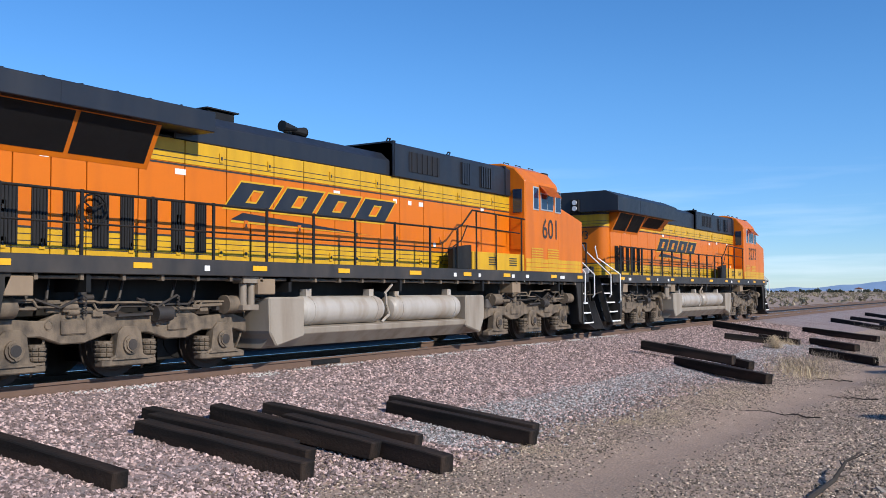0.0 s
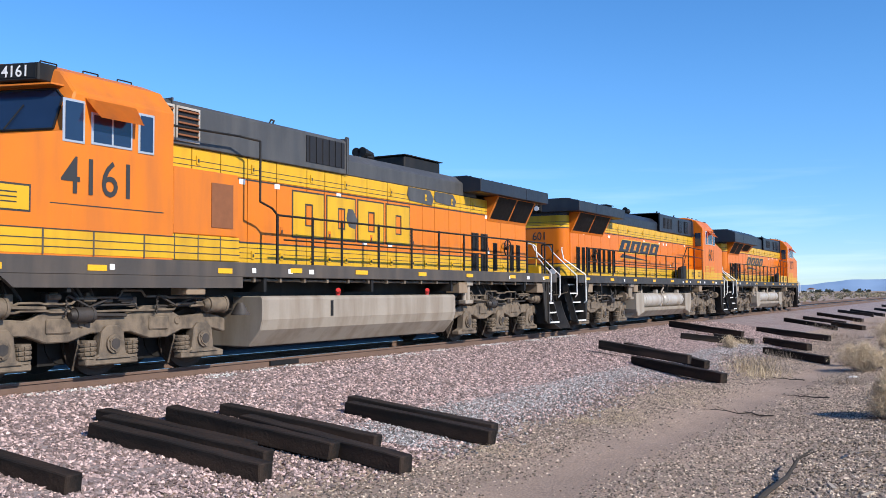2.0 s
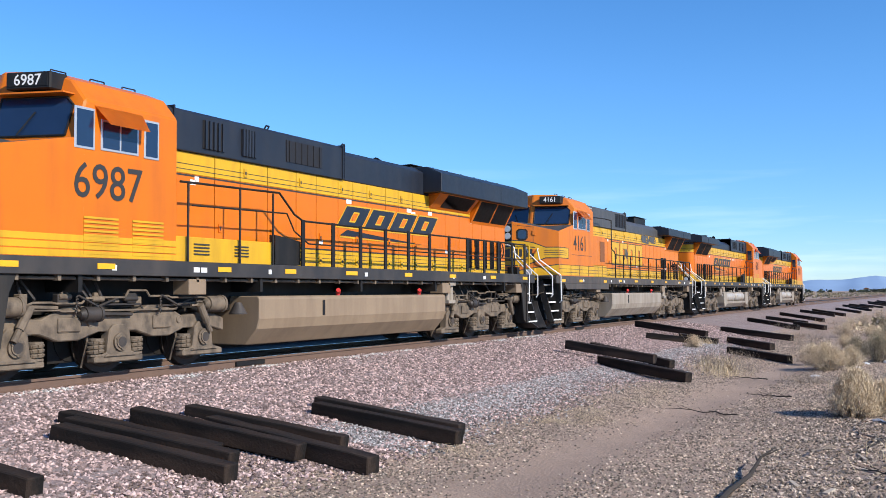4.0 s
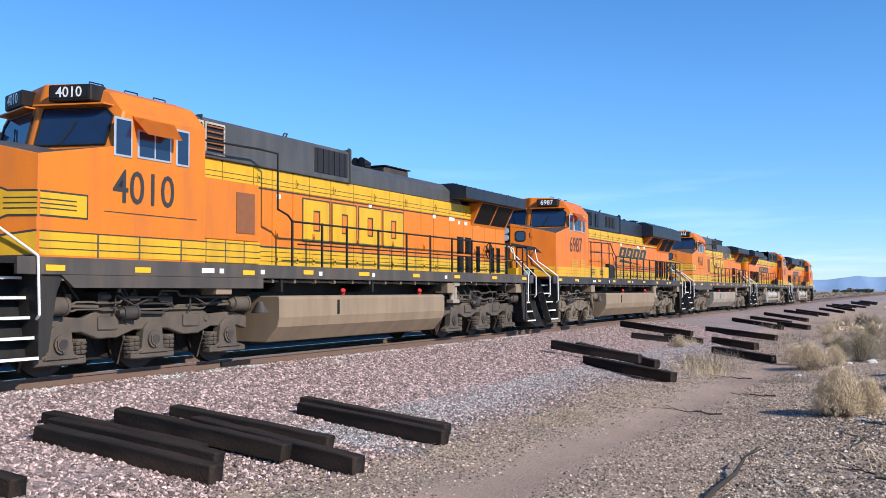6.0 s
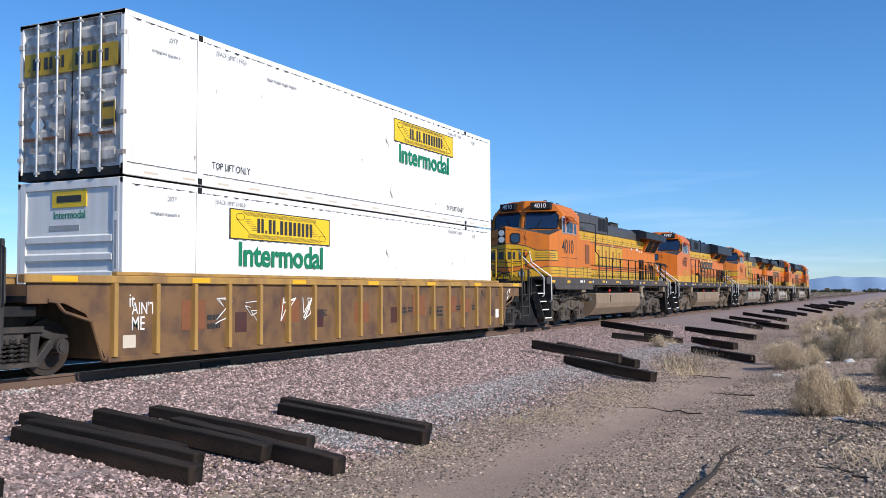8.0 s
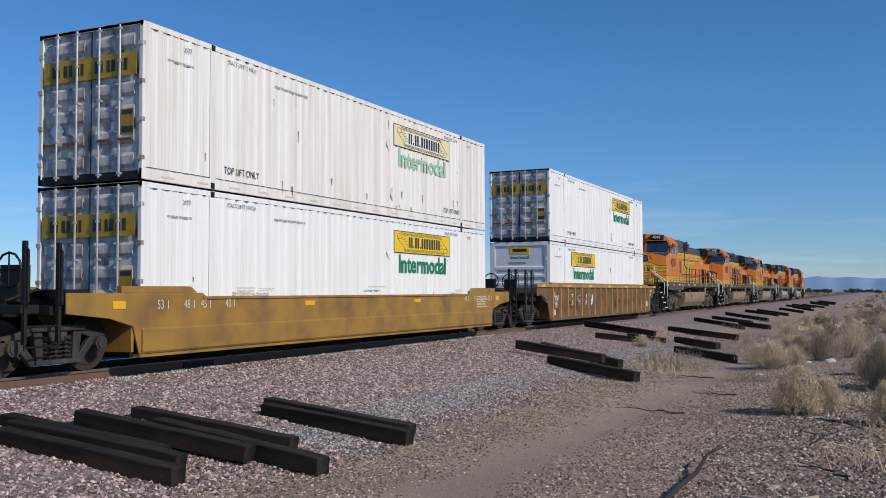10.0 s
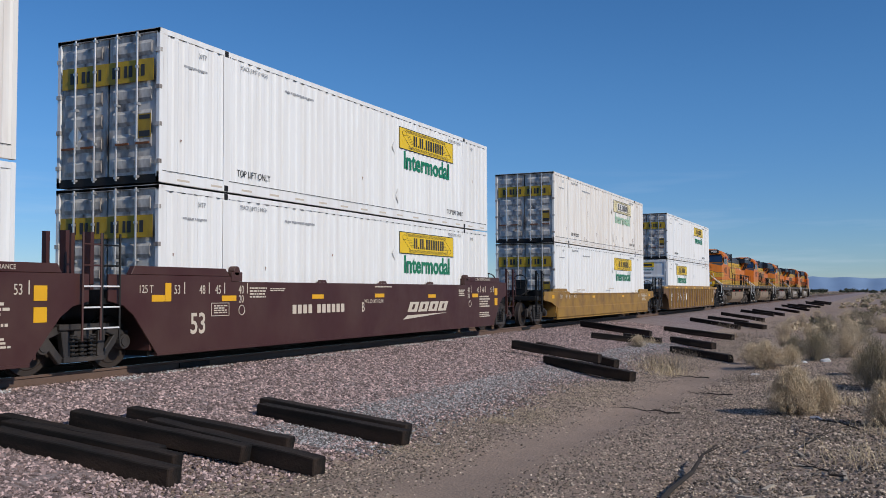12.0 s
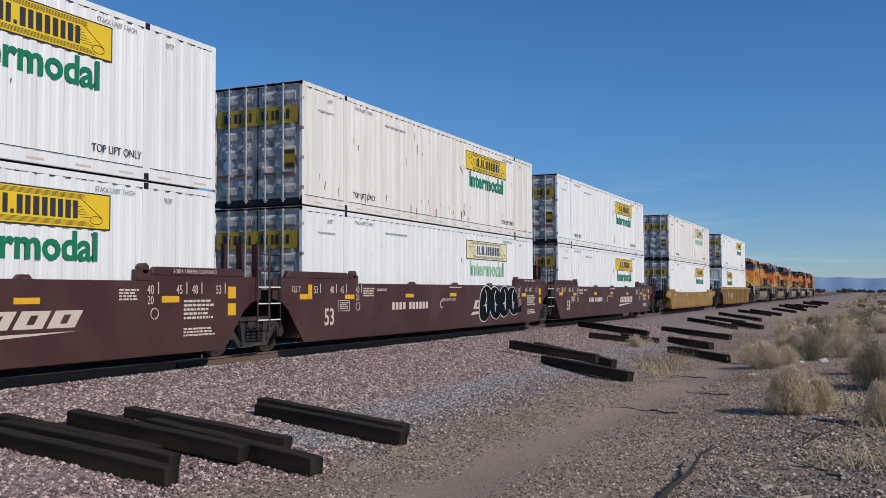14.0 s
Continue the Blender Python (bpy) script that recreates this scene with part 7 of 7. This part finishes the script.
for i, (x, y, yaw, ln, w) in enumerate([(11.3, 1.55, 20, 0.36, 0.035), (11.0, 1.15, -10, 0.34, 0.04), (12.6, 0.9, 50, 0.4, 0.03), (13.4, 1.0, 15, 0.5, 0.025), (10.4, 1.3, 70, 0.3, 0.03), (10.5, 0.8, -35, 0.5, 0.03), (15.0, 0.9, 35, 0.45, 0.03), (12.0, 0.4, 5, 0.5, 0.03)]):
    bm = loft(B(), [[(-ln / 2, -w, 0), (-ln / 2 + 0.02, w, 0), (-ln / 2 + 0.01, w * 0.8, 0.03), (-ln / 2, -w * 0.8, 0.03)], [(ln / 2, -w * 0.6, 0), (ln / 2 - 0.03, w * 0.7, 0), (ln / 2 - 0.02, w * 0.6, 0.025), (ln / 2, -w * 0.5, 0.025)]])
    ob = new("wood_scrap", mesh_of("wood_scrap", bm, WOODLIGHT))
    ob.matrix_basis = pose(x, y, level(x, y), 0, 0, yaw)
    tagged(ob, "splintered pale wood scrap on rubble", "wood scrap", "wood scraps in the rubble")
bm = B()
pt = lambda x, y, up: (x, y, level(x, y) + up)
for p, q, ra, rb in ((pt(9.5, 2.1, 0.0), pt(10.3, 2.08, 0.05), 0.034, 0.03), (pt(10.3, 2.08, 0.05), pt(11.3, 2.03, 0.08), 0.03, 0.026), (pt(11.3, 2.03, 0.08), pt(11.9, 2.0, 0.2), 0.026, 0.018), (pt(11.9, 2.0, 0.2), pt(12.3, 1.9, 0.26), 0.016, 0.006), (pt(11.7, 2.0, 0.16), pt(12.2, 2.12, 0.16), 0.014, 0.006), (pt(11.9, 2.0, 0.2), pt(12.1, 1.78, 0.3), 0.01, 0.004)):
    rod(bm, p, q, ra, 8, rb)
tagged(new("dead_branch", mesh_of("dead_branch", bm, DARKTWIG, smooth=True)), "dark dead branch lying across the dirt", "branch")
for i, (x, y, yaw, ln) in enumerate([(15.4, 1.15, 15, 1.9), (14.6, 0.85, -8, 1.6), (16.2, 0.6, 30, 1.4), (13.6, 1.5, -20, 0.9), (12.2, 0.7, 40, 0.8), (17.3, 3.9, 70, 1.3), (12.9, 0.2, -5, 1.1), (24.5, 4.4, 80, 1.0), (20.3, 3.2, 65, 0.9)]):
    rg = random.Random(300 + i)
    line = [Vector((-ln / 2 + ln * k / 6, rg.uniform(-0.08, 0.08), 0.025 + rg.uniform(0, 0.05))) for k in range(7)]
    wood = DARKTWIG if i % 3 else TWIG
    rings = [[(p.x, p.y + (0.015 - 0.0018 * k) * math.cos(1.2566 * j), p.z + (0.015 - 0.0018 * k) * math.sin(1.2566 * j)) for j in range(5)] for k, p in enumerate(line)]
    ob = new("fallen_branch", mesh_of("fallen_branch", loft(B(), rings), wood))
    ob.matrix_basis = pose(x, y, level(x, y), 0, 0, yaw)
    for p in line[1:]:
        part("twig", rod(B(), p, p + Vector((rg.uniform(0.05, 0.25), rg.uniform(-0.22, 0.22), rg.uniform(-0.02, 0.1))), 0.006, 5, 0.002), wood, ob)
    tagged(ob, "thin grey dry branch lying on rubble" if i % 3 == 0 else "dark dead branch with side twigs lying on dirt", "branch", "dead branches on the ground")
for i, (x, y, s) in enumerate([(31.2, 1.5, 0.16), (30.6, 2.1, 0.1), (16.9, 1.0, 0.09), (26.0, 3.0, 0.09), (29.0, 2.2, 0.12), (40, 3.0, 0.14)]):
    bm = B()
    bmesh.ops.create_icosphere(bm, subdivisions=2, radius=s)
    rg = random.Random(i)
    for v in bm.verts:
        k = 1 + 0.35 * noise.noise(v.co * 9 + Vector((i, 0, 0)))
        v.co = Vector((v.co.x * 1.5 * k, v.co.y * k, max(-0.02, v.co.z * 0.6 * k)))
    ob = new("pale_rock", mesh_of("pale_rock", bm, WHITE if i < 2 else STONE_GREY, smooth=False))
    ob.matrix_basis = pose(x, y, level(x, y), 0, 0, i * 40)
    tagged(ob, "pale angular rock among dry bushes", "rock", "pale rocks")


# ================= distance =================
def clumps(name, count, place, size, material, seed, label, category, lumps=7, tris=10):
    """Many ragged clumps of small leaf triangles, far off."""
    rg = np.random.default_rng(seed)
    v, f = [], []
    for _ in range(count):
        x, y = place(rg)
        s = rg.uniform(*size)
        z = LOW - 0.05 if y < 22 or y > 22 else 0
        for k in range(lumps):
            cx, cy, cz = x + rg.normal(0, s * 0.45), y + rg.normal(0, s * 0.45), z + s * rg.uniform(0.15, 0.75)
            for j in range(tris):
                p = rg.normal(0, s * 0.2, (3, 3)) + (cx, cy, cz)
                i = len(v)
                v += [tuple(q) for q in p]
                f.append((i, i + 1, i + 2))
    me = bpy.data.meshes.new(name)
    me.from_pydata(v, [], f)
    me.materials.append(material)
    return tagged(new(name, me), label, category, kind="stuff")


clumps("desert_scrub", 420, lambda g: (60 + 700 * g.random() ** 1.6, 3.5 - (4 + 160 * g.random() ** 1.5) * g.random()), (0.3, 0.7), BUSHGREEN, 31, "low dusty scrub scattered over the desert plain", "scrub")
clumps("pale_scrub", 420, lambda g: (50 + 500 * g.random() ** 1.5, 4.5 - (3 + 120 * g.random() ** 1.5) * g.random()), (0.25, 0.6), BUSHLEAF, 32, "pale dry scrub scattered over the desert plain", "scrub")
clumps("scrub_beyond_tracks", 2800, lambda g: (30 + 900 * g.random() ** 1.1, 25 + 330 * g.random() ** 1.1), (0.5, 1.3), BUSHGREEN, 33, "green-brown scrub on the plain beyond the tracks", "scrub", 4, 9)
clumps("far_trees", 420, lambda g: (850 + 700 * g.random(), -500 + 1300 * g.random()), (2.2, 4.6), TREEM, 34, "dark line of distant trees on the plain", "trees", 8, 10)

for i, (x, y, w, d, h) in enumerate([(1250, 190, 14, 9, 4), (1350, 90, 12, 8, 4)]):
    bd = tagged(new("far_house"), "small pale house far off on the plain", "house", "far houses")
    bd.location = (x, y, LOW)
    part("wall", box(B(), -w / 2, w / 2, -d / 2, d / 2, 0, h), CONT_DIRTY, bd)
    part("roof", prism(B(), [(-d / 2 - 0.5, h), (d / 2 + 0.5, h), (0, h + 2)], -w / 2 - 0.5, w / 2 + 0.5, "x"), RUST, bd)

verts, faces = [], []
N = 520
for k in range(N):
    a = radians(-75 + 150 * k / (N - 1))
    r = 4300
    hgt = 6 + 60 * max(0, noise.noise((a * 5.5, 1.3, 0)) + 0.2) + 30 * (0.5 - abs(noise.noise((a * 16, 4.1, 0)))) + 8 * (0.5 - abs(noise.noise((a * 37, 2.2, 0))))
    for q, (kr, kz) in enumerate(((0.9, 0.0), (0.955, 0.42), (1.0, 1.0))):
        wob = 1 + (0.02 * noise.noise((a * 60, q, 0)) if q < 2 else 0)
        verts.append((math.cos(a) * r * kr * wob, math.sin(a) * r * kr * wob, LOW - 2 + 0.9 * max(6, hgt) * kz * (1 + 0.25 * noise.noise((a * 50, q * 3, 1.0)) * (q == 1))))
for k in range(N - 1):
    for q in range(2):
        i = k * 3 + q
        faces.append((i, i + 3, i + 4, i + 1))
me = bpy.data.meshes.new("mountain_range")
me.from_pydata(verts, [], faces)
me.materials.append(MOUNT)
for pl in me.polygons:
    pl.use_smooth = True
tagged(new("mountain_range", me), "low mountain range on the horizon in painted blue haze", "mountains", kind="structure")


# ================= movement =================
def run(t):
    """Metres that the train has run at t seconds."""
    return 0.096 + 11.394 * t + 0.03059 * t * t - 0.000162 * t ** 3


def motions():
    times = [0.5 * i for i in range(29)]
    for thing, x, heading, *z in MOVERS:
        walk(thing, [(t, pose(x + run(t), YT, z[0] if z else 0.0, 0, 0, 0 if heading > 0 else 180)) for t in times])
    step = 1.0 / FPS
    for ob, r, sense, x, y, z in SPIN:
        walk(ob, [(min(14.0, i * step), pose(x, y, z, 0, math.degrees(sense * run(min(14.0, i * step)) / r), 0)) for i in range(421)])


motions()
